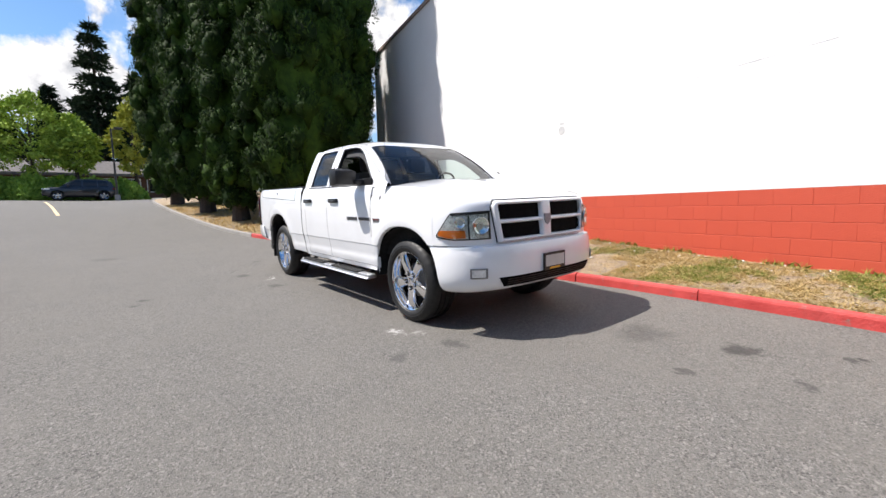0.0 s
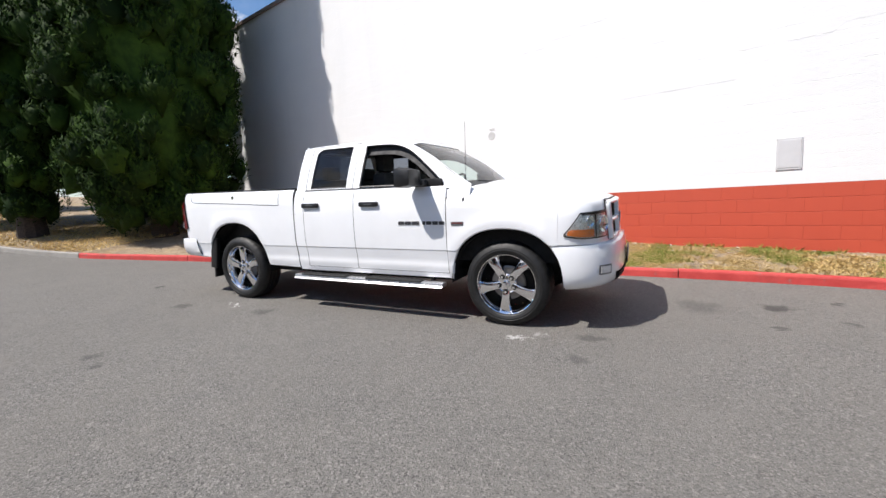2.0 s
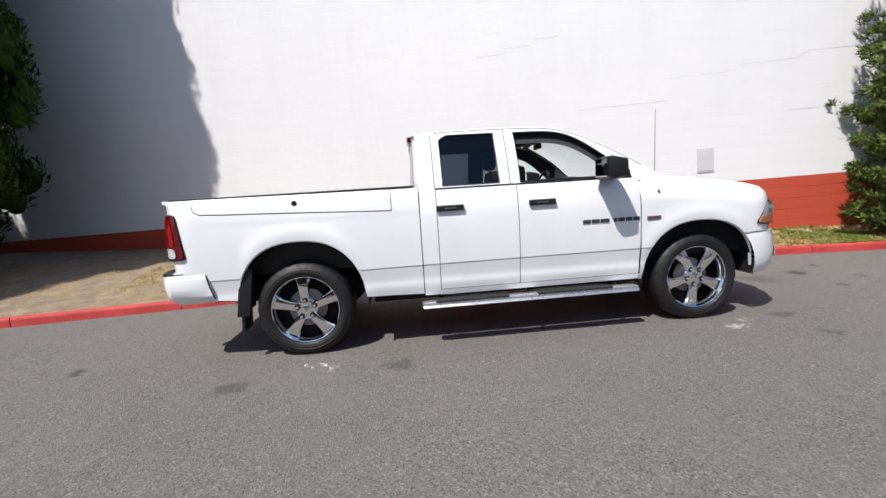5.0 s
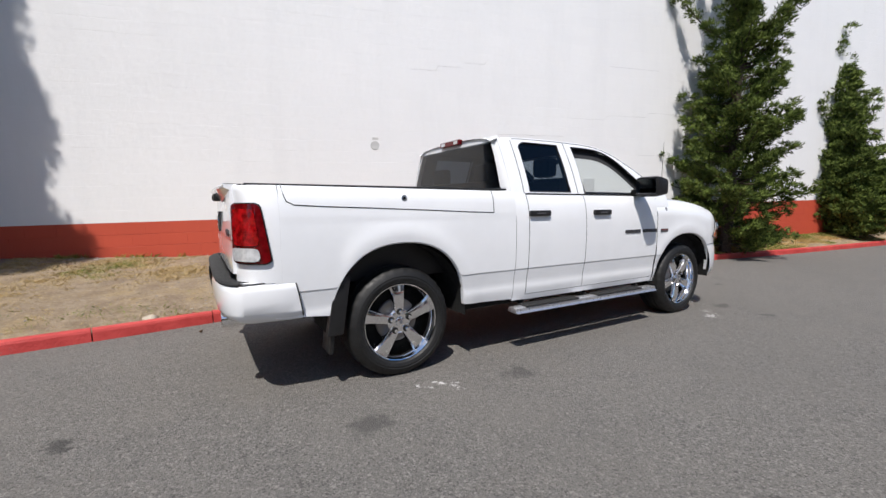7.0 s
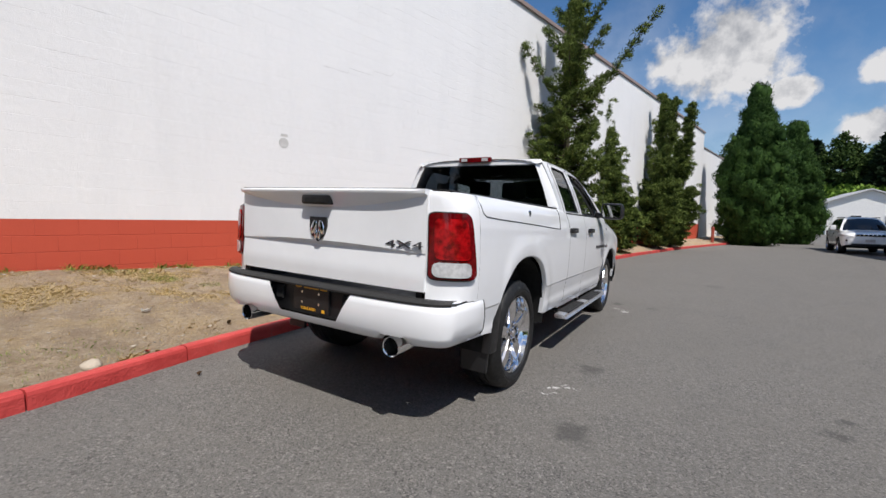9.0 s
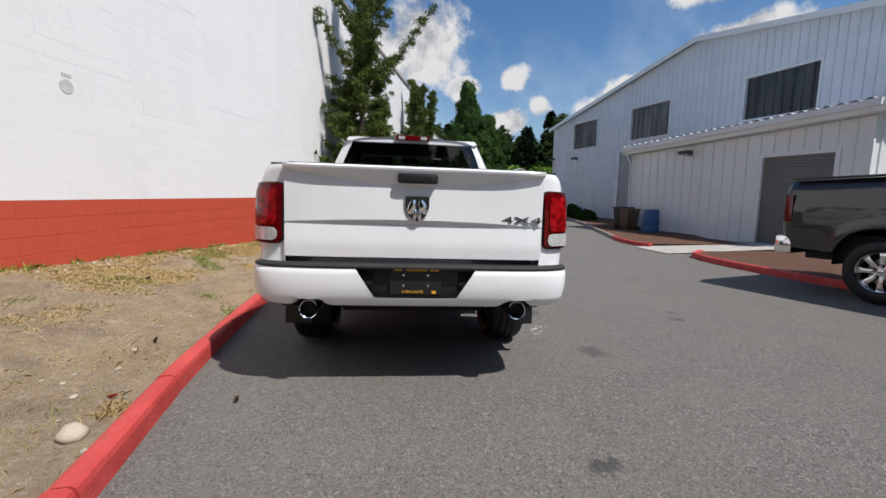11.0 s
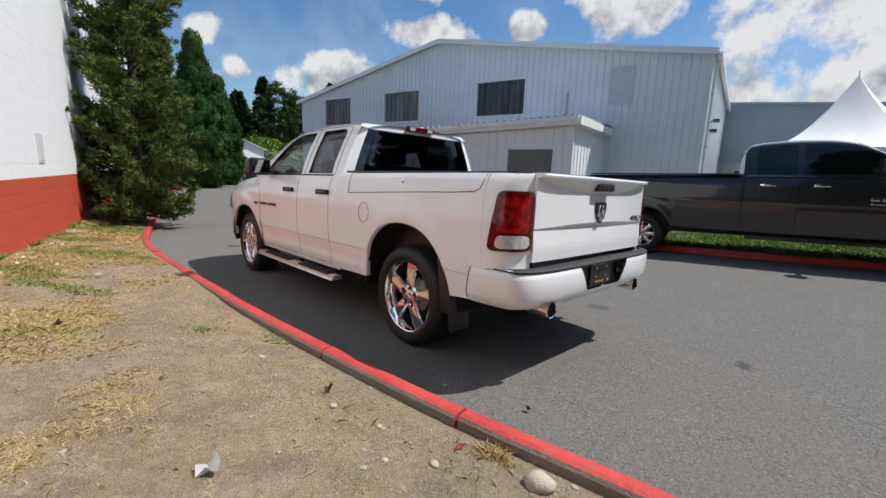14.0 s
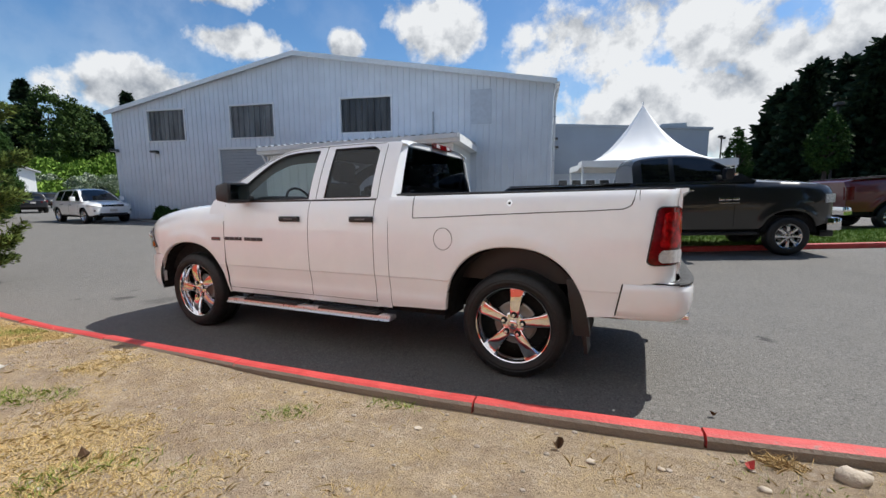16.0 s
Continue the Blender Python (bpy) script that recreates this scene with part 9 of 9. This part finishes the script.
for a, b in (((-0.5, 4.75), (4.5, 6.65)), ((9.5, 4.75), (4.5, 6.65))):
    bm = bmesh.new()
    q = [bm.verts.new((x, y, z + d)) for y, z in (a, b) for x in (-0.5, 12.5) for d in (0, 0.18)]
    for f_ in ((0, 2, 6, 4), (1, 5, 7, 3), (0, 4, 5, 1), (2, 3, 7, 6), (0, 1, 3, 2), (4, 6, 7, 5)):
        bm.faces.new([q[i] for i in f_])
    part("roof", bm, plain("pale_house_roof", (0.5, 0.5, 0.5), 0.7) if "pale_house_roof" not in bpy.data.materials else bpy.data.materials["pale_house_roof"], HOUSE)
for y in (1.6, 5.2):
    w = part("window", box(bmesh.new(), (-0.06, y, 1.0), (-0.01, y + 1.3, 3.1)), HOUSE_WHITE, HOUSE)
    part("pane", box(bmesh.new(), (-0.075, y + 0.1, 1.1), (-0.062, y + 1.2, 3.0)), WINDOW_BLACK, w)
# red-painted post by the kerb far along the wall
p = anchor("bollard", Matrix.Translation((27.2, -3.0, ground_z(27, -3))), "rust-red steel post beside the kerb", "bollard")
part("post", tube(bmesh.new(), (0, 0, 0), (0, 0, 1.1), 0.09, 0.09, 16), plain("rust_red_paint", (0.30, 0.06, 0.035), 0.6), p, "", True)
part("cap", lathe_z(bmesh.new(), [(0.09, 1.1), (0.07, 1.15), (0.0, 1.17)], 16), bpy.data.materials["rust_red_paint"], p, "", True)

# ---- on the verge: straw, weeds, stones and litter; on the wall: plate and mark ----
STRAW = make_leaf("dry_straw", (0.62, 0.45, 0.19), (0.92, 0.72, 0.36), 0.8)
WEED = make_leaf("green_weed", (0.17, 0.24, 0.04), (0.42, 0.48, 0.12), 0.7)


def verge_points(n, seed, x0, x1, want):
    rng = np.random.default_rng(seed)
    out = []
    while len(out) < n:
        x = x0 + (x1 - x0) * rng.random()
        a, b = kerb_y(x) + 0.16, wall_y(x) - 0.02
        y = a + (b - a) * rng.random()
        if rng.random() < want(x, y, (y - a) / (b - a)):
            out.append((x, y, verge_z(x, y) - 0.004))
    return np.array(out)


def straw_want(x, y, f):
    k = noise_v(x * 1.1, y * 1.1, 2.2) + 0.5 * noise_v(x * 4.0, y * 4.0, 5.5) + 0.25 * noise_v(x * 11, y * 11, 1.5)
    bare = 1.5 * math.exp(-((f - 0.10) / 0.36) ** 2) if x < 2.2 else 0.25 * math.exp(-(f / 0.2) ** 2)
    return max(0.03, min(1.0, (k * 1.9 + 0.62 - bare)))


def weed_want(x, y, f):
    k = noise_v(x * 0.8 + 9, y * 0.8, 4.0) + 0.5 * noise_v(x * 3.2, y * 3.2, 8.8)
    w = k * 2.2 - 0.72 + 1.35 / (1 + math.exp(-(x - 3.0) / 0.6)) * (0.5 + 0.5 * f)
    return max(0.0, min(1.0, w)) * (1.0 if x > -1.5 or f > 0.5 else 0.15)


blades("dry_grass", verge_points(150000, 1, -5.5, 4.5, straw_want), 0.034, 0.0011, STRAW, "short straw-coloured dry grass on the verge", "grass", 2, 0.95)
blades("dry_grass", verge_points(60000, 2, 4.5, 14.0, straw_want), 0.048, 0.0020, STRAW, "short straw-coloured dry grass on the verge", "grass", 3, 0.9)
blades("weeds", verge_points(80000, 3, -6.5, 14.0, weed_want), 0.042, 0.0019, WEED, "patchy green grass and weeds on the verge", "grass", 4, 0.6)
rng = np.random.default_rng(44)
base = []
for _ in range(2600):
    x = -5 + 16 * rng.random()
    if noise_v(x * 2.2, 3.0, 1.0) > -0.02:
        base.append((x, wall_y(x) - 0.015 - 0.06 * rng.random(), verge_z(x, wall_y(x)) - 0.005))
blades("wall_weeds", np.array(base), 0.085, 0.005, WEED, "thin weeds along the foot of the red wall", "grass", 14, 0.45)
# grass round the far trees
at = []
while len(at) < 16000:
    x = -22 + 13 * rng.random()
    y = kerb_y(x) + 0.15 + 3.2 * rng.random()
    at.append((x, y, ground_z(x, kerb_y(x)) + KERB_H - 0.03 + min(y - kerb_y(x), 5) * 0.10))
blades("dry_grass", np.array(at), 0.085, 0.008, STRAW, "dry mown grass under the cedars", "grass", 15, 0.7)


def pebble(bm, at, r, seed, flat=0.6):
    res = bmesh.ops.create_icosphere(bm, subdivisions=2 if r > 0.03 else 1, radius=r)
    for v in res["verts"]:
        k = 1 + 0.35 * noise.noise(v.co / r * 1.1 + Vector((seed * 3.1, seed, 0)))
        v.co = Vector((v.co.x * k * 1.15, v.co.y * k, v.co.z * k * flat)) + Vector(at)
    return bm


STONE = make_concrete("pale_stone", (0.56, 0.48, 0.38))
STONE_GREY = make_concrete("grey_stone", (0.42, 0.365, 0.30))
PAPER = plain("white_paper", (0.72, 0.70, 0.66), 0.8)
for k, (x, y, r, label) in enumerate(((-3.52, 1.58, 0.06, "rounded tan field stone beside the kerb"), (-3.15, 1.84, 0.026, "small flat pale stone on bare soil"), (-3.0, 2.0, 0.018, "small flat pale stone on bare soil"),
                                      (-2.45, 1.95, 0.024, "small flat pale stone on bare soil"), (-2.75, 1.86, 0.018, "small flat pale stone on bare soil"), (-1.55, 2.0, 0.024, "small flat pale stone on bare soil"))):
    z = verge_z(x, y)
    s = part("stone", pebble(bmesh.new(), (0, 0, 0), r, k + 1, 0.72 if k == 0 else 0.4), STONE, None, "", True, 80)
    s.location = (x, y, z + r * 0.25)
    tagged(s, label, "stone", "stones on the verge")
bm = bmesh.new()
rr = random.Random(3)
for k in range(240):
    x = rr.uniform(-5.5, 5)
    f = rr.random() ** 1.4
    y = kerb_y(x) + 0.15 + (wall_y(x) - kerb_y(x) - 0.2) * f
    pebble(bm, (x, y, verge_z(x, y) + 0.003), rr.uniform(0.006, 0.017), k, 0.6)
tagged(part("gravel", bm, STONE_GREY), "scattered small gravel on the bare soil", "gravel", kind="stuff")
bm = bmesh.new()
for k in range(260):
    x = rr.uniform(-5.0, 9)
    y = wall_y(x) - 0.03 - abs(rr.gauss(0, 0.22))
    z = verge_z(x, y) + 0.012
    a, s = rr.uniform(0, 6.28), rr.uniform(0.008, 0.028)
    q = [bm.verts.new((x + s * math.cos(a + b) * rr.uniform(0.5, 1), y + s * math.sin(a + b) * rr.uniform(0.5, 1), z + rr.uniform(-0.006, 0.012))) for b in (0, 1.5, 3.1, 4.6)]
    bm.faces.new(q)
tagged(part("paint_flakes", bm, PAPER), "white and pale paint flakes along the wall foot", "debris", kind="stuff")


def scrap(name, x, y, r, material, label, category, seed, curl=0.03):
    rr = random.Random(seed)
    n = 7
    bm = bmesh.new()
    top = []
    for i in range(n):
        a = 2 * math.pi * i / n
        q = r * rr.uniform(0.55, 1.1)
        top.append(bm.verts.new((q * math.cos(a) * 1.3, q * math.sin(a), 0.012 + rr.uniform(0, curl))))
    c = bm.verts.new((0, 0, 0.006))
    for i in range(n):
        bm.faces.new((c, top[i], top[(i + 1) % n]))
    bmesh.ops.solidify(bm, geom=list(bm.faces), thickness=0.0015)
    ob = part(name, bm, material, None)
    ob.location = (x, y, verge_z(x, y) if y > kerb_y(x) else ground_z(x, y) + 0.001)
    ob.rotation_euler = (0, 0, rr.uniform(0, 6))
    return tagged(ob, label, category)


DEAD_LEAF = plain("dead_leaf_brown", (0.16, 0.09, 0.045), 0.8, vary=0.3, scale=30)
scrap("paper_scrap", -2.71, 2.62, 0.05, PAPER, "crumpled white paper scrap on dry grass", "litter", 1, 0.05)
scrap("paper_scrap", 1.54, 2.63, 0.05, PAPER, "torn white paper scrap on the verge", "litter", 2)
scrap("paper_scrap", 2.4, 2.45, 0.03, PAPER, "torn white paper scrap on the verge", "litter", 3)
scrap("red_scrap", -3.13, 1.66, 0.028, KERB_RED, "chip of red-painted concrete behind the kerb", "litter", 4)
scrap("dry_leaf", -2.29, 1.89, 0.022, DEAD_LEAF, "curled brown dead leaf", "leaf", 5, 0.05)
scrap("dry_leaf", -3.07, 1.02, 0.018, DEAD_LEAF, "curled brown dead leaf", "leaf", 6)
scrap("dry_leaf", -0.4, 3.0, 0.035, DEAD_LEAF, "curled brown dead leaf", "leaf", 7, 0.05)
# frayed straw tufts at the kerb and in the grass
tuft = []
for cx, cy, r, n in ((-3.28, 1.56, 0.05, 220), (-2.6, 1.95, 0.10, 60), (2.6, 2.9, 0.08, 60)):
    for _ in range(n):
        x, y = rng.normal(cx, r), rng.normal(cy, r * 0.7)
        y = max(y, kerb_y(x) + 0.13)
        tuft.append((x, y, verge_z(x, y) - 0.004))
blades("straw_tufts", np.array(tuft), 0.06, 0.0026, make_leaf("old_straw", (0.42, 0.28, 0.12), (0.72, 0.54, 0.28), 0.8), "frayed dead straw tufts", "grass", 9, 0.8)

# plate and round mark on the wall
PLATE = plain("grey_cover_plate", (0.60, 0.60, 0.61), 0.5, vary=0.06)
P = anchor("cover_plate", WALL_M @ Matrix.Translation((wall_u(4.71), 0, 1.39)), "pale grey metal cover plate on the white wall", "plate")
w = wall_u(0.29)
part("plate", box(bmesh.new(), (0, -0.014, 0), (w, -0.001, 0.45), 0.004), PLATE, P)
part("raised_panel", box(bmesh.new(), (0.02, -0.020, 0.03), (w - 0.02, -0.014, 0.42), 0.003), PLATE, P)
for dx in (0.012, w - 0.012):
    for dz in (0.012, 0.438):
        part("screw", tube(bmesh.new(), (dx, -0.013, dz), (dx, -0.018, dz), 0.006, seg=8), GALV, P)
P = anchor("wall_mark", WALL_M @ Matrix.Translation((wall_u(0.05), 0, 2.5)), "faint round filled patch on the white wall", "patch")
bm = bmesh.new()
tube(bm, (0, -0.001, 0), (0, -0.006, 0), 0.085, 0.080, 20)
part("filled_patch", bm, make_concrete("grey_filler", (0.62, 0.62, 0.61)), P, "", True)
bm = bmesh.new()
box(bm, (-0.05, -0.004, 0.11), (0.07, -0.001, 0.15), 0.0)
part("scrape", bm, make_concrete("grey_filler_line", (0.66, 0.66, 0.65)), P)

# ---- the wall's painted blocks ----
BLOCK_L, BLOCK_H = 0.40, 0.20


def block_faces(u0, u1, z0, z1, v, f, y=0.0, deep=0.0016):
    bed, head, c, e = (0.0, 0.0, 0.0035, 0.0) if deep < 0.002 else (0.002, 0.0, 0.003, 0.0012)
    a, b, lo, hi = u0 + head, u1 - head, z0 + bed, z1 - bed
    k = len(v)
    v += [(a, deep, lo), (b, deep, lo), (b, deep, hi), (a, deep, hi), (a + e, y, lo + c), (b - e, y, lo + c), (b - e, y, hi - c), (a + e, y, hi - c)]
    f += [(k + 4, k + 5, k + 6, k + 7), (k, k + 1, k + 5, k + 4), (k + 1, k + 2, k + 6, k + 5), (k + 2, k + 3, k + 7, k + 6), (k + 3, k, k + 4, k + 7)]


def lay_blocks():
    rng = random.Random(6)
    shared = {}
    for key, mat_ in (("red", WALL_RED), ("white", WALL_WHITE)):
        v, f = [], []
        block_faces(-BLOCK_L / 2, BLOCK_L / 2, -BLOCK_H / 2, BLOCK_H / 2, v, f, 0.0, 0.003 if key == "red" else 0.0011)
        me = bpy.data.meshes.new("block")
        me.from_pydata(v, [], f)
        me.materials.append(mat_)
        shared[key] = me
    rest = {"red": ([], []), "white": ([], [])}
    u0, u1 = wall_u(WALL_X0), wall_u(WALL_X1)
    near0, near1 = wall_u(0.8), wall_u(10.8)
    for r in range(-7, 31):
        z = RED_TOP + BLOCK_H * r
        key = "red" if r < 0 else "white"
        u = u0 - (BLOCK_L / 2 if r % 2 else 0)
        while u < u1:
            a, b = max(u, u0), min(u + BLOCK_L, u1)
            u += BLOCK_L
            if b - a < 0.05:
                continue
            y = rng.uniform(-0.0007, 0.0004)
            if b - a > BLOCK_L - 0.01 and near0 < a < near1 and -6 < r < 6:
                ob = new("block", shared[key])
                ob.parent = HALL
                ob.location = ((a + b) / 2, y, z + BLOCK_H / 2)
            else:
                block_faces(a, b, z, min(z + BLOCK_H, WALL_TOP - 0.06), *rest[key], y, 0.003 if key == "red" else 0.0011)
    for key, mat_ in (("red", WALL_RED), ("white", WALL_WHITE)):
        ob = put("blocks", rest[key][0], rest[key][1], mat_, HALL, key + " painted concrete blocks in running bond")
        ob["kind"] = "stuff"


lay_blocks()
# red mortar bed behind the lower courses
part("red_joint_bed", box(bmesh.new(), (wall_u(WALL_X0), 0.0035, -0.6), (wall_u(WALL_X1), 0.0052, RED_TOP)), WALL_RED, HALL)
# settled cracks along a few joints
CRACK = plain("grey_crack", (0.40, 0.40, 0.39), 0.9)
for x0, x1, z0, step in ((4.2, 7.6, 3.18, 0.20), (6.2, 9.0, 2.38, 0.0), (2.6, 4.2, 2.78, 0.0), (0.8, 2.4, 3.98, 0.2), (5.4, 6.8, 4.38, 0.0), (7.5, 9.9, 1.78, 0.0)):
    rr = random.Random(int(x0 * 10))
    v, f, n = [], [], 26
    for i in range(n + 1):
        u = wall_u(x0 + (x1 - x0) * i / n)
        z = z0 + step * (int(i / n * 3) / 2.0) + rr.uniform(-0.004, 0.004)
        t = rr.uniform(0.0006, 0.0026)
        v += [(u, -0.0022, z - t), (u, -0.0022, z + t)]
    f = [(2 * i, 2 * i + 2, 2 * i + 3, 2 * i + 1) for i in range(n)]
    put("crack", v, f, CRACK, HALL, "hairline crack along a joint")
